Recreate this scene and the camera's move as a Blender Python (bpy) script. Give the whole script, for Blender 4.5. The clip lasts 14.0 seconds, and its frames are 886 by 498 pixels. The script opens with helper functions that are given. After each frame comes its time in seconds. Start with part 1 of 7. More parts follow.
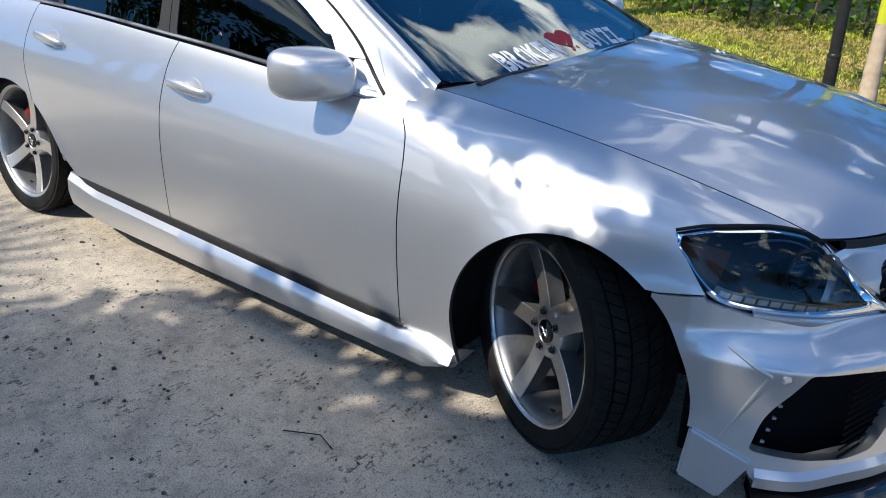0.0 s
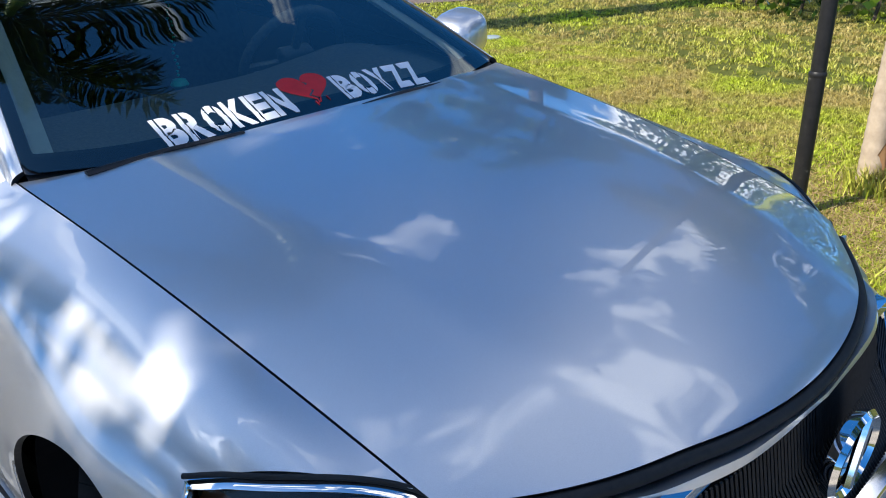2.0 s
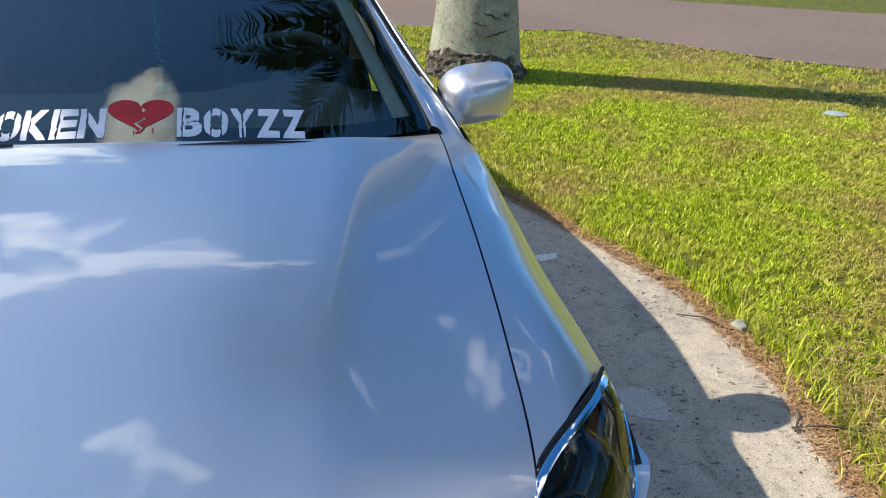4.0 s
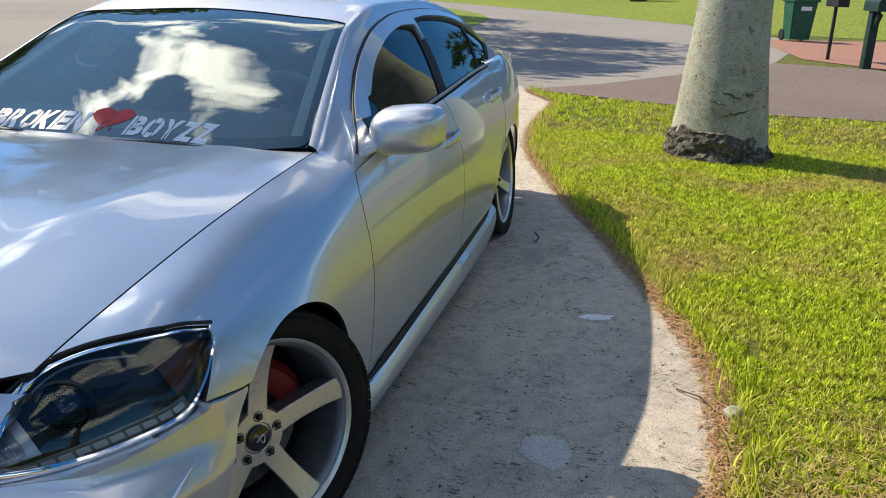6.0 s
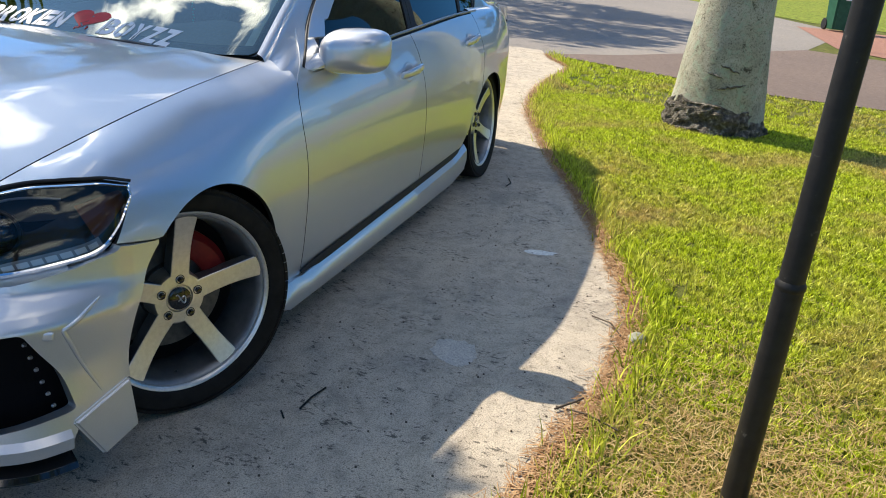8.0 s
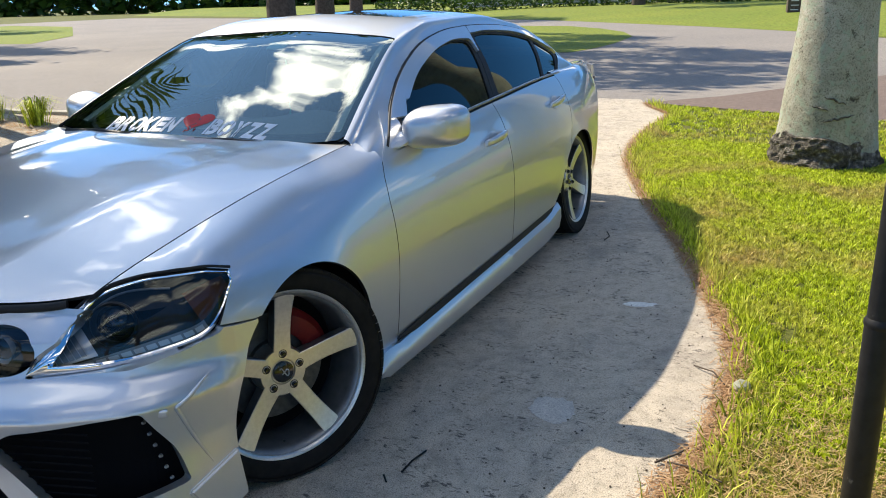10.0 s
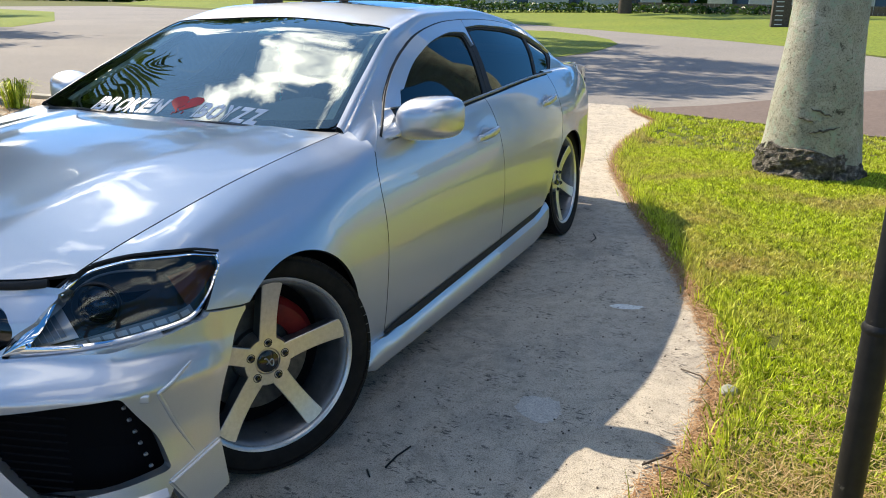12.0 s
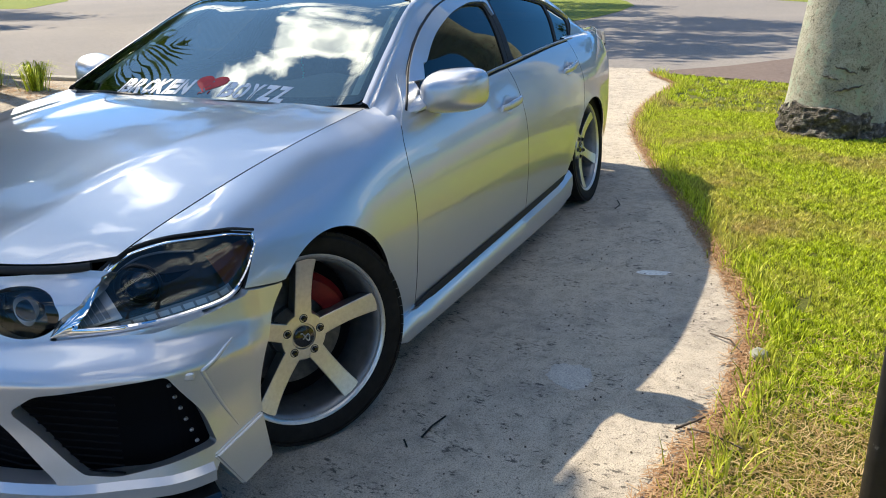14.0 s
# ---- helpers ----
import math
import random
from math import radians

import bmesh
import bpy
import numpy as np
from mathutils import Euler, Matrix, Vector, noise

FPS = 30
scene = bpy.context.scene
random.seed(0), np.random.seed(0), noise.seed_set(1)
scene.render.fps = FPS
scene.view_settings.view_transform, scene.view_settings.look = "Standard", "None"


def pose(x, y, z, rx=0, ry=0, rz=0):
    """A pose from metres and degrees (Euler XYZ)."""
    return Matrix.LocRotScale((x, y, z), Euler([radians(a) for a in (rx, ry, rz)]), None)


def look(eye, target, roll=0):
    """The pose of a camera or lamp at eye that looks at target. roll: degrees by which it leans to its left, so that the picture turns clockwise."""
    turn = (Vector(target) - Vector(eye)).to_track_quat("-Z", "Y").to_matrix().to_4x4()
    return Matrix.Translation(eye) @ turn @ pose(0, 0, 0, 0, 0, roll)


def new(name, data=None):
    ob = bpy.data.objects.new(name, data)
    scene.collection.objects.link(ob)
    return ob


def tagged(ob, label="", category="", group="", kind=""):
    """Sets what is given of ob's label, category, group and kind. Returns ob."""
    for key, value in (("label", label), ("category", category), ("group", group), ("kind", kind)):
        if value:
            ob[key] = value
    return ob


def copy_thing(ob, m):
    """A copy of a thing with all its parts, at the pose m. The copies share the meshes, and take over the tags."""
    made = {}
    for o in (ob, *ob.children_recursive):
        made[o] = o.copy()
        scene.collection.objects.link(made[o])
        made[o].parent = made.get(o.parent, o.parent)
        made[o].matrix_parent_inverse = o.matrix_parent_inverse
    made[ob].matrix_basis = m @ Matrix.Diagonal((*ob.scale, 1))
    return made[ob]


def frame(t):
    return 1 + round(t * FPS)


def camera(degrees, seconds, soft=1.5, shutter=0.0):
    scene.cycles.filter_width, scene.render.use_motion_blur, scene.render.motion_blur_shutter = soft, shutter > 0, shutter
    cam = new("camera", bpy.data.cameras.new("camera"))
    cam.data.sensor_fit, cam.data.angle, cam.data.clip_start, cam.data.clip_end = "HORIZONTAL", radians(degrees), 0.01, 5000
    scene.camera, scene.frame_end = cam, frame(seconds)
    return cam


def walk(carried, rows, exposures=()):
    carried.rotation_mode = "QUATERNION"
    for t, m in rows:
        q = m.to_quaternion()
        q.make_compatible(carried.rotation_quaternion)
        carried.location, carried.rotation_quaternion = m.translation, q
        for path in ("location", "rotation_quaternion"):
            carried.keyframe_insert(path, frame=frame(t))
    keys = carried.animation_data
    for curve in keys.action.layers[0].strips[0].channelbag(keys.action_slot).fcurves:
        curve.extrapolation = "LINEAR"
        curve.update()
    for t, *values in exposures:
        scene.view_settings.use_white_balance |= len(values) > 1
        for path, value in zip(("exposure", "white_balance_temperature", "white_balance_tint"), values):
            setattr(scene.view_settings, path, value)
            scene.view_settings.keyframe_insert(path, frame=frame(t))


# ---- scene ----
cam = camera(56.9, 14.0, soft=1.0)
PATH = [
    (0, (0.927, -2.494, 1.445), (-0.2, -1.056, 0.631), 1.0),
    (0.5, (0.986, -2.271, 1.444), (-0.272, -0.952, 0.622), 0.4),
    (1, (1.0, -1.984, 1.437), (-0.332, -0.736, 0.62), -1.1),
    (1.5, (1.07, -1.576, 1.454), (-0.255, -0.325, 0.63), -2.1),
    (2, (1.127, -1.147, 1.437), (-0.174, 0.119, 0.6), -1.7),
    (2.5, (1.139, -0.758, 1.441), (-0.212, 0.467, 0.62), -2.6),
    (3, (1.214, -0.419, 1.444), (-0.35, 0.532, 0.638), 0.9),
    (3.2, (1.270, -0.269, 1.436), (-0.384, 0.537, 0.650), 4.6),
    (3.4, (1.318, -0.135, 1.467), (-0.415, 0.469, 0.671), 1.0),
    (3.5, (1.338, -0.067, 1.467), (-0.425, 0.432, 0.666), -0.1),
    (3.7, (1.345, 0.065, 1.451), (-0.427, 0.535, 0.651), 1.6),
    (5.8, (1.579, 1.524, 1.407), (-0.291, 1.19, 0.779), 2.1),
    (6, (1.623, 1.622, 1.404), (-0.215, 1.155, 0.769), 1.6),
    (6.5, (1.72, 1.74, 1.375), (-0.118, 1.255, 0.752), 2.6),
    (7, (1.821, 1.795, 1.324), (0.02, 1.306, 0.605), 4.2),
    (7.5, (1.87, 1.88, 1.338), (0.063, 1.387, 0.636), 3.6),
    (8, (1.825, 2.045, 1.339), (0.032, 1.516, 0.627), 5.8),
    (8.5, (1.821, 2.156, 1.364), (0.057, 1.503, 0.686), 1.5),
    (9, (1.853, 2.166, 1.382), (0.124, 1.358, 0.786), -1.7),
    (9.2, (1.857, 2.178, 1.384), (0.134, 1.351, 0.793), -1.8),
    (11.5, (1.872, 2.133, 1.382), (0.121, 1.355, 0.806), 0.3),
    (12, (1.849, 2.118, 1.346), (0.098, 1.345, 0.764), 1.1),
    (12.5, (1.86, 2.112, 1.354), (0.117, 1.328, 0.765), 2.3),
    (13, (1.868, 2.114, 1.359), (0.147, 1.291, 0.757), 1.7),
    (13.5, (1.88, 2.115, 1.373), (0.171, 1.281, 0.753), -0.5),
    (14, (1.88, 2.095, 1.362), (0.17, 1.29, 0.709), -0.9),
]
walk(cam, [(t, look(eye, target, roll)) for t, eye, target, roll in PATH], [(0, 0.84, 6700, 10), (2, 0.98, 6600, 10), (3.7, 0.90, 7000, 10), (5.8, 0.90, 7500, 10), (8, 1.05, 7600, 10), (14, 1.09, 7500, 10)])

# ---------------------------------------------------------------- light
SUN_FROM = Vector((-0.323, -0.903, 1.0)).normalized()  # towards the sun
SUN_ELEV = math.asin(SUN_FROM.z)

world = bpy.data.worlds.new("sky")
scene.world = world
world.use_nodes = True
wn, wl = world.node_tree.nodes, world.node_tree.links
wn.clear()
w_out = wn.new("ShaderNodeOutputWorld")
w_bg = wn.new("ShaderNodeBackground")
w_bg.inputs["Strength"].default_value = 0.125
sky = wn.new("ShaderNodeTexSky")
sky.sky_type = "NISHITA"
sky.sun_disc = False
sky.sun_elevation = SUN_ELEV
sky.sun_rotation = math.atan2(SUN_FROM.x, SUN_FROM.y)
sky.dust_density = 0.0
sky.air_density = 0.75
sky.ozone_density = 4.0
# broken fair-weather cloud over the whole sky
w_tc = wn.new("ShaderNodeTexCoord")
w_map = wn.new("ShaderNodeMapping")
w_map.inputs["Scale"].default_value = (1.0, 1.0, 1.9)
w_map.inputs["Rotation"].default_value = (0, 0, 0.7)
w_no = wn.new("ShaderNodeTexNoise")
w_no.inputs["Scale"].default_value = 3.1
w_no.inputs["Detail"].default_value = 9.0
w_no.inputs["Roughness"].default_value = 0.56
w_no.inputs["Distortion"].default_value = 0.35
w_ramp = wn.new("ShaderNodeValToRGB")
w_ramp.color_ramp.elements[0].position = 0.56
w_ramp.color_ramp.elements[1].position = 0.63
w_shade = wn.new("ShaderNodeValToRGB")
w_shade.color_ramp.elements[0].position = 0.55
w_shade.color_ramp.elements[0].color = (10.2, 10.4, 10.6, 1)
w_shade.color_ramp.elements[1].position = 0.78
w_shade.color_ramp.elements[1].color = (6.2, 6.6, 7.2, 1)
w_mix = wn.new("ShaderNodeMix")
w_mix.data_type = "RGBA"
wl.new(w_tc.outputs["Generated"], w_map.inputs["Vector"])
wl.new(w_map.outputs["Vector"], w_no.inputs["Vector"])
wl.new(w_no.outputs["Fac"], w_ramp.inputs["Fac"])
wl.new(w_no.outputs["Fac"], w_shade.inputs["Fac"])
wl.new(w_ramp.outputs["Color"], w_mix.inputs["Factor"])
w_hue = wn.new("ShaderNodeHueSaturation")
w_hue.inputs["Saturation"].default_value = 1.3
w_hue.inputs["Hue"].default_value = 0.502
w_lift = wn.new("ShaderNodeVectorMath")
w_lift.operation = "ADD"
w_lift.inputs[1].default_value = (0, 0, 0.13)
w_unit = wn.new("ShaderNodeVectorMath")
w_unit.operation = "NORMALIZE"
wl.new(w_tc.outputs["Generated"], w_lift.inputs[0])
wl.new(w_lift.outputs[0], w_unit.inputs[0])
wl.new(w_unit.outputs[0], sky.inputs["Vector"])
wl.new(sky.outputs["Color"], w_hue.inputs["Color"])
# a hazy aureole round the sun in the clear sky
w_haze = wn.new("ShaderNodeVectorMath")
w_haze.operation = "SCALE"
w_haze.inputs[0].default_value = (1.3, 1.7, 1.9)
w_clear = wn.new("ShaderNodeVectorMath")
w_clear.operation = "ADD"
wl.new(w_hue.outputs["Color"], w_clear.inputs[0])
wl.new(w_haze.outputs[0], w_clear.inputs[1])
wl.new(w_clear.outputs[0], w_mix.inputs[6])
# forward scatter: cloud edges glow towards the sun
w_dot = wn.new("ShaderNodeVectorMath")
w_dot.operation = "DOT_PRODUCT"
w_dot.inputs[1].default_value = SUN_FROM
wl.new(w_tc.outputs["Generated"], w_dot.inputs[0])
w_near = wn.new("ShaderNodeMath")
w_near.operation = "MULTIPLY_ADD"
w_near.inputs[1].default_value, w_near.inputs[2].default_value = 16.0, -16.0
wl.new(w_dot.outputs["Value"], w_near.inputs[0])
w_exp = wn.new("ShaderNodeMath")
w_exp.operation = "EXPONENT"
wl.new(w_near.outputs[0], w_exp.inputs[0])
w_gain = wn.new("ShaderNodeMath")
w_gain.operation = "MULTIPLY_ADD"
w_gain.inputs[1].default_value, w_gain.inputs[2].default_value = 3.0, 1.0
wl.new(w_exp.outputs[0], w_gain.inputs[0])
w_wide = wn.new("ShaderNodeMath")
w_wide.operation = "POWER"
w_wide.inputs[1].default_value = 0.32
wl.new(w_exp.outputs[0], w_wide.inputs[0])
wl.new(w_wide.outputs[0], w_haze.inputs["Scale"])
w_glow = wn.new("ShaderNodeVectorMath")
w_glow.operation = "SCALE"
wl.new(w_shade.outputs["Color"], w_glow.inputs[0])
wl.new(w_gain.outputs[0], w_glow.inputs["Scale"])
wl.new(w_glow.outputs[0], w_mix.inputs[7])
wl.new(w_mix.outputs[2], w_bg.inputs["Color"])
wl.new(w_bg.outputs["Background"], w_out.inputs["Surface"])

sun = new("sun", bpy.data.lights.new("sun", "SUN"))
sun.data.energy = 3.55
sun.data.angle = radians(0.53)
sun.data.color = (1.0, 0.95, 0.86)
sun.matrix_world = look(SUN_FROM * 30, (0, 0, 0))

# ---------------------------------------------------------------- materials
def shader(name, base=(0.5, 0.5, 0.5), rough=0.5, metal=0.0, spec=0.5, coat=0.0, coat_rough=0.03, trans=0.0, sheen=0.0):
    m = bpy.data.materials.new(name)
    m.use_nodes = True
    b = m.node_tree.nodes["Principled BSDF"]
    b.inputs["Base Color"].default_value = (*base, 1)
    b.inputs["Roughness"].default_value = rough
    b.inputs["Metallic"].default_value = metal
    b.inputs["Specular IOR Level"].default_value = spec
    b.inputs["Coat Weight"].default_value = coat
    b.inputs["Coat Roughness"].default_value = coat_rough
    b.inputs["Transmission Weight"].default_value = trans
    return m


def nodes_of(m):
    nt = m.node_tree
    return nt, nt.nodes["Principled BSDF"]


def coords(nt, kind="Object", scale=(1, 1, 1)):
    tc = nt.nodes.new("ShaderNodeTexCoord")
    mp = nt.nodes.new("ShaderNodeMapping")
    mp.inputs["Scale"].default_value = scale
    nt.links.new(tc.outputs[kind], mp.inputs["Vector"])
    return mp.outputs["Vector"]


def noise_node(nt, vec, scale, detail=4, rough=0.55, distortion=0.0):
    n = nt.nodes.new("ShaderNodeTexNoise")
    n.inputs["Scale"].default_value = scale
    n.inputs["Detail"].default_value = detail
    n.inputs["Roughness"].default_value = rough
    n.inputs["Distortion"].default_value = distortion
    nt.links.new(vec, n.inputs["Vector"])
    return n.outputs["Fac"]


def ramp_node(nt, fac, stops):
    r = nt.nodes.new("ShaderNodeValToRGB")
    cr = r.color_ramp
    while len(cr.elements) < len(stops):
        cr.elements.new(0.5)
    for e, (p, c) in zip(cr.elements, stops):
        e.position = p
        e.color = (*c, 1) if len(c) == 3 else c
    nt.links.new(fac, r.inputs["Fac"])
    return r.outputs["Color"]


def mix_node(nt, fac, a, b, blend="MIX"):
    m = nt.nodes.new("ShaderNodeMix")
    m.data_type = "RGBA"
    m.blend_type = blend
    for sock, val in ((m.inputs["Factor"], fac), (m.inputs[6], a), (m.inputs[7], b)):
        if isinstance(val, (int, float)):
            sock.default_value = val
        elif isinstance(val, tuple):
            sock.default_value = (*val, 1)
        else:
            nt.links.new(val, sock)
    return m.outputs[2]


def bump_node(nt, height, strength, distance, target, normal=None):
    b = nt.nodes.new("ShaderNodeBump")
    b.inputs["Strength"].default_value = strength
    b.inputs["Distance"].default_value = distance
    nt.links.new(height, b.inputs["Height"])
    if normal:
        nt.links.new(normal, b.inputs["Normal"])
    if target:
        nt.links.new(b.outputs["Normal"], target)
    return b.outputs["Normal"]


def noisy(name, stops, scale, rough=0.7, detail=6, bump=0.0, bump_scale=None, dist=0.01, metal=0.0, spec=0.3, coarse=None, coat=0.0, kind="Object", distortion=0.0, nrough=0.6):
    """A surface whose colour follows noise at two scales, with a fine relief."""
    m = shader(name, rough=rough, metal=metal, spec=spec, coat=coat)
    nt, b = nodes_of(m)
    v = coords(nt, kind)
    c = ramp_node(nt, noise_node(nt, v, scale, detail, nrough, distortion), stops)
    if coarse:
        f = noise_node(nt, v, coarse[0], 5, 0.6)
        c = mix_node(nt, 1.0, c, ramp_node(nt, f, [(0.3, coarse[1]), (0.7, coarse[2])]), "MULTIPLY")
    nt.links.new(c, b.inputs["Base Color"])
    if bump:
        bump_node(nt, noise_node(nt, v, bump_scale or scale * 3, 6, 0.65), bump, dist, b.inputs["Normal"])
    return m


# silver metallic lacquer: fine flake under a clear coat
M_PAINT = shader("silver_paint", (0.60, 0.62, 0.635), 0.42, 0.88, 0.5, 1.0, 0.02)
M_PAINT.node_tree.nodes["Principled BSDF"].inputs["Coat IOR"].default_value = 1.65
nt, b = nodes_of(M_PAINT)
v = coords(nt)
flake = noise_node(nt, v, 900, 2, 0.5)
nt.links.new(ramp_node(nt, flake, [(0.3, (0.59, 0.60, 0.615)), (0.7, (0.71, 0.72, 0.735))]), b.inputs["Base Color"])
film = noise_node(nt, v, 3.0, 5, 0.6)
mr = nt.nodes.new("ShaderNodeMapRange")
mr.inputs[3].default_value, mr.inputs[4].default_value = 0.36, 0.42
nt.links.new(film, mr.inputs[0])
nt.links.new(mr.outputs[0], b.inputs["Roughness"])
dust = nt.nodes.new("ShaderNodeMapRange")
dust.inputs[3].default_value, dust.inputs[4].default_value = 0.006, 0.03
nt.links.new(film, dust.inputs[0])
nt.links.new(dust.outputs[0], b.inputs["Coat Roughness"])

M_CHROME = shader("chrome", (0.82, 0.82, 0.83), 0.05, 1.0)
M_BLACK = noisy("black_plastic", [(0.3, (0.012, 0.012, 0.013)), (0.7, (0.022, 0.022, 0.023))], 60, 0.45, bump=0.1, dist=0.001)
M_GLOSSBLACK = shader("gloss_black", (0.008, 0.008, 0.009), 0.08, 0.0, 0.5, 0.5)
M_VOID = shader("dark_cavity", (0.006, 0.006, 0.007), 0.9, 0, 0.1)
M_SEAL = noisy("rubber_seal", [(0.3, (0.012, 0.012, 0.012)), (0.7, (0.02, 0.02, 0.02))], 80, 0.6)
M_TYRE = noisy("tyre_rubber", [(0.3, (0.006, 0.006, 0.006)), (0.7, (0.014, 0.0137, 0.013))], 30, 0.7, spec=0.18, bump=0.25, bump_scale=120, dist=0.002, coarse=(7, (0.75, 0.75, 0.75), (1.35, 1.3, 1.2)))
M_RIM = noisy("rim_machined", [(0.3, (0.62, 0.60, 0.57)), (0.7, (0.74, 0.72, 0.69))], 90, 0.34, metal=0.95, bump=0.05, bump_scale=400, dist=0.0005)
M_RIMGREY = noisy("rim_grey", [(0.3, (0.22, 0.23, 0.245)), (0.7, (0.30, 0.31, 0.325))], 25, 0.42, metal=0.75, coarse=(9, (0.8, 0.78, 0.74), (1, 1, 1)))
M_STEEL = noisy("brake_steel", [(0.3, (0.30, 0.30, 0.30)), (0.7, (0.42, 0.41, 0.40))], 50, 0.4, metal=0.9)
M_DISC = noisy("brake_disc", [(0.3, (0.10, 0.10, 0.10)), (0.7, (0.17, 0.165, 0.16))], 50, 0.5, metal=0.8)
M_CALIPER = noisy("caliper_red", [(0.3, (0.13, 0.008, 0.009)), (0.7, (0.22, 0.013, 0.013))], 30, 0.45)
M_DECAL = noisy("decal_white", [(0.3, (0.70, 0.72, 0.75)), (0.7, (0.78, 0.80, 0.83))], 40, 0.55)
M_DECALRED = noisy("decal_red", [(0.3, (0.52, 0.01, 0.016)), (0.7, (0.66, 0.016, 0.024))], 25, 0.5)
M_DASH = noisy("dash_vinyl", [(0.3, (0.15, 0.165, 0.16)), (0.7, (0.21, 0.225, 0.215))], 120, 0.75, bump=0.2, dist=0.001)
M_SEAT = noisy("seat_leather", [(0.3, (0.16, 0.16, 0.155)), (0.7, (0.21, 0.21, 0.2))], 60, 0.55)
M_TRIM = noisy("pillar_trim", [(0.3, (0.50, 0.56, 0.53)), (0.7, (0.60, 0.66, 0.62))], 60, 0.7)
M_AMBER = shader("amber_reflector", (0.12, 0.034, 0.007), 0.5, 0, 0.4)
M_LED = shader("clear_reflector", (0.55, 0.56, 0.57), 0.3, 0.4, 0.5, 0.5)
M_MIRROR = shader("mirror_glass", (0.85, 0.86, 0.87), 0.02, 1.0)
M_TAG = noisy("tag_teal", [(0.3, (0.20, 0.62, 0.60)), (0.7, (0.30, 0.70, 0.68))], 40, 0.5)
M_GREEN = shader("green_beads", (0.02, 0.55, 0.42), 0.3)


def pane(name, tint, gloss_rough=0.0, ior=1.5, boost=1.0):
    """Thin glass: clear with a tint, and a reflection that grows to the grazing side."""
    m = bpy.data.materials.new(name)
    m.use_nodes = True
    nt = m.node_tree
    nt.nodes.clear()
    out = nt.nodes.new("ShaderNodeOutputMaterial")
    tr = nt.nodes.new("ShaderNodeBsdfTransparent")
    tr.inputs["Color"].default_value = (*tint, 1)
    gl = nt.nodes.new("ShaderNodeBsdfGlossy")
    gl.inputs["Roughness"].default_value = gloss_rough
    gl.inputs["Color"].default_value = (0.92, 1.0, 0.95, 1)
    fr = nt.nodes.new("ShaderNodeFresnel")
    fr.inputs["IOR"].default_value = ior
    mul = nt.nodes.new("ShaderNodeMath")
    mul.operation = "MULTIPLY"
    mul.use_clamp = True
    mul.inputs[1].default_value = boost
    mx = nt.nodes.new("ShaderNodeMixShader")
    nt.links.new(fr.outputs["Fac"], mul.inputs[0])
    nt.links.new(mul.outputs[0], mx.inputs["Fac"])
    nt.links.new(tr.outputs[0], mx.inputs[1])
    nt.links.new(gl.outputs[0], mx.inputs[2])
    nt.links.new(mx.outputs[0], out.inputs["Surface"])
    return m


M_WINDSHIELD = pane("windshield_glass", (0.66, 0.77, 0.74), 0.0, 1.55, 1.8)
M_TINT = pane("tinted_glass", (0.05, 0.05, 0.055), 0.0, 1.46, 1.0)
M_LENS = pane("lamp_lens", (0.78, 0.80, 0.82), 0.01, 1.5, 1.0)
M_SMOKE = pane("smoked_lens", (0.25, 0.25, 0.26), 0.01, 1.5, 1.3)

# ---------------------------------------------------------------- mesh tools
def finish(ob, mats, parent=None, label=""):
    for m in mats if isinstance(mats, (list, tuple)) else [mats]:
        ob.data.materials.append(m)
    if parent is not None:
        ob.parent = parent
    if label:
        ob["label"] = label
    return ob


def part(name, bm, material, parent, label="", smooth=None):
    """Links a bmesh as one mesh object under a thing or a part. smooth: degrees below which edges are smooth."""
    me = bpy.data.meshes.new(name)
    bmesh.ops.recalc_face_normals(bm, faces=bm.faces)
    if smooth:
        lim = radians(smooth)
        for e in bm.edges:
            e.smooth = len(e.link_faces) == 2 and e.calc_face_angle(3.2) < lim
        for f in bm.faces:
            f.smooth = True
    bm.to_mesh(me)
    bm.free()
    return finish(new(name, me), material, parent, label)


def thing(name, label, category, group="", at=None):
    ob = new(name)
    ob.empty_display_size = 0.1
    if at is not None:
        ob.matrix_basis = at if isinstance(at, Matrix) else Matrix.Translation(at)
    return tagged(ob, label, category, group)


def box(bm, lo, hi, m=None, bevel=0.0, seg=2):
    c = [(a + b) / 2 for a, b in zip(lo, hi)]
    s = [b - a for a, b in zip(lo, hi)]
    mm = Matrix.Translation(c) @ Matrix.Diagonal((*s, 1))
    r = bmesh.ops.create_cube(bm, size=1, matrix=mm)
    vs = r["verts"]
    if bevel:
        es = list({e for v in vs for e in v.link_edges})
        r = bmesh.ops.bevel(bm, geom=es, offset=bevel, segments=seg, affect="EDGES", profile=0.6)
        vs = list({v for f in r["faces"] for v in f.verts} | {v for v in vs if v.is_valid})
    if m is not None:
        bmesh.ops.transform(bm, matrix=m, verts=[v for v in vs if v.is_valid])
    return vs


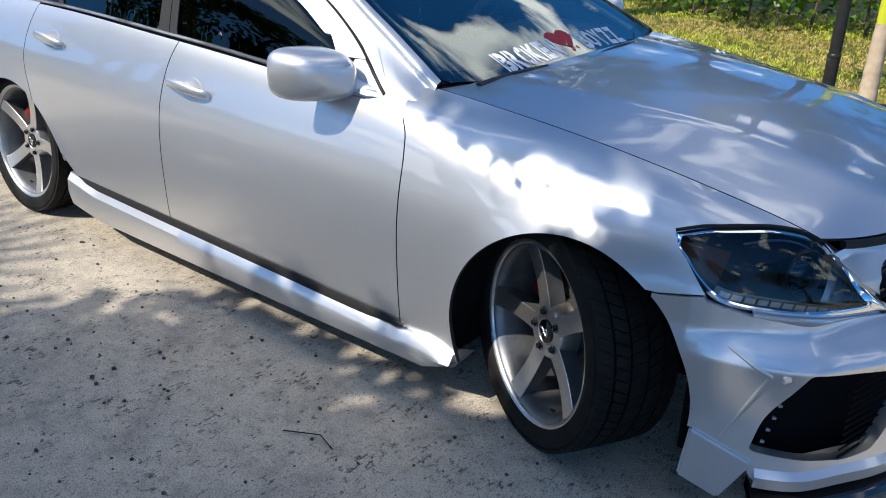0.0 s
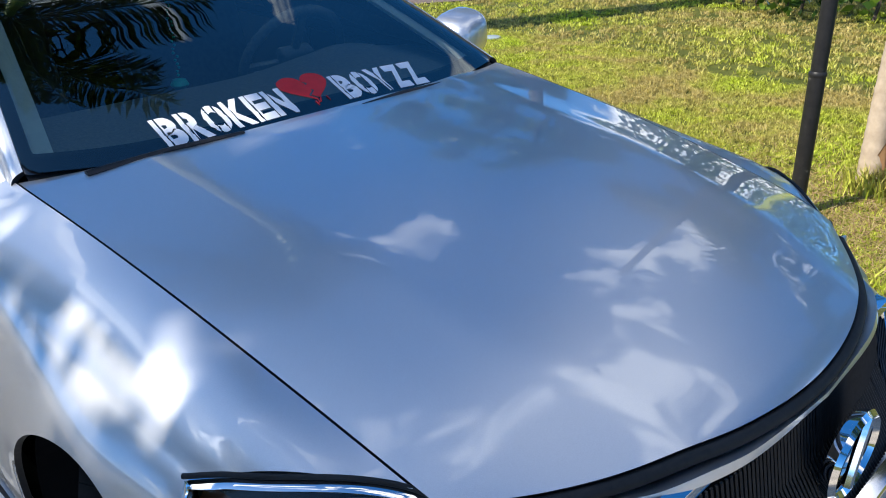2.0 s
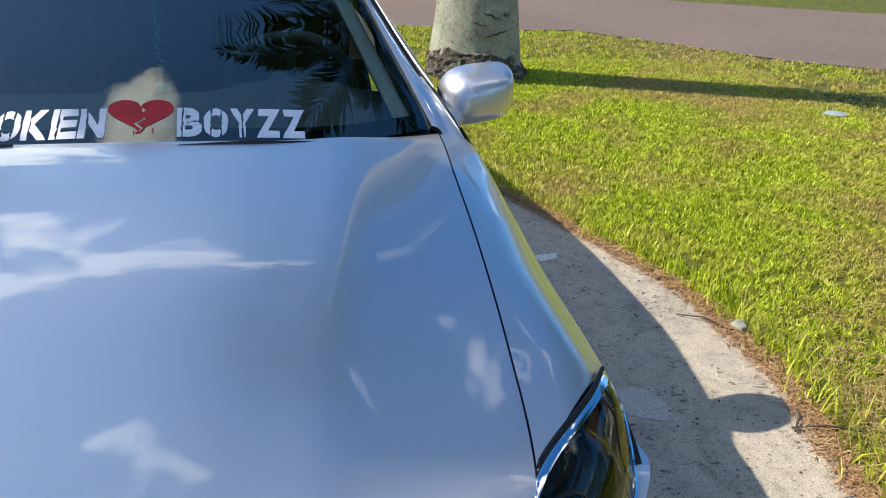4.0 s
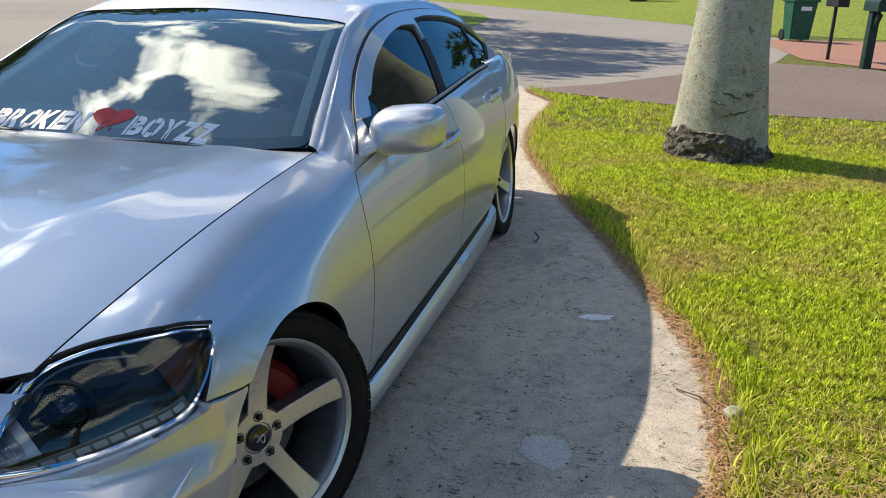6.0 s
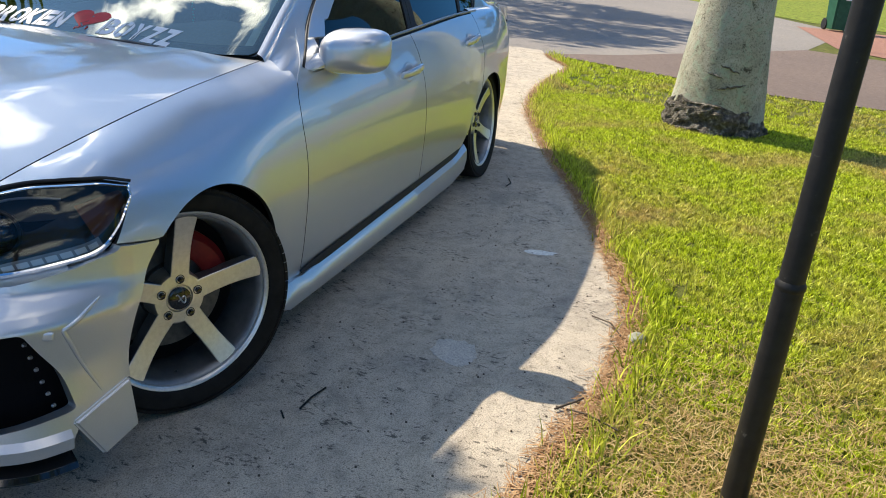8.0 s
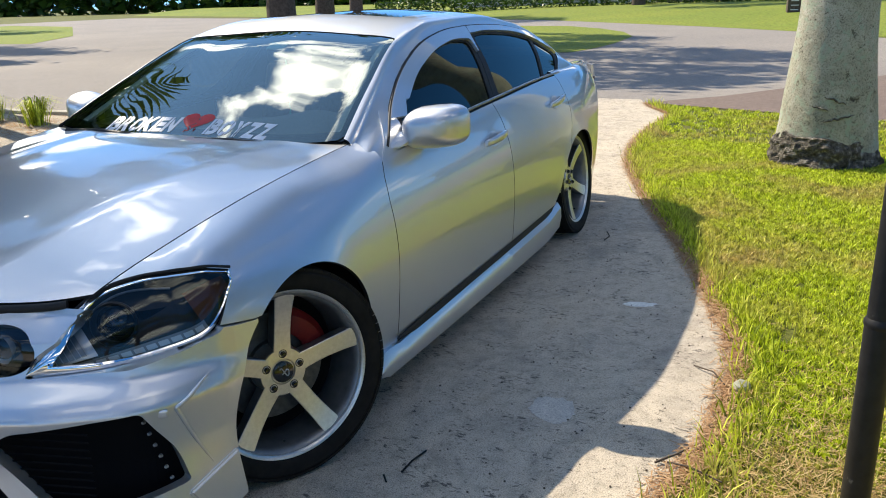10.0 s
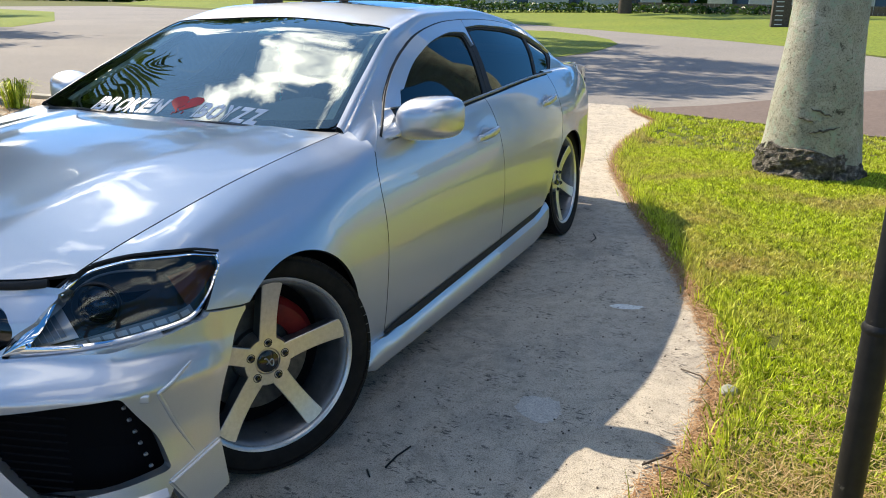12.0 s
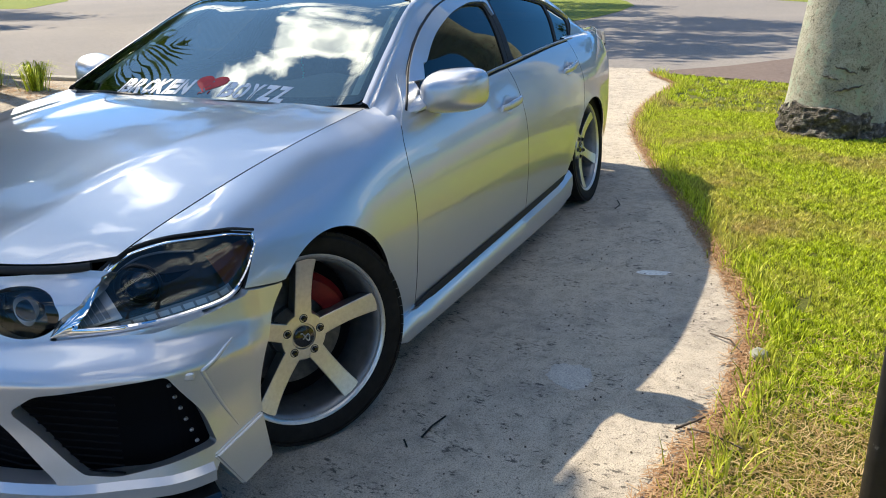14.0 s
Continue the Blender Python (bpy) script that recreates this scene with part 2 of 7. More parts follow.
def lathe(bm, profile, n=48, axis="Y", cap=False, a0=0.0, a1=2 * math.pi):
    """Turns (radius, along) pairs round an axis."""
    rings = []
    full = abs(a1 - a0 - 2 * math.pi) < 1e-6
    k = n if full else n + 1
    for r, h in profile:
        ring = []
        for i in range(k):
            a = a0 + (a1 - a0) * i / n
            c, s = r * math.cos(a), r * math.sin(a)
            ring.append(bm.verts.new((c, h, s) if axis == "Y" else (c, s, h) if axis == "Z" else (h, c, s)))
        rings.append(ring)
    for a, b2 in zip(rings, rings[1:]):
        for i in range(n):
            j = (i + 1) % k
            bm.faces.new((a[i], a[j], b2[j], b2[i]))
    if cap:
        for ring in (rings[0], rings[-1]):
            bm.faces.new(ring)
    return rings


def tube(bm, pts, radii, n=8, cap=True):
    """A tube through pts; radii is a number or one for each point."""
    pts = [Vector(p) for p in pts]
    if isinstance(radii, (int, float)):
        radii = [radii] * len(pts)
    rings, up = [], None
    for i, p in enumerate(pts):
        d = (pts[min(i + 1, len(pts) - 1)] - pts[max(i - 1, 0)]).normalized()
        if up is None:
            up = d.orthogonal().normalized()
        side = d.cross(up).normalized()
        up = side.cross(d).normalized()
        rings.append([bm.verts.new(p + radii[i] * (math.cos(2 * math.pi * k / n) * side + math.sin(2 * math.pi * k / n) * up)) for k in range(n)])
    for a, b2 in zip(rings, rings[1:]):
        for k in range(n):
            bm.faces.new((a[k], a[(k + 1) % n], b2[(k + 1) % n], b2[k]))
    if cap:
        bm.faces.new(rings[0])
        bm.faces.new(rings[-1])
    return rings


def curve1(x, xs, ys):
    """Smooth cubic through (xs, ys), flat beyond the ends' slopes."""
    xs, ys = np.asarray(xs, float), np.asarray(ys, float)
    h = np.diff(xs)
    d = np.diff(ys) / h
    m = np.empty_like(ys)
    m[0], m[-1] = d[0], d[-1]
    w1, w2 = 2 * h[1:] + h[:-1], h[1:] + 2 * h[:-1]
    with np.errstate(divide="ignore", invalid="ignore"):
        hm = (w1 + w2) / (w1 / d[:-1] + w2 / d[1:])
    m[1:-1] = np.where(d[:-1] * d[1:] > 0, hm, 0)
    x = np.asarray(x, float)
    i = np.clip(np.searchsorted(xs, x) - 1, 0, len(xs) - 2)
    t = (x - xs[i]) / h[i]
    tc = np.clip(t, 0, 1)
    t2, t3 = tc * tc, tc ** 3
    out = (2 * t3 - 3 * t2 + 1) * ys[i] + (t3 - 2 * t2 + tc) * h[i] * m[i] + (3 * t2 - 2 * t3) * ys[i + 1] + (t3 - t2) * h[i] * m[i + 1]
    return out + np.where(t < 0, t * h[i] * m[i], 0) + np.where(t > 1, (t - 1) * h[i] * m[i + 1], 0)


def rounded(pts, r=0.03, n=5):
    """A closed outline with its corners rounded. A point may carry its own radius."""
    P = [Vector(p[:2]) for p in pts]
    R = [p[2] if len(p) > 2 else r for p in pts]
    out = []
    for i, p in enumerate(P):
        a, b2 = P[i - 1], P[(i + 1) % len(P)]
        da, db = (a - p), (b2 - p)
        k = min(R[i], da.length * 0.48, db.length * 0.48)
        s, e = p + da.normalized() * k, p + db.normalized() * k
        for j in range(n + 1):
            t = j / n
            out.append((1 - t) ** 2 * s + 2 * t * (1 - t) * p + t * t * e)
    return np.array([(q.x, q.y) for q in out])


def inside(outline):
    """Signed distance to a closed outline, positive inside, as a function of two arrays."""
    A = np.asarray(outline, float)
    B = np.roll(A, -1, 0)

    def g(u, v):
        u, v = np.asarray(u, float), np.asarray(v, float)
        best = np.full(u.shape, 1e9)
        odd = np.zeros(u.shape, bool)
        for (ax, ay), (bx, by) in zip(A, B):
            ex, ey = bx - ax, by - ay
            L = ex * ex + ey * ey
            if L < 1e-12:
                continue
            t = np.clip(((u - ax) * ex + (v - ay) * ey) / L, 0, 1)
            best = np.minimum(best, (u - ax - t * ex) ** 2 + (v - ay - t * ey) ** 2)
            cross = (ay > v) != (by > v)
            if abs(ey) > 1e-12:
                odd ^= cross & (u < ax + ex * (v - ay) / ey)
        return np.where(odd, 1, -1) * np.sqrt(best)

    return g


def left_of(pts, sign=1.0):
    """For a cut line given as (along, across) points: across minus the line, as an implicit of (value, along)."""
    P = sorted(pts)
    xs, ys = [p[0] for p in P], [p[1] for p in P]
    return lambda val, along: sign * (val - curve1(along, xs, ys))


class Skin:
    """A smooth surface f(u, v) -> x, y, z arrays, from which panels with free outlines are cut."""

    def __init__(self, f):
        self.f = f

    def normals(self, u, v):
        e = 1e-3
        a = np.stack(self.f(u + e, v), -1) - np.stack(self.f(u - e, v), -1)
        b2 = np.stack(self.f(u, v + e), -1) - np.stack(self.f(u, v - e), -1)
        n = np.cross(a, b2)
        return n / np.maximum(np.linalg.norm(n, axis=-1, keepdims=True), 1e-12)

    def cut(self, us, vs, keep, out, offset=0.0, lift=None):
        """Polygons of the grid us x vs where all keep(x, y, z, u, v) are positive. out: a vector, or a point function, on the outer side."""
        U, V = np.meshgrid(us, vs, indexing="ij")
        X, Y, Z = self.f(U, V)
        val = [g(X, Y, Z, U, V) for g in keep]
        ok = np.minimum.reduce(val) if val else np.ones_like(U)
        uv, faces, index = [], [], {}

        def vert(a):
            key = (round(a[0], 5), round(a[1], 5))
            if key not in index:
                index[key] = len(uv)
                uv.append(a)
            return index[key]

        for i in range(len(us) - 1):
            for j in range(len(vs) - 1):
                q = ok[i:i + 2, j:j + 2]
                if q.max() <= 0:
                    continue
                poly = [(us[i], vs[j]), (us[i + 1], vs[j]), (us[i + 1], vs[j + 1]), (us[i], vs[j + 1])]
                if q.min() <= 0:
                    for g in keep:
                        if len(poly) < 3:
                            break
                        pu, pv = np.array([p[0] for p in poly]), np.array([p[1] for p in poly])
                        d = g(*self.f(pu, pv), pu, pv)
                        new_poly = []
                        for k in range(len(poly)):
                            a, b2, da, db = poly[k], poly[(k + 1) % len(poly)], d[k], d[(k + 1) % len(poly)]
                            if da > 0:
                                new_poly.append(a)
                            if (da > 0) != (db > 0):
                                t = da / (da - db)
                                new_poly.append((a[0] + (b2[0] - a[0]) * t, a[1] + (b2[1] - a[1]) * t))
                        poly = new_poly
                    if len(poly) < 3:
                        continue
                ids = []
                for p in poly:
                    k = vert((float(p[0]), float(p[1])))
                    if not ids or (ids[-1] != k):
                        ids.append(k)
                if ids[0] == ids[-1]:
                    ids.pop()
                if len(set(ids)) > 2 and len(set(ids)) == len(ids):
                    faces.append(ids)
        uv = np.array(uv)
        P = np.stack(self.f(uv[:, 0], uv[:, 1]), -1)
        N = self.normals(uv[:, 0], uv[:, 1])
        o = np.asarray(out, float) if not callable(out) else out(P)
        flip = np.sum(N * o, -1) < 0
        N[flip] *= -1
        if lift is not None:
            P = P + N * lift(P[:, 0], P[:, 1], P[:, 2], uv[:, 0], uv[:, 1])[:, None]
        P = P + N * offset
        return P, N, faces


def panel(name, pieces, material, parent, label="", depth=0.012, sides=(1,), rim_material=None):
    """Builds cut pieces (P, N, faces) as one shell with a turned-in edge. sides: 1 as cut, -1 mirrored in y."""
    verts, norms, faces, rim = [], [], [], 0
    polys_mat = []
    for P, N, F in pieces:
        for s in sides:
            S = np.array([1, s, 1])
            p, n = P * S, N * S
            base = len(verts)
            verts += p.tolist()
            norms += n.tolist()
            edges = {}
            for f in F:
                a, b2, c = p[f[0]], p[f[1]], p[f[2]]
                fn = np.cross(b2 - a, c - a)
                if np.linalg.norm(fn) < 1e-14 and len(f) > 3:
                    fn = np.cross(p[f[1]] - p[f[3]], p[f[2]] - p[f[0]]) * -1
                ff = list(f) if np.dot(fn, n[f[0]]) >= 0 else list(f)[::-1]
                faces.append([base + k for k in ff])
                polys_mat.append(0)
                for a2, b3 in zip(ff, ff[1:] + ff[:1]):
                    edges[(a2, b3)] = 1
            if depth:
                outer = [(a2, b3) for a2, b3 in edges if (b3, a2) not in edges]
                for a2, b3 in outer:
                    if abs(p[a2][1]) < 1e-5 and abs(p[b3][1]) < 1e-5:
                        continue
                    k = len(verts)
                    pa, pb = p[a2], p[b3]
                    qa, qb = pa - n[a2] * depth, pb - n[b3] * depth
                    side = np.cross(pb - pa, n[a2])
                    side = side / max(np.linalg.norm(side), 1e-9)
                    verts += [pa.tolist(), pb.tolist(), qb.tolist(), qa.tolist()]
                    norms += [side.tolist()] * 4
                    faces.append([k + 1, k, k + 3, k + 2])
                    polys_mat.append(1)
    me = bpy.data.meshes.new(name)
    me.from_pydata(verts, [], faces)
    me.polygons.foreach_set("use_smooth", [True] * len(faces))
    me.update()
    me.normals_split_custom_set_from_vertices(norms)
    ob = finish(new(name, me), [material, rim_material or material], parent, label)
    me.polygons.foreach_set("material_index", polys_mat)
    return ob


def raw_mesh(name, verts, faces, material, parent=None, label="", smooth=False):
    me = bpy.data.meshes.new(name)
    me.from_pydata(np.asarray(verts).tolist() if not isinstance(verts, list) else verts, [], faces if isinstance(faces, list) else faces.tolist())
    if smooth:
        me.polygons.foreach_set("use_smooth", [True] * len(me.polygons))
    me.update()
    return finish(new(name, me), material, parent, label)

# ---------------------------------------------------------------- car: shape of the body
# x ahead from the front axle, y to the car's left, z up
WX = [-3.95, -3.4, -2.85, -2.2, -1.5, -0.8, -0.4, 0.0, 0.25, 0.45, 0.62]
W_Y = [0.66, 0.81, 0.868, 0.874, 0.878, 0.877, 0.875, 0.882, 0.875, 0.84, 0.76]      # widest line
S_Z = [0.80, 0.80, 0.785, 0.765, 0.745, 0.725, 0.707, 0.676, 0.662, 0.638, 0.60]           # shoulder height
BX = [-3.95, -3.0, -2.47, -1.7, -1.125, -0.56, -0.3, 0.0, 0.25, 0.45, 0.62]
B_Y = [0.58, 0.745, 0.765, 0.785, 0.79, 0.80, 0.805, 0.797, 0.792, 0.745, 0.67]       # belt, then crest of the fender
B_Z = [0.93, 0.965, 0.962, 0.935, 0.905, 0.858, 0.806, 0.757, 0.737, 0.714, 0.67]
EX = [-3.95, -2.5, -1.2, -0.7, -0.51, -0.25, 0.0, 0.3, 0.51, 0.62]
E_Y = [0.50, 0.67, 0.69, 0.695, 0.693, 0.677, 0.661, 0.638, 0.616, 0.585]            # inner edge: hood line
E_Z = [0.95, 0.985, 0.945, 0.925, 0.915, 0.885, 0.848, 0.788, 0.733, 0.68]


def section(points, v):
    """Smooth curve through section points (lists of y and z arrays), v from 0 to 1."""
    Yp, Zp = np.stack(points[0]), np.stack(points[1])
    n = len(points[0])
    t = np.clip(v, 0, 1) * (n - 1)
    i = np.clip(np.floor(t).astype(int), 0, n - 2)
    f = t - i
    cols = np.arange(v.size).reshape(v.shape)

    def cat(Q):
        Q = Q.reshape(n, -1)
        g = lambda k: Q[np.clip(k, 0, n - 1), cols]
        p0, p1, p2, p3 = g(i - 1), g(i), g(i + 1), g(i + 2)
        p0 = np.where(i == 0, 2 * p1 - p2, p0)
        p3 = np.where(i >= n - 2, 2 * p2 - p1, p3)
        return 0.5 * (2 * p1 + (p2 - p0) * f + (2 * p0 - 5 * p1 + 4 * p2 - p3) * f ** 2 + (3 * p1 - p0 - 3 * p2 + p3) * f ** 3)

    return cat(Yp), cat(Zp)


def side_f(x, v):
    x, v = np.asarray(x, float), np.asarray(v, float)
    w = curve1(x, WX, W_Y)
    sz = curve1(x, WX, S_Z)
    by, bz = curve1(x, BX, B_Y), curve1(x, BX, B_Z)
    ey, ez = curve1(x, EX, E_Y), curve1(x, EX, E_Z)
    one = np.ones_like(x)
    ys = [w - 0.035, w - 0.012, w - 0.002, w - 0.024, by, ey]
    zs = [0.16 * one, 0.34 * one, 0.55 * one, sz, bz, ez]
    y, z = section((ys, zs), v + 0 * x)
    crown = np.clip((v - 0.8) / 0.2, 0, 1)
    z = z + 0.016 * np.sin(math.pi * crown) * np.clip((x + 0.40) / 0.25, 0, 1) * np.clip((0.5 - x) / 0.2, 0, 1)
    # flared edges round the wheel openings
    for cx, cz, r, amp in ((0.04, 0.305, 0.362, 0.006), (-2.80, 0.245, 0.39, 0.006)):
        d = np.hypot(x - cx, np.maximum(z - cz, 0)) - r
        y = y + amp * np.clip(1 - d / 0.085, 0, 1.3) ** 2 * np.clip((0.36 - x) / 0.12, 0, 1) * (d < 0.085)
    return x + 0 * v, y, z


SIDE = Skin(side_f)

GX = [-3.35, -2.9, -2.5, -2.0, -1.5, -1.17, -0.8, -0.5, -0.40]
G_RY = [0.655, 0.60, 0.562, 0.545, 0.545, 0.562, 0.637, 0.70, 0.715]   # roof rail and pillars
G_RZ = [0.94, 1.135, 1.243, 1.292, 1.285, 1.225, 1.065, 0.915, 0.865]
G_TZ = [0.97, 1.172, 1.294, 1.342, 1.330, 1.252, 1.092, 0.950, 0.904]     # on the centre line


def green_f(x, v):
    x, v = np.asarray(x, float), np.asarray(v, float)
    by, bz = curve1(x, BX, B_Y) - 0.012, curve1(x, BX, B_Z) - 0.01
    ry, rz, tz = curve1(x, GX, G_RY), curve1(x, GX, G_RZ), curve1(x, GX, G_TZ)
    h = tz - rz
    ys = [by, by * 0.52 + ry * 0.48 + 0.014, ry + 0.012, ry - 0.035, ry * 0.55, 0 * x, -ry * 0.55]
    zs = [bz, bz * 0.52 + rz * 0.48, rz - 0.028, rz + 0.010 + 0.08 * h, rz + 0.72 * h, tz, rz + 0.72 * h]
    y, z = section((ys, zs), (v + 0 * x) * 5 / 6)
    return x + 0 * v, y, z


GREEN = Skin(green_f)

HX_C = [-0.52, -0.2, 0.1, 0.4, 0.6, 0.70, 0.76, 0.79]
HZ_C = [0.927, 0.918, 0.897, 0.842, 0.788, 0.752, 0.722, 0.69]


def hood_f(x, u):
    """Hood over x and a lateral share u from -1 to 1 of the half width."""
    x, u = np.asarray(x, float), np.asarray(u, float)
    ye = curve1(x, EX, E_Y)
    ze = curve1(x, EX, E_Z)
    zc = curve1(x, HX_C, HZ_C)
    a = np.abs(u)
    ridge = 0.0055 * np.exp(-((a - 0.62 - 0.10 * (-x)) / 0.11) ** 2)
    z = zc - (zc - ze) * a ** 2.3 + ridge * (1 - a ** 6)
    return x + 0 * u, ye * u, z


HOOD = Skin(hood_f)

# front bumper: a plan curve, drawn in by height
P_S = [0.0, 0.12, 0.25, 0.38, 0.49, 0.59, 0.69, 0.80, 0.88, 1.0]
P_X = [0.875, 0.866, 0.835, 0.775, 0.70, 0.632, 0.551, 0.46, 0.40, 0.27]
P_Y = [0.0, 0.20, 0.40, 0.58, 0.70, 0.79, 0.836, 0.866, 0.882, 0.89]
D_Z = [0.10, 0.17, 0.26, 0.36, 0.44, 0.475, 0.505, 0.545, 0.60, 0.69, 0.74]
D_IN = [0.01, -0.012, 0.0, 0.012, 0.004, 0.0, 0.018, 0.056, 0.068, 0.086, 0.104]


def bumper_f(s, z):
    s, z = np.asarray(s, float), np.asarray(z, float)
    e = 1e-3
    x, y = curve1(s, P_S, P_X), curve1(s, P_S, P_Y)
    tx, ty = curve1(s + e, P_S, P_X) - curve1(s - e, P_S, P_X), curve1(s + e, P_S, P_Y) - curve1(s - e, P_S, P_Y)
    L = np.hypot(tx, ty)
    d = curve1(z, D_Z, D_IN)
    d = d * (1 - 0.75 * np.clip((s - 0.62) / 0.30, 0, 1) ** 1.5) * (1 + 0.55 * np.exp(-((s - 0.40) / 0.14) ** 2) * np.clip((z - 0.50) / 0.05, 0, 1) * (1 + 0.9 * np.clip((z - 0.63) / 0.05, 0, 1)))
    return x - d * ty / L, y + d * tx / L, z + 0 * s


BUMPER = Skin(bumper_f)
OUT = (0.25, 1.0, 0.2)
ARCH_F, ARCH_R = (0.04, 0.305, 0.362), (-2.80, 0.245, 0.39)
GAP = 0.0022


def off_arch(c):
    return lambda x, y, z, u, v: np.hypot(x - c[0], np.maximum(z - c[1], 0) + 0.9 * np.minimum(z - c[1], 0)) - c[2]


def beyond(pts, sign):
    """x past a cut line given by (z, x) points."""
    g = left_of(pts, sign)
    return lambda x, y, z, u, v: g(x, z) - GAP


CUT_F = [(0.15, -0.525), (0.225, -0.523), (0.454, -0.516), (0.717, -0.512), (0.80, -0.52), (0.87, -0.56), (0.95, -0.60)]
CUT_B = [(0.15, -1.688), (0.26, -1.682), (0.467, -1.664), (0.682, -1.654), (0.827, -1.633), (0.93, -1.60)]
CUT_R = [(0.15, -2.24), (0.291, -2.36), (0.421, -2.475), (0.596, -2.60), (0.758, -2.64), (0.90, -2.62), (0.97, -2.60)]
sill_top = lambda x: curve1(x, [-2.5, -1.6, -0.9, -0.5, -0.3], [0.285, 0.262, 0.242, 0.225, 0.16])
below_belt = lambda x, y, z, u, v: 0.8 - v - 0.002
above_sill = lambda x, y, z, u, v: z - sill_top(x)


def grid(a, b, n):
    return np.linspace(a, b, n)


car = thing("car", "silver lowered sedan parked on the concrete driveway", "car")
V_ROWS = np.unique(np.round(np.concatenate([grid(0, 0.8, 49), grid(0.8, 1.0, 17)]), 5))

# lamp outline seen from above and the side: the fender stops along these
fender_front = lambda x, y, z, u, v: np.where(z > 0.728 - 0.0, 0.277 + np.clip((0.81 - y) * 1.215, -0.05, 0.3) - x, 0.279 + (0.728 - z) * 0.93 - x)
fender_seam = lambda x, y, z, u, v: np.where(x > 0.1, z - (0.598 + 0.02 * np.clip((x - 0.28) / 0.12, 0, 1)), 1.0)

fender_piece = SIDE.cut(grid(-0.62, 0.53, 76), V_ROWS, [
    beyond(CUT_F, 1), off_arch(ARCH_F), fender_front, fender_seam,
    lambda x, y, z, u, v: z - 0.168,
    lambda x, y, z, u, v: np.where(x < -0.30, x + 0.612 + 0 * z, 1.0)], OUT)
door_f_piece = SIDE.cut(grid(-1.71, -0.5, 61), V_ROWS, [beyond(CUT_F, -1), beyond(CUT_B, 1), below_belt, above_sill], OUT)
door_r_piece = SIDE.cut(grid(-2.66, -1.59, 61), V_ROWS, [beyond(CUT_B, -1), beyond(CUT_R, 1), below_belt, above_sill, off_arch(ARCH_R)], OUT)
quarter_piece = SIDE.cut(grid(-3.95, -2.2, 71), V_ROWS, [beyond(CUT_R, -1), off_arch(ARCH_R), lambda x, y, z, u, v: z - 0.19 - 0 * x, lambda x, y, z, u, v: np.where(x > -2.6, z - 0.33, 1.0)], OUT)
for s, tag in ((1, "left"), (-1, "right")):
    fender = panel("front_fender", [fender_piece], M_PAINT, car, "", sides=(s,), rim_material=M_BLACK)
    quarter = panel("rear_quarter_panel", [quarter_piece], M_PAINT, car, "", sides=(s,), rim_material=M_BLACK)

# hood
hood_rear = lambda x, y, z, u, v: x - (-0.449 - 0.064 * v ** 4) - 0.002
hood_front = lambda x, y, z, u, v: (0.768 - 0.195 * np.abs(y / 0.566) ** 2.1) - x
hood_piece = HOOD.cut(grid(-0.53, 0.78, 90), grid(-0.9942, 0.9942, 81), [hood_rear, hood_front], (0, 0, 1))
hood = panel("hood", [hood_piece], M_PAINT, car, "smooth silver engine hood mirroring sky and clouds", rim_material=M_SEAL)

# black seal along the front edge of the hood
bm = bmesh.new()
pts = []
for k in range(-24, 25):
    y = 0.56 * k / 24
    x = 0.768 - 0.195 * abs(y / 0.566) ** 2.1 + 0.006
    z = float(hood_f(np.array(x - 0.006), np.array(y / float(curve1(x - 0.006, EX, E_Y))))[2]) - 0.014
    pts.append((x, y, z))
tube(bm, pts, 0.011, 8)
part("hood_seal", bm, M_SEAL, car, "black rubber strip under the hood's edge", 60)

# front bumper with its openings
SO = rounded([(0.475, 0.405, 0.02), (0.545, 0.452, 0.02), (0.795, 0.478, 0.012), (0.842, 0.262, 0.010), (0.69, 0.232, 0.02), (0.625, 0.245, 0.01)], 0.02)
CO = rounded([(0.40, 0.425), (-0.40, 0.425), (-0.58, 0.215), (0.58, 0.215)], 0.03)
GO = rounded([(0.40, 0.688, 0.02), (-0.40, 0.688, 0.02), (-0.345, 0.49, 0.04), (-0.24, 0.468, 0.05), (0.24, 0.468, 0.05), (0.345, 0.49, 0.04)], 0.03)
g_so, g_co, g_go = inside(SO), inside(CO), inside(GO)
lamp_out = inside(np.array([(0.25, 0.86), (0.276, 0.735), (0.30, 0.71), (0.395, 0.604), (0.47, 0.582), (0.60, 0.562), (0.702, 0.551), (0.690, 0.585), (0.64, 0.635), (0.595, 0.672), (0.565, 0.71), (0.5, 0.86)]))
lamp2_c = (0.456, 0.614)
lamp2 = lambda y, z: 1.0 - np.hypot((y - lamp2_c[0] + (z - lamp2_c[1]) * 0.35) / 0.080, (z - lamp2_c[1]) / 0.057)


def hood_lip(y):
    """Height just under the seal along the hood's front edge."""
    y = np.clip(np.abs(y), 0, 0.56)
    xf = 0.768 - 0.195 * (y / 0.566) ** 2.1
    return hood_f(xf, y / curve1(xf, EX, E_Y))[2] - 0.021


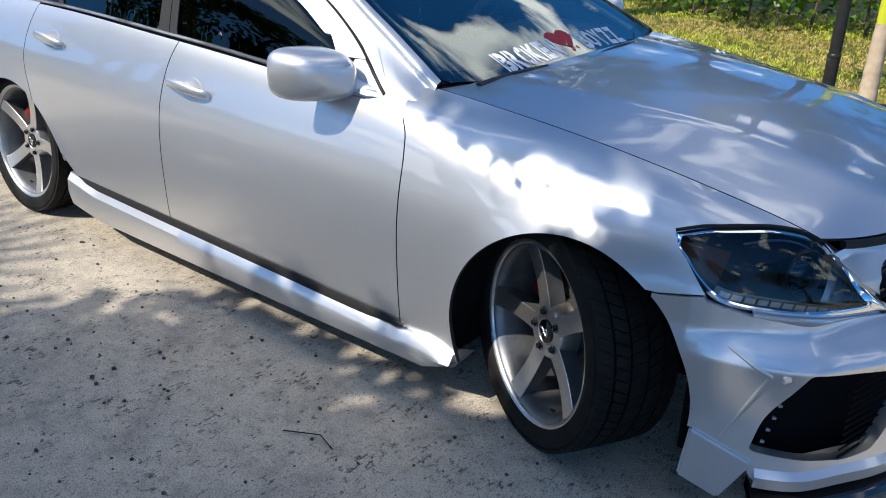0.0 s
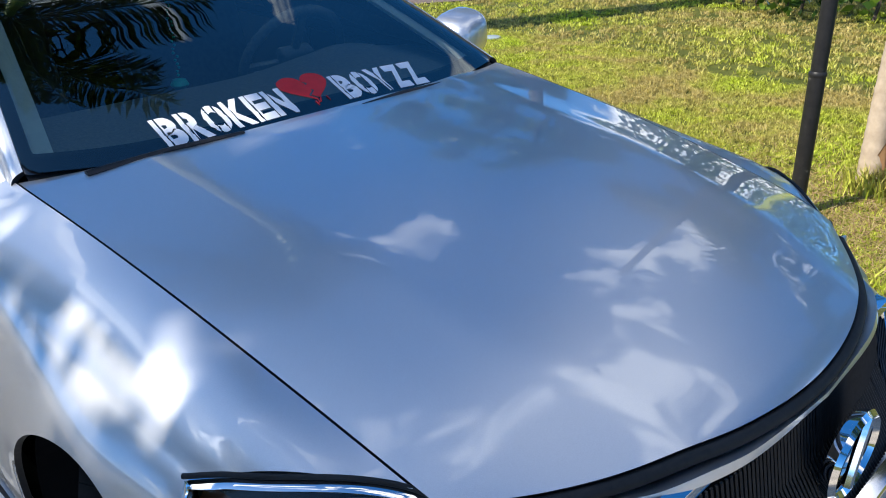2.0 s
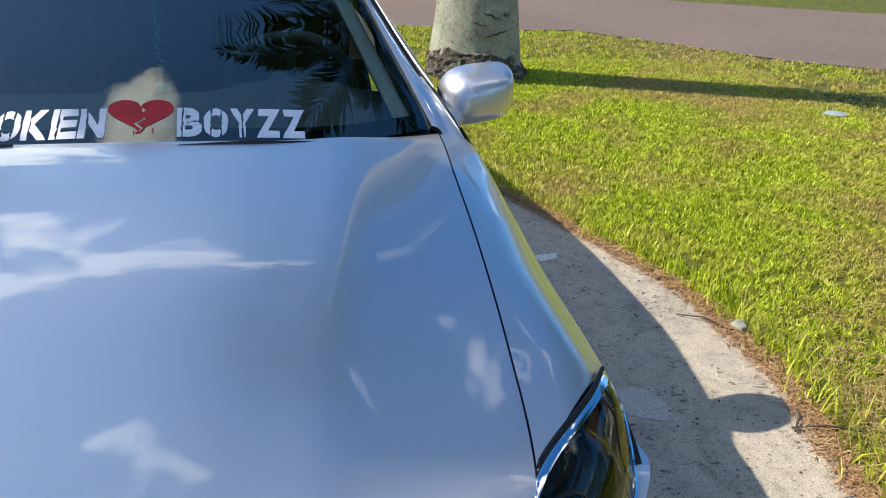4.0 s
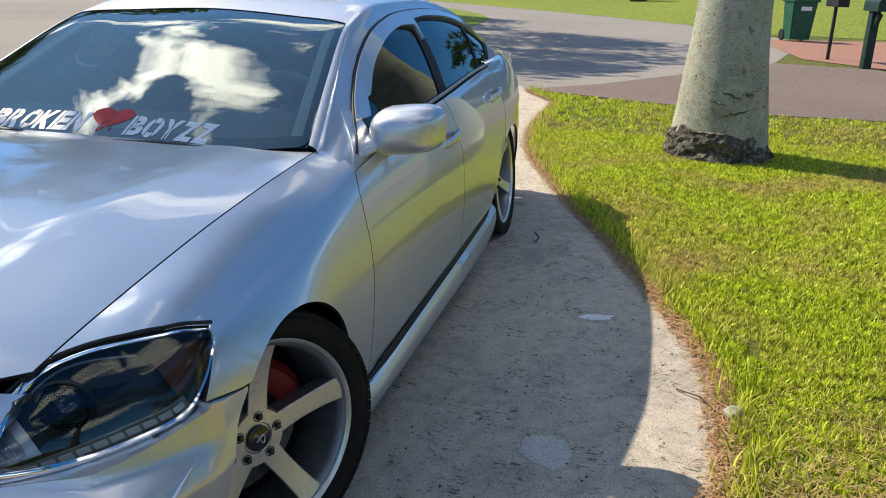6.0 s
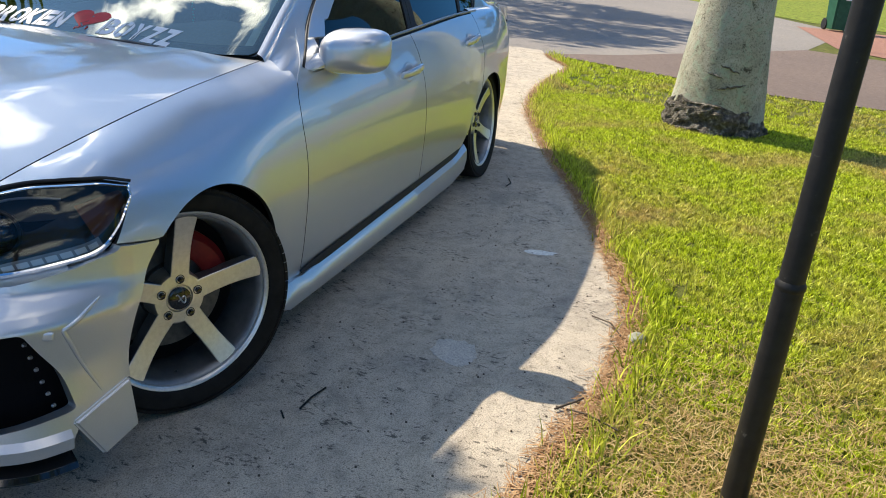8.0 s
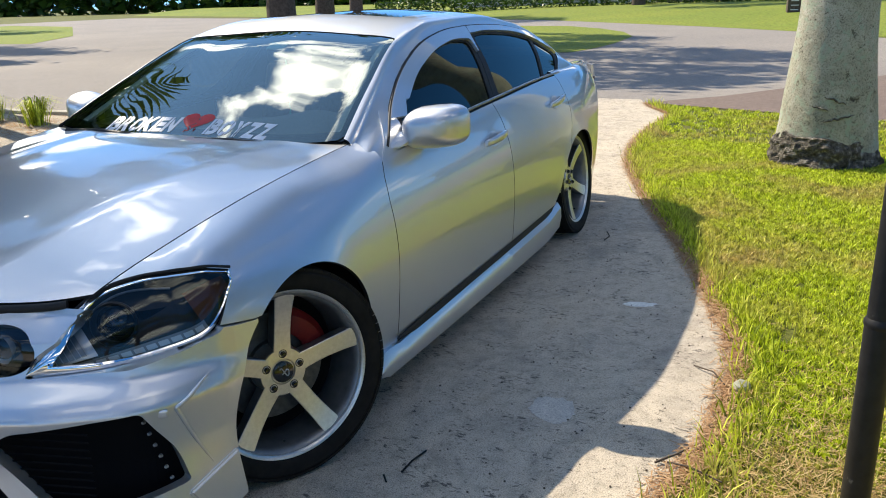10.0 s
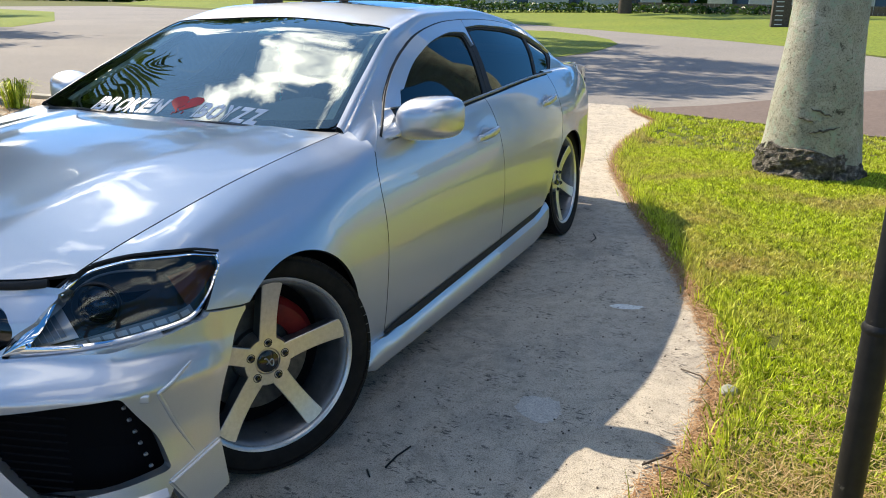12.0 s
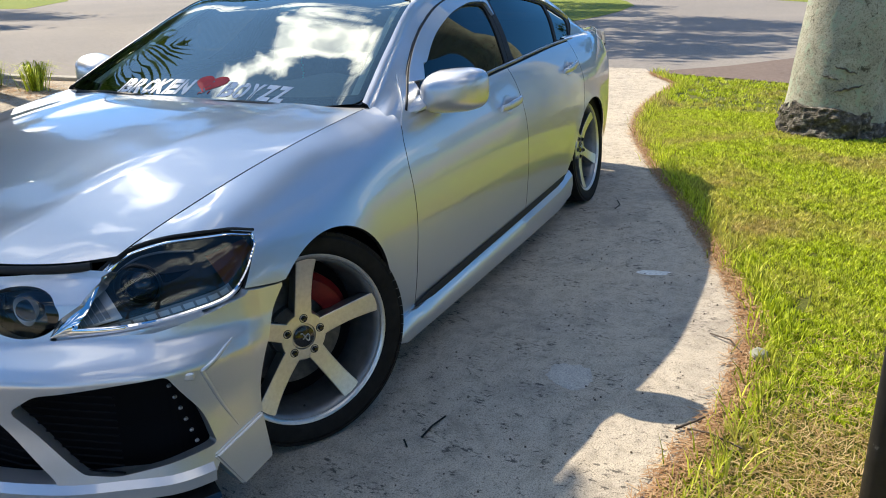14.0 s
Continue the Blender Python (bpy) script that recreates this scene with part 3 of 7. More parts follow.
bumper_piece = BUMPER.cut(grid(0, 1.0, 131), grid(0.155, 0.73, 95), [
    lambda x, y, z, u, v: -g_so(y, z),
    lambda x, y, z, u, v: -g_co(y, z),
    lambda x, y, z, u, v: -g_go(y, z),
    lambda x, y, z, u, v: np.maximum(-lamp_out(x, z), np.interp(z, [0.55, 0.622, 0.682, 0.727], [0.524, 0.545, 0.574, 0.624]) - y) - 0.001,
    lambda x, y, z, u, v: -lamp2(y, z),
    lambda x, y, z, u, v: hood_lip(y) - z,
    lambda x, y, z, u, v: np.where(x < 0.42, (0.597 + 0.02 * np.clip((x - 0.28) / 0.12, 0, 1)) - z - 0.002, 1.0),
    off_arch(ARCH_F),
    lambda x, y, z, u, v: z - (0.19 + np.clip((y - 0.845) / 0.004, 0, 1) * (0.045 + 0.055 * np.clip((0.553 - x) / 0.14, 0, 1))),
], lambda P: P - np.array([0.2, 0, 0.4]))
front_bumper = panel("front_bumper", [bumper_piece], M_PAINT, car, "silver bumper with large dark intakes and side fins", depth=0.035, sides=(1, -1), rim_material=M_PAINT)
for s in (1, -1):
    # mesh-dark intake box behind each side opening, with studs along its outer edge
    for i in range(7):
        bm = bmesh.new()
        t = i / 6
        y, z = 0.775 + 0.045 * t - 0.03, 0.455 - 0.19 * t
        x = float(bumper_f(np.array(0.63), np.array(0.4))[0]) - 0.03 + 0.06 * (0.5 - t) * 0.6
        lathe(bm, [(0.0005, 0.009), (0.004, 0.007), (0.005, 0.0)], 8, "X")
        bmesh.ops.translate(bm, verts=bm.verts, vec=(x, s * y, z))
        part("intake_stud", bm, M_STEEL, front_bumper, "bright stud in the intake", 40)
    # angular fin at the lower corner of the bumper
    bm = bmesh.new()
    prof = [(0.410, 0.294, 0.890), (0.400, 0.160, 0.902), (0.497, 0.124, 0.880), (0.556, 0.236, 0.850)]
    outer = [bm.verts.new((x, s * y, z)) for x, z, y in prof]
    inner = [bm.verts.new((x - 0.012, s * (y - 0.055), z)) for x, z, y in prof]
    bm.faces.new(outer)
    bm.faces.new(inner[::-1])
    for k in range(4):
        bm.faces.new((outer[k], outer[(k + 1) % 4], inner[(k + 1) % 4], inner[k]))
    bmesh.ops.bevel(bm, geom=list(bm.edges), offset=0.006, segments=3, affect="EDGES")
    part("corner_fin", bm, M_PAINT, front_bumper, "", 35)
    # raised bracket-shaped crease on the corner and the washer cap
    bm = bmesh.new()
    cr = []
    for a, b2 in (((0.455, 0.512), (0.552, 0.466)), ((0.552, 0.466), (0.474, 0.284))):
        for k in range(9):
            t = k / 8
            cr.append((a[0] + (b2[0] - a[0]) * t, a[1] + (b2[1] - a[1]) * t))
    pts = []
    for x, z in cr:
        sv = np.linspace(0.6, 0.95, 200)
        bx, by, _ = bumper_f(sv, np.full(200, z))
        k = int(np.argmin(np.abs(bx - x)))
        pts.append((x, s * (float(by[k]) - 0.001), z))
    tube(bm, pts, [0.0015 + 0.005 * math.sin(math.pi * (0.08 + 0.84 * i / (len(pts) - 1))) for i in range(len(pts))], 6)
    part("crease", bm, M_PAINT, front_bumper, "", 80)
    bm = bmesh.new()
    box(bm, (-0.006, -0.017, -0.010), (0.0035, 0.017, 0.010), pose(0.586, s * 0.818, 0.462, 0, 0, s * 32), 0.005, 3)
    part("washer_cap", bm, M_PAINT, front_bumper, "", 40)
# diagonal struts between the middle and the side openings belong to the bumper's skin; dark liner behind
liner_s = grid(0, 0.80, 41)
lv, lf = [], []
for s in (1, -1):
    base = len(lv)
    for sv in liner_s:
        for z in (0.17, 0.30, 0.45, 0.60, 0.66):
            x, y, zz = bumper_f(np.array(sv), np.array(z))
            lv.append((float(x) - 0.10, s * float(y) * 0.93, z))
    for i in range(40):
        for j in range(4):
            a = base + i * 5 + j
            lf.append((a, a + 5, a + 6, a + 1))
raw_mesh("intake_liner", lv, lf, M_VOID, front_bumper, "black liner behind the bumper openings")
bm.free()
bm = bmesh.new()
for i in range(13):
    z = 0.20 + 0.02 * i
    tube(bm, [(0.70, -0.70, z), (0.775, -0.45, z), (0.80, 0, z), (0.775, 0.45, z), (0.70, 0.70, z)], 0.0025, 5)
part("intake_mesh", bm, M_VOID, front_bumper, "black horizontal wires inside the intakes", 60)

# lower lip
bm = bmesh.new()
pl = []
for k in range(-30, 31):
    sv = abs(k) / 30 * 0.685
    x, y, z = bumper_f(np.array(sv), np.array(0.17))
    pl.append((float(x), math.copysign(float(y), k), 0.0))
rows = []
for x, y, _ in pl:
    nx, ny = x - 0.1, y
    L = math.hypot(nx, ny)
    nx, ny = nx / L, ny / L
    rows.append([bm.verts.new((x + nx * o, y + ny * o, z)) for o, z in ((-0.05, 0.168), (0.022, 0.150), (0.030, 0.138), (0.022, 0.128), (-0.06, 0.128))])
for a, b2 in zip(rows, rows[1:]):
    for k in range(5):
        bm.faces.new((a[k], a[(k + 1) % 5], b2[(k + 1) % 5], b2[k]))
part("splitter_lip", bm, M_GLOSSBLACK, front_bumper, "gloss black splitter lip", 40)
# silver sill of the bumper above the lip
bm = bmesh.new()
rows = []
for x, y, _ in pl:
    nx, ny = x - 0.1, y
    L = math.hypot(nx, ny)
    nx, ny = nx / L, ny / L
    drop = 0.0
    rows.append([bm.verts.new((x + nx * o, y + ny * o, z)) for o, z in ((-0.06, 0.228), (-0.008, 0.224), (0.010, 0.206), (0.008, 0.176), (-0.05, 0.166))])
for a, b2 in zip(rows, rows[1:]):
    for k in range(5):
        bm.faces.new((a[k], a[(k + 1) % 5], b2[(k + 1) % 5], b2[k]))
part("bumper_sill", bm, M_PAINT, front_bumper, "", 40)

# grille
grille = new("grille")
grille.parent = car
grille["label"] = "black barred grille in a chrome frame"
gx = lambda y, z: float(bumper_f(np.array(float(np.interp(abs(y), P_Y, P_S))), np.array(z))[0])
bm = bmesh.new()
ring = []
for (y, z) in GO:
    ring.append((gx(y, z) + 0.004, y, z))
n = len(ring)
cen = Vector((0, 0, 0.57))
rv = []
for i, p in enumerate(ring):
    a, b2 = Vector(ring[i - 1]), Vector(ring[(i + 1) % n])
    d = (b2 - a)
    out = Vector((0, d.z, -d.y))
    if out.length < 1e-9:
        out = Vector((0, p[1], p[2] - 0.57))
    out.normalize()
    if out.dot(Vector((0, p[1], p[2] - 0.57))) < 0:
        out = -out
    wd = 0.026 if p[2] > 0.60 else 0.034
    P0 = Vector(p)
    rv.append([bm.verts.new(q) for q in (P0 + out * 0.004 + Vector((-0.012, 0, 0)), P0 + Vector((0.010, 0, 0)), P0 - out * wd * 0.5 + Vector((0.014, 0, 0)), P0 - out * wd + Vector((0.004, 0, 0)), P0 - out * wd + Vector((-0.02, 0, 0)))])
for i in range(n):
    a, b2 = rv[i], rv[(i + 1) % n]
    for k in range(4):
        bm.faces.new((a[k], a[k + 1], b2[k + 1], b2[k]))
part("chrome_frame", bm, M_CHROME, grille, "chrome grille frame", 50)
g_go_in = inside(GO)
for i in range(-40, 41):
    y = i * 0.0102
    zs = [z for z in np.linspace(0.46, 0.69, 47) if float(g_go_in(np.array(y), np.array(z))) > 0.02]
    if len(zs) < 3:
        continue
    bm = bmesh.new()
    tube(bm, [(gx(y, z) - 0.020, y, z) for z in (zs[0], zs[len(zs) // 2], zs[-1])], 0.0030, 5)
    part("grille_bar", bm, M_BLACK, grille, "", 60)
bm = bmesh.new()
ec = Vector((0.842, 0, 0.604))
lathe(bm, [(0.066, 0.0), (0.074, 0.008), (0.082, 0.0), (0.076, -0.016)], 40, "X")
bmesh.ops.scale(bm, vec=(1, 1.15, 0.85), verts=bm.verts)
bmesh.ops.translate(bm, vec=ec, verts=bm.verts)
tube(bm, [ec + Vector((0.004, y, z)) for y, z in ((0.024, 0.060), (0.006, 0.016), (-0.016, -0.050))], 0.008, 6)
part("badge", bm, M_CHROME, grille, "plain chrome oval badge", 50)
bm = bmesh.new()
lathe(bm, [(0.0005, 0.0), (0.070, 0.0)], 40, "X")
bmesh.ops.scale(bm, vec=(1, 1.15, 0.85), verts=bm.verts)
bmesh.ops.translate(bm, vec=ec + Vector((-0.006, 0, 0)), verts=bm.verts)
part("badge_plate", bm, M_GLOSSBLACK, grille, "", 50)

# doors, skirts and trim, on both sides
WIN_F = rounded([(-0.76, 0.902, 0.01), (-1.655, 0.945, 0.015), (-1.745, 1.19, 0.03), (-1.60, 1.205, 0.2), (-1.36, 1.185, 0.2), (-1.10, 1.105, 0.15), (-0.86, 0.975, 0.05)], 0.03, 6)
WIN_R = rounded([(-1.765, 0.952, 0.015), (-2.45, 0.972, 0.01), (-2.59, 1.160, 0.01), (-2.35, 1.198, 0.2), (-1.98, 1.220, 0.2), (-1.845, 1.212, 0.03)], 0.03, 6)
WIN_Q = rounded([(-2.49, 0.976, 0.01), (-2.75, 0.985, 0.02), (-2.86, 1.070, 0.03), (-2.63, 1.150, 0.01)], 0.02, 5)
g_wf, g_wr, g_wq = inside(WIN_F), inside(WIN_R), inside(WIN_Q)
WS_HEAD = -1.185
ws_edge = lambda x, y: curve1(x, [-1.30, -1.17, -0.8, -0.5, -0.40], [0.525, 0.540, 0.612, 0.678, 0.700]) - np.abs(y)
ws_base = lambda x, y: (-0.440 - 0.075 * (y / 0.69) ** 4) - x
ws_head = lambda x, y: x - (WS_HEAD + 0.05 * (y / 0.55) ** 2 - 0.03)
W_ROWS = grid(0, 1, 73)
U_G = grid(-3.35, -0.40, 170)
frame_line = inside(rounded([(-0.70, 0.84), (-2.70, 0.95), (-2.95, 1.07, 0.03), (-2.86, 1.128, 0.05), (-2.62, 1.200, 0.1), (-2.30, 1.244, 0.3), (-1.9, 1.260, 0.3), (-1.55, 1.25, 0.3), (-1.30, 1.212, 0.2), (-1.02, 1.115, 0.15), (-0.78, 0.985, 0.1), (-0.62, 0.87)], 0.03, 6))
roof_piece = GREEN.cut(U_G, W_ROWS, [
    lambda x, y, z, u, v: -np.minimum.reduce([ws_edge(x, y), ws_base(x, y) + 1e-3, ws_head(x, y)]),
    lambda x, y, z, u, v: np.where(v < 0.5, -frame_line(x, z), 1.0),
    lambda x, y, z, u, v: -np.minimum.reduce([(-2.50 - 0.0 * y) - x, x + 3.22, 0.50 + (x + 2.5) * -0.12 - np.abs(y)]),
    lambda x, y, z, u, v: -np.minimum.reduce([-1.48 - x, x + 1.98, 0.40 - np.abs(y)]),
    lambda x, y, z, u, v: x + 3.34,
    lambda x, y, z, u, v: -0.516 - x + 0 * z,
], lambda P: P - np.array([-1.9, 0, 0.6]))
roof = panel("roof", [roof_piece], M_PAINT, car, "", sides=(1, -1), rim_material=M_BLACK)

ws_piece = GREEN.cut(grid(-1.27, -0.42, 22), grid(0, 1, 31), [lambda x, y, z, u, v: np.minimum.reduce([ws_edge(x, y), ws_base(x, y), ws_head(x, y)]) - 0.002], lambda P: P - np.array([-1.9, 0, 0.6]), offset=-0.003)
windshield = panel("windshield", [ws_piece], M_WINDSHIELD, car, "clear windshield with a crew decal along its base", depth=0.0, sides=(1, -1))
band = GREEN.cut(grid(-1.27, -0.42, 90), grid(0, 1, 110), [lambda x, y, z, u, v: np.minimum.reduce([ws_edge(x, y), ws_base(x, y), ws_head(x, y)]) - 0.002,
    lambda x, y, z, u, v: -np.minimum.reduce([ws_edge(x, y) - 0.028, ws_base(x, y) - 0.058, ws_head(x, y) - 0.022])], lambda P: P - np.array([-1.9, 0, 0.6]), offset=-0.007)
trim = GREEN.cut(grid(-1.25, -0.46, 60), grid(0, 1, 110), [lambda x, y, z, u, v: np.minimum.reduce([ws_edge(x, y) - 0.026, ws_base(x, y) - 0.05, ws_head(x, y) - 0.01]), lambda x, y, z, u, v: 0.072 - ws_edge(x, y)], lambda P: P - np.array([-1.9, 0, 0.6]), offset=-0.03)
for s in (1, -1):
    panel("pillar_trim", [trim], M_TRIM, car, "pale grey-green inner pillar trim", sides=(s,), depth=0.01)
panel("glass_border", [band], M_GLOSSBLACK, windshield, "black printed border of the glass", depth=0.0, sides=(1, -1))
bw_piece = GREEN.cut(grid(-3.24, -2.48, 40), W_ROWS, [lambda x, y, z, u, v: np.minimum.reduce([(-2.50 - 0.0 * y) - x, x + 3.22, 0.50 + (x + 2.5) * -0.12 - np.abs(y)]) - 0.002], lambda P: P - np.array([-1.9, 0, 0.6]), offset=-0.003)
rear_window = panel("rear_window", [bw_piece], M_TINT, car, "", depth=0.0, sides=(1, -1))
sr_piece = GREEN.cut(grid(-2.0, -1.46, 30), W_ROWS, [lambda x, y, z, u, v: np.minimum.reduce([-1.48 - x, x + 1.98, 0.40 - np.abs(y)]) - 0.003], (0, 0, 1), offset=-0.002)
panel("sunroof", [sr_piece], M_GLOSSBLACK, car, "dark glass sunroof panel", depth=0.01, sides=(1, -1))

frame_gap = lambda x, y, z, u, v: frame_line(x, z) - 0.003
door_frames = {}
split_b = lambda x, z: -1.70 - (z - 0.95) * 0.36 - x
door_frames["f"] = GREEN.cut(grid(-1.82, -0.60, 80), W_ROWS[:50], [frame_gap, lambda x, y, z, u, v: -g_wf(x, z), lambda x, y, z, u, v: -split_b(x, z) - 0.002, lambda x, y, z, u, v: 0.5 - v], OUT, offset=-0.004)
door_frames["r"] = GREEN.cut(grid(-2.97, -1.66, 90), W_ROWS[:50], [frame_gap, lambda x, y, z, u, v: -g_wr(x, z), lambda x, y, z, u, v: -g_wq(x, z), lambda x, y, z, u, v: split_b(x, z) - 0.002, lambda x, y, z, u, v: 0.5 - v], OUT, offset=-0.004)
mid_line_f = inside(rounded([(-0.60, 0.80), (-1.76, 0.90), (-1.76, 1.200, 0.02), (-1.60, 1.208, 0.2), (-1.38, 1.180, 0.2), (-1.12, 1.100, 0.1), (-0.945, 1.015, 0.01), (-0.925, 1.018, 0.01), (-0.860, 0.962, 0.01), (-0.80, 0.955, 0.01), (-0.755, 0.965, 0.01)], 0.03, 6))
mid_line_r = inside(rounded([(-1.60, 0.80), (-3.1, 0.85), (-2.90, 1.085, 0.02), (-2.62, 1.172, 0.2), (-2.35, 1.212, 0.2), (-1.98, 1.230, 0.2), (-1.84, 1.224, 0.02), (-1.6, 1.224, 0.02)], 0.03, 6))
vis_f = GREEN.cut(grid(-1.80, -0.62, 110), grid(0.05, 0.5, 80), [frame_gap, lambda x, y, z, u, v: -mid_line_f(x, z), lambda x, y, z, u, v: -split_b(x, z) - 0.003, lambda x, y, z, u, v: z - 0.965], OUT, offset=0.011)
vis_r = GREEN.cut(grid(-2.97, -1.70, 96), grid(0.05, 0.5, 80), [frame_gap, lambda x, y, z, u, v: -mid_line_r(x, z), lambda x, y, z, u, v: split_b(x, z) - 0.003, lambda x, y, z, u, v: z - 1.03], OUT, offset=0.010)
win_f = GREEN.cut(grid(-1.78, -0.76, 60), W_ROWS[:50], [lambda x, y, z, u, v: g_wf(x, z) + 0.004], OUT, offset=-0.009)
win_r = GREEN.cut(grid(-2.63, -1.74, 54), W_ROWS[:50], [lambda x, y, z, u, v: g_wr(x, z) + 0.004], OUT, offset=-0.009)
win_q = GREEN.cut(grid(-2.90, -2.44, 30), W_ROWS[:50], [lambda x, y, z, u, v: g_wq(x, z) + 0.004], OUT, offset=-0.009)


def spots(x, z):
    """Point and normal of the car's left flank at x and height z."""
    vv = np.linspace(0.05, 0.85, 400)
    fx, fy, fz = side_f(np.full(400, x), vv)
    k = int(np.argmin(np.abs(fz - z)))
    nn = SIDE.normals(np.array([x]), np.array([vv[k]]))[0]
    nn = nn if nn[1] > 0 else -nn
    return Vector((x, float(fy[k]), float(fz[k]))), Vector(nn)


def handle(door, s, x0, x1, z0, z1):
    mx, mz = (x0 + x1) / 2, (z0 + z1) / 2
    p, n = spots(mx, mz)
    L = abs(x1 - x0)
    bm = bmesh.new()
    # bowed grip
    rings = []
    for k in range(13):
        t = k / 12
        x = x0 + (x1 - x0) * t
        q, nn = spots(x, z0 + (z1 - z0) * t)
        lift = 0.010 + 0.026 * math.sin(math.pi * min(max((t - 0.02) / 0.96, 0), 1)) ** 0.5
        h = 0.019 * (0.75 + 0.25 * math.sin(math.pi * t))
        up = Vector((0, 0, 1))
        c = q + nn * lift
        rings.append([bm.verts.new(((c + up * h * math.cos(a) + nn * 0.009 * math.sin(a)) * 1.0)) for a in [2 * math.pi * i / 10 for i in range(10)]])
    for a, b2 in zip(rings, rings[1:]):
        for i in range(10):
            bm.faces.new((a[i], a[(i + 1) % 10], b2[(i + 1) % 10], b2[i]))
    bm.faces.new(rings[0])
    bm.faces.new(rings[-1])
    if s < 0:
        bmesh.ops.scale(bm, vec=(1, -1, 1), verts=bm.verts)
    part("handle", bm, M_PAINT, door, "", 60)
    # dished recess rim behind the grip
    bm = bmesh.new()
    cc = (mx + 0.012, mz)
    pr = []
    for i in range(28):
        a = 2 * math.pi * i / 28
        q, nn = spots(cc[0] + 0.062 * math.cos(a), cc[1] + 0.040 * math.sin(a))
        q2, _ = spots(cc[0] + 0.045 * math.cos(a), cc[1] + 0.026 * math.sin(a))
        pr.append([bm.verts.new(q + nn * 0.0015), bm.verts.new((q + q2) / 2 + nn * 0.003), bm.verts.new(q2 + nn * 0.0012)])
    cv, cn = spots(*cc)
    mid = bm.verts.new(cv + cn * 0.0006)
    for i in range(28):
        a, b2 = pr[i], pr[(i + 1) % 28]
        for k in range(2):
            bm.faces.new((a[k], a[k + 1], b2[k + 1], b2[k]))
        bm.faces.new((a[2], mid, b2[2]))
    if s < 0:
        bmesh.ops.scale(bm, vec=(1, -1, 1), verts=bm.verts)
    part("handle_recess", bm, M_PAINT, door, "", 60)


for s in (1, -1):
    door = panel("front_door", [door_f_piece], M_PAINT, car, "silver door with a tinted window and painted visor", sides=(s,), rim_material=M_BLACK)
    panel("window_frame", [door_frames["f"]], M_SEAL, door, "black window surround", sides=(s,), depth=0.02)
    w = panel("window", [win_f], M_TINT, door, "dark tinted glass", sides=(s,), depth=0.0)
    panel("rain_visor", [vis_f], M_PAINT, door, "painted rain visor", sides=(s,), depth=0.014, rim_material=M_PAINT)
    handle(door, s, -1.370, -1.605, 0.783, 0.797)
    door = panel("rear_door", [door_r_piece], M_PAINT, car, "silver door with a tinted window and painted visor", sides=(s,), rim_material=M_BLACK)
    panel("window_frame", [door_frames["r"]], M_SEAL, door, "black window surround", sides=(s,), depth=0.02)
    for wp in (win_r, win_q):
        w = panel("window", [wp], M_TINT, door, "dark tinted glass", sides=(s,), depth=0.0)
    panel("rain_visor", [vis_r], M_PAINT, door, "painted rain visor", sides=(s,), depth=0.014, rim_material=M_PAINT)
    handle(door, s, -2.315, -2.54, 0.832, 0.852)
    # bright strip under the windows
    bm = bmesh.new()
    pts = []
    for k in range(40):
        x = -0.81 - (2.72 - 0.81) * k / 39
        q = green_f(np.array(x), np.array(0.015))
        pts.append((x, s * (float(q[1]) + 0.008), float(q[2]) + 0.008))
    tube(bm, pts, 0.007, 6)
    part("belt_trim", bm, M_STEEL, car, "thin bright strip under the side windows", 60)
    # side skirt with a black insert
    bm = bmesh.new()
    rows = []
    for k in range(61):
        x = -0.312 - (2.40 - 0.312) * k / 60
        q = (k / 60)
        kick = max(0.0, 1 - abs(q - 1) / 0.10)
        front = max(0.0, 1 - q / 0.05)
        top = float(sill_top(x)) - 0.028 + 0.03 * kick
        if q < 0.09:
            top = 0.205 - 0.02 * front
        w = float(curve1(x, WX, W_Y)) - 0.012
        lo = 0.108 + 0.04 * front + 0.03 * kick
        rows.append([bm.verts.new((x, s * yy, zz)) for yy, zz in ((w - 0.04, top + 0.012), (w - 0.004, top + 0.006), (w + 0.016, top - 0.022), (w + 0.020, (top + lo) / 2), (w + 0.010, lo + 0.012), (w - 0.01, lo), (w - 0.12, lo + 0.01))])
    for a, b2 in zip(rows, rows[1:]):
        for k in range(6):
            bm.faces.new((a[k], a[k + 1], b2[k + 1], b2[k]))
    for r in (rows[0], rows[-1]):
        bm.faces.new(r)
    part("side_skirt", bm, M_PAINT, car, "", 30)
    bm = bmesh.new()
    rows = []
    for k in range(50):
        x = -0.50 - (2.36 - 0.50) * k / 49
        w = float(curve1(x, WX, W_Y)) - 0.024
        t = float(sill_top(x))
        hgt = 0.030 * min(1, k / 6)
        rows.append([bm.verts.new((x, s * yy, zz)) for yy, zz in ((w + 0.006, t + 0.004), (w + 0.012, t - hgt * 0.5), (w + 0.010, t - hgt - 0.006))])
    for a, b2 in zip(rows, rows[1:]):
        for k in range(2):
            bm.faces.new((a[k], a[k + 1], b2[k + 1], b2[k]))
    part("sill_strip", bm, M_SEAL, car, "gloss black strip between door and skirt", 60)

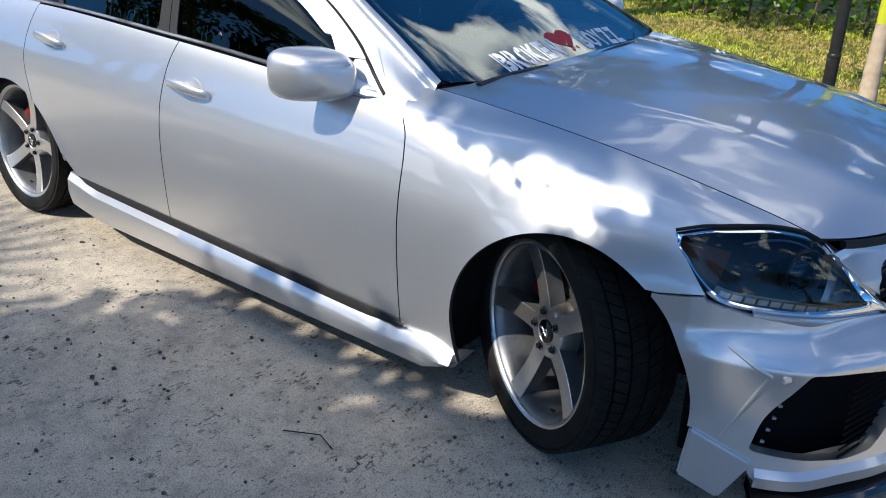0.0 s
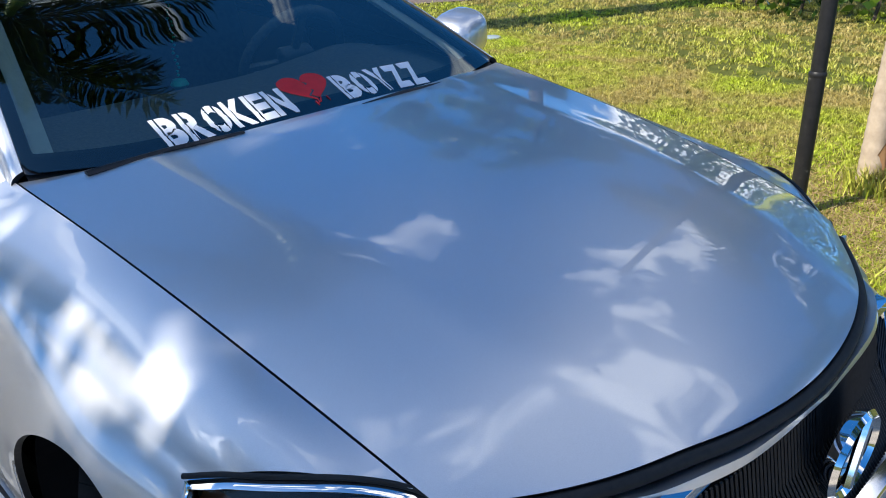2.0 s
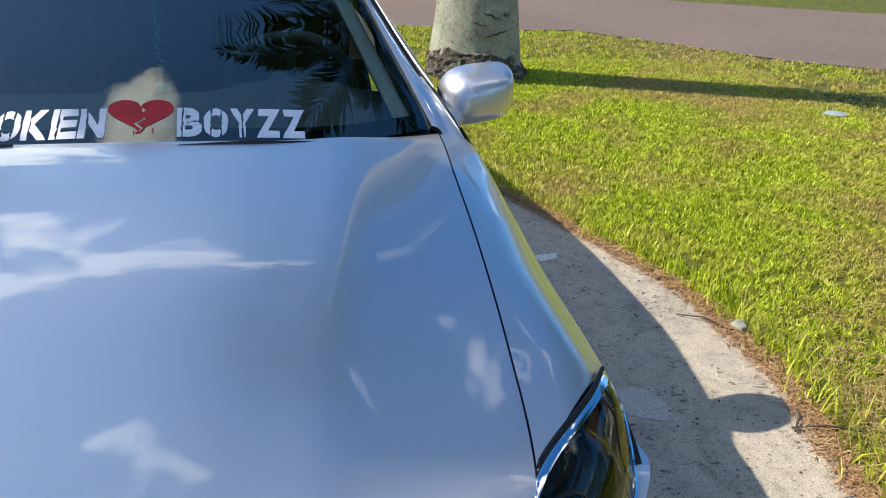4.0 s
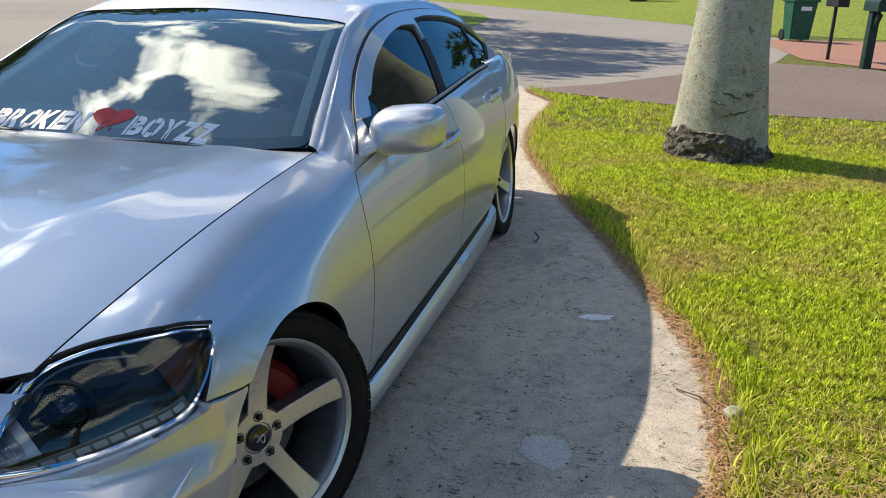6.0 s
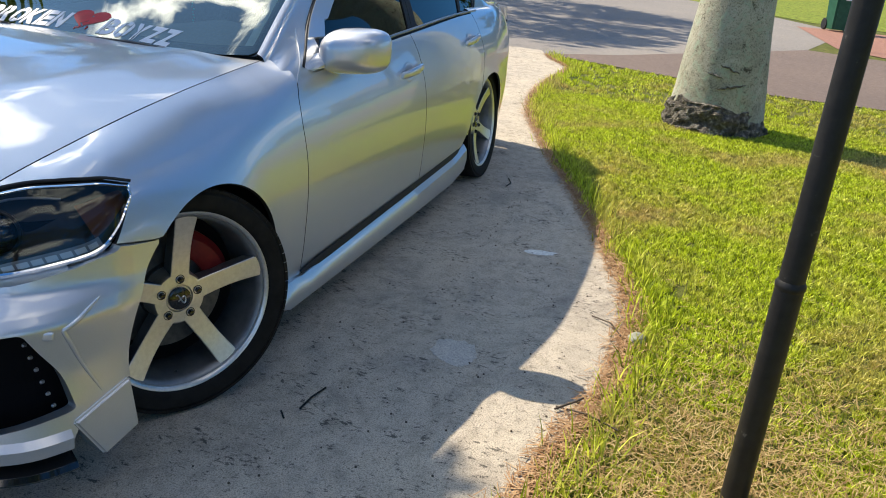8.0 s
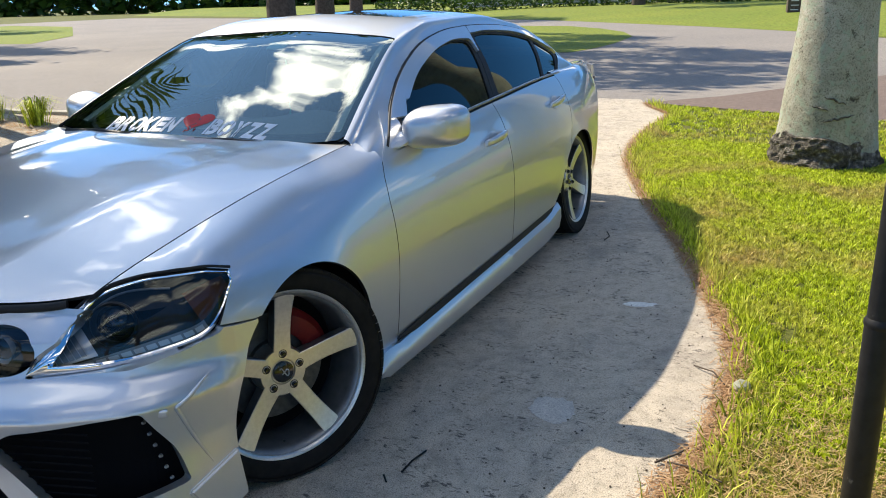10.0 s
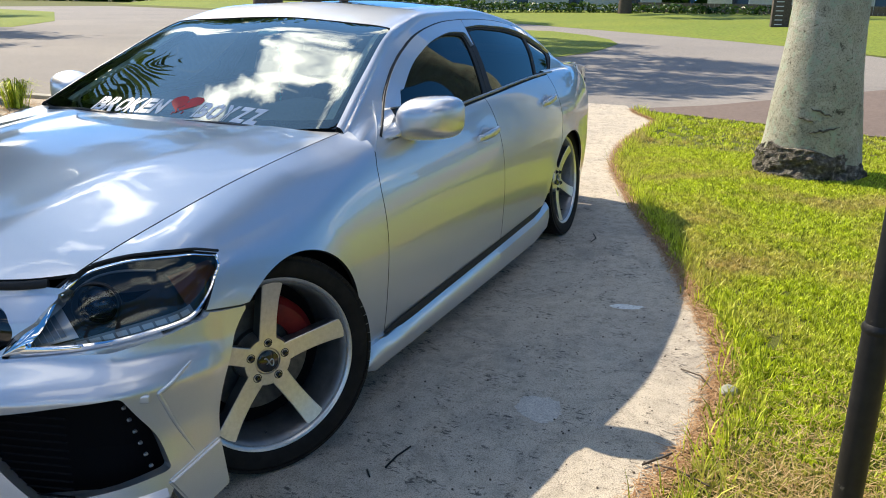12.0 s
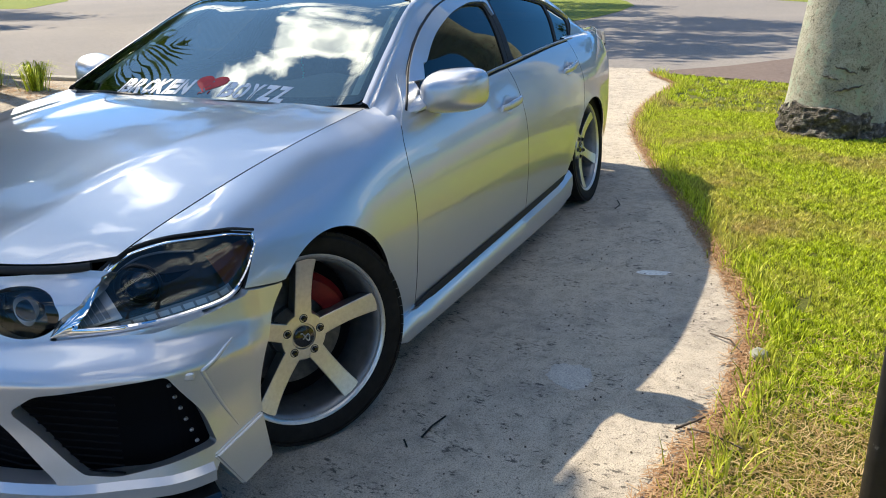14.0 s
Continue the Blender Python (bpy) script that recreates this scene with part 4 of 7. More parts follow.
# black rubber seal in the gap between roof rail and doors
for s in (1, -1):
    bm = bmesh.new()
    pts = []
    for x in np.linspace(-0.60, -2.92, 100):
        # walk up the section to the frame's outline
        vv = np.linspace(0.0, 0.5, 300)
        fx, fy, fz = green_f(np.full(300, x), vv)
        d = frame_line(fx, fz)
        hi = np.nonzero(d > 0)[0]
        if len(hi) == 0:
            continue
        k = int(hi[-1])
        pts.append((float(x), s * (float(fy[k]) + 0.002), float(fz[k]) + 0.001))
    tube(bm, pts, 0.0065, 6)
    part("door_seal", bm, M_SEAL, car, "black rubber seal round the door frames", 60)

# red ray-shaped sticker on the quarter glass of one side
bm = bmesh.new()


def on_flank(x, z):
    vv = np.linspace(0.0, 0.5, 300)
    fx, fy, fz = green_f(np.full(300, x), vv)
    k = int(np.argmin(np.abs(fz - z)))
    return Vector((x, -float(fy[k]) + 0.003, float(fz[k])))


for k in range(7):
    a0 = radians(12 + 23 * k)
    a1 = a0 + radians(13)
    q = [(-2.60 + 0.012 * math.cos((a0 + a1) / 2), 0.995 + 0.012 * math.sin((a0 + a1) / 2)), (-2.60 + 0.06 * math.cos(a0), 0.995 + 0.06 * math.sin(a0)), (-2.60 + 0.06 * math.cos(a1), 0.995 + 0.06 * math.sin(a1))]
    bm.faces.new([bm.verts.new(on_flank(x, z)) for x, z in q])
part("ray_sticker", bm, M_DECALRED, car, "red ray-shaped window sticker")

# dark body shell under the panels, with floor and wheel houses
bm = bmesh.new()
box(bm, (-3.7, -0.70, 0.16), (-3.24, 0.70, 0.86))
box(bm, (-2.36, -0.80, 0.15), (-0.36, 0.80, 0.30))
box(bm, (-0.62, -0.66, 0.30), (-0.36, 0.66, 0.80))
box(bm, (-0.40, -0.50, 0.18), (0.62, 0.50, 0.66))
box(bm, (-3.3, -0.55, 0.18), (-2.3, 0.55, 0.86))
part("underbody", bm, M_VOID, car, "black underbody")
for s in (1, -1):
    bm = bmesh.new()
    lathe(bm, [(0.375, -0.50), (0.385, 0.0)], 30, "Y", a0=0, a1=math.pi)
    bmesh.ops.translate(bm, verts=bm.verts, vec=(0.04, 0.84 if s > 0 else -0.34, 0.30))
    part("wheel_housing", bm, M_VOID, car, "black wheel housing")

# trunk deck, rear bumper
trunk_f = lambda x, u: (x + 0 * u, curve1(x, EX, E_Y) * u, (curve1(x, [-4.0, -3.9, -3.6, -3.2, -2.9], [0.86, 0.93, 0.965, 0.985, 0.99])) - 0.03 * np.abs(u) ** 3)
deck = Skin(trunk_f)
panel("trunk_lid", [deck.cut(grid(-3.93, -3.18, 30), grid(-1, 1, 41), [], (0, 0, 1))], M_PAINT, car, "", rim_material=M_BLACK)
bm = bmesh.new()
rows = []
for k in range(-20, 21):
    t = k / 20
    y = 0.70 * math.copysign(abs(math.sin(t * math.pi / 2)), t)
    x = -3.62 - 0.38 * math.cos(t * math.pi / 2) ** 0.7
    rows.append([bm.verts.new((x + o, y, z)) for o, z in ((0.03, 0.94), (-0.02, 0.80), (-0.05, 0.60), (-0.05, 0.40), (0.0, 0.20), (0.08, 0.17))])
for a, b2 in zip(rows, rows[1:]):
    for k in range(5):
        bm.faces.new((a[k], a[k + 1], b2[k + 1], b2[k]))
part("rear_bumper", bm, M_PAINT, car, "", 50)

# ---------------------------------------------------------------- car: lamps, wheels, mirrors, glass details
def spline3(pts, n):
    P = np.array(pts, float)
    d = np.concatenate([[0], np.cumsum(np.linalg.norm(np.diff(P, axis=0), axis=1))])
    t = np.linspace(0, d[-1], n)
    return np.stack([curve1(t, d, P[:, k]) for k in range(3)], -1)


LAMP_TOP = [(0.284, 0.806, 0.727), (0.35, 0.765, 0.742), (0.43, 0.695, 0.742), (0.505, 0.622, 0.727), (0.578, 0.572, 0.682), (0.64, 0.543, 0.622), (0.696, 0.522, 0.560)]
LAMP_LOW = [(0.281, 0.816, 0.708), (0.315, 0.828, 0.680), (0.352, 0.832, 0.642), (0.402, 0.826, 0.604), (0.50, 0.762, 0.578), (0.60, 0.665, 0.562), (0.696, 0.522, 0.552)]


def headlight(s):
    lamp = new("headlight")
    lamp.parent = car
    lamp["label"] = "smoked headlight with chrome rim, amber reflector and clear row"
    top, low = spline3(LAMP_TOP, 40), spline3(LAMP_LOW, 40)
    S = np.array([1, s, 1])

    def pt(t, v, depth=0.0, shrink=0.0):
        i = t * 39
        a = np.array([np.interp(i, np.arange(40), top[:, k]) for k in range(3)])
        b2 = np.array([np.interp(i, np.arange(40), low[:, k]) for k in range(3)])
        p = a + (b2 - a) * v
        n = np.array([0.62, 0.72, 0.35])
        n = n / np.linalg.norm(n)
        bulge = 0.022 * math.sin(math.pi * v) * math.sin(math.pi * min(max(t, 0), 1)) ** 0.6
        return (p + n * (bulge - depth)) * S

    def sheet(name, mat, depth, t0, t1, v0, v1, label="", nt=30, nv=14):
        vs, fs = [], []
        for i in range(nt + 1):
            for j in range(nv + 1):
                vs.append(pt(t0 + (t1 - t0) * i / nt, v0 + (v1 - v0) * j / nv, depth).tolist())
        for i in range(nt):
            for j in range(nv):
                a = i * (nv + 1) + j
                f = (a, a + 1, a + nv + 2, a + nv + 1)
                fs.append(f if s < 0 else f[::-1])
        return raw_mesh(name, vs, fs, mat, lamp, label, True)

    lens = sheet("lens", M_LENS, 0.0, 0.0, 1.0, 0.0, 1.0, "clear outer lens")
    lens.visible_shadow = False
    sheet("housing", M_BLACK, 0.055, 0.0, 1.0, 0.0, 1.0, "black lamp housing")
    # chrome rim that widens towards the nose
    bm = bmesh.new()
    loop = [(k / 60, 0.0) for k in range(61)] + [(1.0 - k / 60, 1.0) for k in range(1, 60)]
    rings = []
    for t, v in loop:
        p = Vector(pt(t, v))
        cc = Vector(pt(min(max(t, 0.12), 0.9), 0.5))
        inw = (cc - p).normalized()
        n = Vector((0.62, 0.72 * s, 0.35)).normalized()
        w = (0.012 if v == 0 else 0.009) + (0.046 if v == 0 else 0.014) * max(0, (t - 0.58) / 0.42)
        rings.append([bm.verts.new(q) for q in (p - inw * 0.003 - n * 0.012, p - inw * 0.002 + n * 0.001, p + inw * w * (0.82 if v == 0 else 0.5) + n * 0.0055, p + inw * w + n * 0.003, p + inw * (w + 0.002) - n * 0.03)])
    for a, b2 in zip(rings, rings[1:] + rings[:1]):
        for k in range(4):
            bm.faces.new((a[k], a[k + 1], b2[k + 1], b2[k]))
    part("chrome_rim", bm, M_CHROME, lamp, "chrome rim", 50)
    vs, fs = [], []
    for k in range(25):
        t = 0.62 + 0.38 * k / 24
        v1 = 0.95 * ((t - 0.62) / 0.38) ** 1.2
        for j in range(5):
            q = pt(t, v1 * j / 4, -0.004 - 0.004 * math.sin(math.pi * j / 4))
            vs.append(q.tolist())
    for k in range(24):
        for j in range(4):
            a = 5 * k + j
            f = (a, a + 1, a + 6, a + 5)
            fs.append(f if s < 0 else f[::-1])
    raw_mesh("chrome_wedge", vs, fs, M_CHROME, lamp, "wide chrome end of the rim", True)
    # black seal outside the rim, along fender and hood
    bm = bmesh.new()
    tube(bm, [Vector(pt(k / 40, 0.0)) + Vector((-0.005, 0, 0.006)) for k in range(0, 40)], 0.0042, 6)
    part("lamp_seal", bm, M_SEAL, lamp, "black seal along the lamp", 60)
    # painted ledge that closes the lamp against the bumper
    vs, fs = [], []
    sv = np.linspace(0.2, 1.0, 400)
    for k in range(31):
        A = pt(0.42 + 0.56 * k / 30, 1.0) * S
        bx, by, _ = bumper_f(sv, np.full(400, A[2] - 0.004))
        j = int(np.argmin((bx - A[0]) ** 2 + (by - A[1]) ** 2))
        vs.append([A[0] - 0.006, s * (A[1] - 0.006), A[2] - 0.003])
        vs.append([float(bx[j]), s * float(by[j]), A[2] - 0.006])
    for k in range(30):
        f = (2 * k, 2 * k + 1, 2 * k + 3, 2 * k + 2)
        fs.append(f if s > 0 else f[::-1])
    raw_mesh("lamp_ledge", vs, fs, M_PAINT, lamp, "painted ledge under the lamp", True)
    # projector in a chrome ring
    c = Vector(pt(0.58, 0.46, 0.030))
    ax = Vector((0.80, 0.42 * s, 0.10)).normalized()
    q = ax.to_track_quat("Y", "Z").to_matrix().to_4x4()
    m = Matrix.Translation(c) @ q
    bm = bmesh.new()
    lathe(bm, [(0.052, -0.02), (0.059, 0.002), (0.055, 0.006), (0.050, 0.0), (0.046, -0.012)], 36)
    bmesh.ops.transform(bm, matrix=m, verts=bm.verts)
    part("projector_ring", bm, M_BLACK, lamp, "metal ring round the projector", 50)
    bm = bmesh.new()
    lathe(bm, [(0.0005, 0.014), (0.020, 0.011), (0.036, 0.003), (0.047, -0.012)], 30)
    bmesh.ops.transform(bm, matrix=m, verts=bm.verts)
    part("projector_lens", bm, M_GLOSSBLACK, lamp, "dark domed projector lens", 60)
    # amber side reflector near the tip
    sheet("amber_reflector", M_AMBER, 0.040, 0.05, 0.27, 0.34, 0.84, "brown amber reflector", 10, 6)
    # pale bowl at the nose end and the clear strip that carries the row
    sheet("nose_bowl", M_LED, 0.040, 0.70, 0.94, 0.14, 0.80, "clear faceted bowl", 10, 6)
    sheet("clear_strip", M_RIMGREY, 0.020, 0.26, 0.95, 0.83, 0.965, "clear strip along the lower edge", 30, 3)
    # clear row along the lower edge
    for k in range(13):
        t0 = 0.28 + 0.05 * k
        sheet("clear_diode", M_LED, 0.012, t0, t0 + 0.040, 0.865, 0.935, "", 3, 2)
    # faceted inner reflector beside the projector
    for k in range(7):
        sheet("reflector_facet", M_RIMGREY, 0.034 + 0.004 * (k % 2), 0.74 + 0.026 * k, 0.762 + 0.026 * k, 0.16, 0.74, "", 2, 4)
    # thin bright arc above the projector
    bm = bmesh.new()
    tube(bm, [pt(0.30 + 0.4 * k / 12, 0.22 - 0.10 * math.sin(math.pi * k / 12), 0.028) for k in range(13)], 0.003, 6)
    part("trim_arc", bm, M_STEEL, lamp, "", 60)
    return lamp


def inner_lamp(s):
    lamp = new("inner_lamp")
    lamp.parent = car
    lamp["label"] = "small dark inner lamp beside the grille"
    vs, fs = [], []
    n, m = 28, 5
    cy, cz = lamp2_c
    for depth, sc in ((0.0, 1.0),):
        for j in range(m + 1):
            r = j / m
            for i in range(n):
                a = 2 * math.pi * i / n
                z = cz + 0.052 * r * math.sin(a)
                y = cy + 0.071 * r * math.cos(a) - (z - cz) * 0.35
                x = gx(y, z) + 0.010 * (1 - r * r)
                vs.append((x, s * y, z))
    for j in range(m):
        for i in range(n):
            k = (i + 1) % n
            f = (j * n + i, (j + 1) * n + i, (j + 1) * n + k, j * n + k)
            fs.append(f if s > 0 else f[::-1])
    l = raw_mesh("lens", vs, fs, M_LENS, lamp, "clear lens", True)
    l.visible_shadow = False
    vb = [(x - 0.055, y, z) for x, y, z in vs]
    raw_mesh("housing", vb, fs, M_GLOSSBLACK, lamp, "", True)
    bm = bmesh.new()
    lathe(bm, [(0.002, -0.03), (0.02, -0.026), (0.034, -0.004), (0.037, 0.0)], 24, "X")
    bmesh.ops.translate(bm, vec=(gx(cy, cz) - 0.03, s * cy, cz), verts=bm.verts)
    part("reflector_bowl", bm, M_LED, lamp, "bright reflector bowl", 60)
    return lamp


for s in (1, -1):
    headlight(s)
    inner_lamp(s)

# ---- wheels: axis along local y, outer face at +y
TYRE_R, RIM_R = 0.327, 0.262


def wheel_parts(parent):
    na, prof = 96, []
    for k in range(13):
        t = k / 12
        prof.append(-0.114 + 0.228 * t)
    vs, fs = [], []
    cols = []
    for i in range(na):
        a = 2 * math.pi * i / na
        row = []
        side_in = [(0.258, -0.112), (0.280, -0.122), (0.308, -0.121)]
        side_out = [(0.308, 0.121), (0.280, 0.122), (0.264, 0.117), (0.256, 0.108)]
        for r, y in side_in:
            row.append((r, y))
        for y in prof:
            row.append((TYRE_R - 0.0085 - 0.55 * max(0, abs(y) - 0.092) ** 1.5, y))
        for r, y in side_out:
            row.append((r, y))
        cols.append(len(row))
        for r, y in row:
            vs.append((r * math.cos(a), y, r * math.sin(a)))
    m = cols[0]
    for i in range(na):
        j = (i + 1) % na
        for k in range(m - 1):
            fs.append((i * m + k, i * m + k + 1, j * m + k + 1, j * m + k))
    bm = bmesh.new()
    bv = [bm.verts.new(v) for v in vs]
    for f in fs:
        bm.faces.new([bv[k] for k in f])
    bmesh.ops.recalc_face_normals(bm, faces=bm.faces)
    part("tyre", bm, M_TYRE, parent, "low-profile black tyre with worn tread", 32)
    # tread: five rows of raised blocks with slanted slots and ring grooves between
    bm = bmesh.new()
    nb = 66
    step = 2 * math.pi / nb
    for y0, y1, lean0, lean1, fill in ((-0.118, -0.078, -0.6, 0.1, 0.95), (-0.070, -0.030, 0.1, 0.7, 0.86), (-0.022, 0.022, 0.0, 0.35, 0.93), (0.030, 0.070, 0.7, 0.1, 0.86), (0.078, 0.118, 0.1, -0.6, 0.95)):
        for i in range(nb):
            top, foot = [], []
            for y, ln in ((y0, lean0), (y1, lean1)):
                for e in (0.0, fill):
                    a = (i + e + ln) * step
                    rr = TYRE_R - 0.55 * max(0, abs(y) - 0.092) ** 1.5
                    top.append(bm.verts.new((rr * math.cos(a), y, rr * math.sin(a))))
                    foot.append(bm.verts.new(((rr - 0.010) * math.cos(a), y, (rr - 0.010) * math.sin(a))))
            bm.faces.new((top[0], top[1], top[3], top[2]))
            for p, q in ((0, 1), (1, 3), (3, 2), (2, 0)):
                bm.faces.new((top[p], foot[p], foot[q], top[q]))
    bmesh.ops.recalc_face_normals(bm, faces=bm.faces)
    tagged(part("tread", bm, M_TYRE, parent, "", 32), "worn black rubber tread blocks", kind="stuff")
    # barrel and lip
    bm = bmesh.new()
    lathe(bm, [(0.2595, -0.112), (0.236, -0.105), (0.222, -0.05), (0.224, 0.02), (0.232, 0.075), (0.238, 0.098), (0.2470, 0.103)], 72)
    rim = part("rim", bm, M_RIMGREY, parent, "grey concave rim barrel", 50)
    bm = bmesh.new()
    lathe(bm, [(0.2470, 0.103), (0.2490, 0.109), (0.2590, 0.113), (0.2645, 0.110), (0.2635, 0.1), (0.257, 0.095)], 72)
    part("rim_lip", bm, M_RIM, rim, "bright machined lip", 50)
    # five flat blades, dished to the hub
    for k in range(5):
        a = math.pi / 2 + 2 * math.pi * k / 5
        bm = bmesh.new()
        ca, sa = math.cos(a), math.sin(a)
        rings = []
        for t in np.linspace(0, 1, 9):
            r = 0.060 + (0.246 - 0.060) * t
            yf = 0.070 + 0.032 * t ** 2.0
            hw = 0.0285 - 0.0035 * math.sin(math.pi * t) + 0.004 * t
            dp = 0.050 + 0.005 * (1 - t)
            R = Vector((ca, 0, sa))
            T = Vector((-sa, 0, ca))
            N = Vector((0, 1, 0))
            rings.append([bm.verts.new(R * r + T * (hw * u) + N * y) for u, y in ((-1.0, yf - 0.0015), (-0.93, yf), (0.93, yf), (1.0, yf - 0.0015), (0.78, yf - dp), (-0.78, yf - dp))])
        for p, q in zip(rings, rings[1:]):
            for i in range(6):
                bm.faces.new((p[i], p[(i + 1) % 6], q[(i + 1) % 6], q[i]))
        bm.faces.new(rings[0])
        bm.faces.new(rings[-1])
        bmesh.ops.recalc_face_normals(bm, faces=bm.faces)
        for f in bm.faces:
            f.material_index = 0 if f.normal.y > 0.6 else 1
        ob = part("spoke", bm, M_RIM, rim, "", 25)
        ob.data.materials.append(M_RIMGREY)
    bm = bmesh.new()
    lathe(bm, [(0.080, 0.006), (0.0775, 0.062), (0.072, 0.0695), (0.040, 0.0700), (0.037, 0.066), (0.001, 0.066)], 40)
    part("hub", bm, M_RIM, rim, "machined hub face", 40)
    bm = bmesh.new()
    lathe(bm, [(0.0335, 0.063), (0.0325, 0.0725), (0.028, 0.0745), (0.001, 0.0755)], 36)
    part("centre_cap", bm, M_GLOSSBLACK, rim, "black centre cap", 40)
    bm = bmesh.new()
    tube(bm, [(0.015 * math.cos(q), 0.076, 0.010 * math.sin(2 * q) + 0.004 * math.cos(q)) for q in np.linspace(0.3, 5.2, 22)], 0.0022, 5)
    part("cap_emblem", bm, M_RIM, rim, "plain swirl on the cap", 60)
    for k in range(5):
        a = math.pi / 2 + 2 * math.pi * k / 5
        bm = bmesh.new()
        lathe(bm, [(0.0135, 0.0702), (0.0125, 0.072), (0.0095, 0.068)], 18)
        lathe(bm, [(0.0088, 0.066), (0.0088, 0.078), (0.0068, 0.082), (0.0005, 0.083)], 6)
        bmesh.ops.translate(bm, vec=(0.0565 * math.cos(a), 0, 0.0565 * math.sin(a)), verts=bm.verts)
        part("lug_nut", bm, M_GLOSSBLACK, rim, "", 30)
    bm = bmesh.new()
    tube(bm, [(0.0, 0.05, -0.232), (0.004, 0.066, -0.222)], 0.0035, 6)
    part("valve", bm, M_BLACK, rim)


def brake(parent, ang):
    bm = bmesh.new()
    lathe(bm, [(0.085, -0.004), (0.168, -0.004), (0.168, -0.030), (0.085, -0.030)], 48)
    lathe(bm, [(0.001, 0.012), (0.082, 0.010), (0.085, -0.004)], 32)
    part("brake_disc", bm, M_DISC, parent, "dull steel brake disc", 40)
    bm = bmesh.new()
    rows = []
    for t in np.linspace(-0.42, 0.42, 12):
        a = ang + t
        k = 1 - 0.25 * (t / 0.42) ** 4
        rows.append([bm.verts.new((r * math.cos(a), y * k, r * math.sin(a))) for r, y in ((0.112, -0.05), (0.108, 0.020), (0.125, 0.032), (0.165, 0.034), (0.186, 0.015), (0.188, -0.05))])
    for p, q in zip(rows, rows[1:]):
        for i in range(5):
            bm.faces.new((p[i], p[i + 1], q[i + 1], q[i]))
    bm.faces.new(rows[0])
    bm.faces.new(rows[-1])
    part("brake_caliper", bm, M_CALIPER, parent, "red brake caliper", 35)
    bm = bmesh.new()
    lathe(bm, [(0.001, -0.034), (0.232, -0.034), (0.232, -0.038), (0.001, -0.040)], 40)
    part("brake_shield", bm, M_VOID, parent, "dark plate behind the brake", 40)


def wheel(hub, steer, camber, spin, s, ang):
    """hub: centre of the hub's face. s: 1 for the car's left, -1 for its right."""
    turn = pose(0, 0, 0, 0, 0, steer if s > 0 else steer + 180)
    lean = pose(0, 0, 0, camber, 0, 0)
    m = Matrix.Translation(hub) @ turn @ lean @ Matrix.Translation((0, -0.070, 0))
    ob = new("wheel")
    ob["label"] = "lowered five-spoke alloy wheel with machined faces"
    ob.parent = car
    ob.matrix_basis = m
    wheel_parts(ob)
    for c in ob.children:
        c.rotation_euler = (0, radians(spin), 0)
    brake(ob, ang)
    return ob


wheel((0.056, 0.776, 0.330), -28, 3.0, -4, 1, math.radians(138))
wheel((-0.056, -0.776, 0.331), -28, 3.0, 18, -1, math.radians(42))
wheel((-2.85, 0.790, 0.326), 0, 5.0, 25, 1, math.radians(138))
wheel((-2.85, -0.790, 0.326), 0, 5.0, -18, -1, math.radians(42))


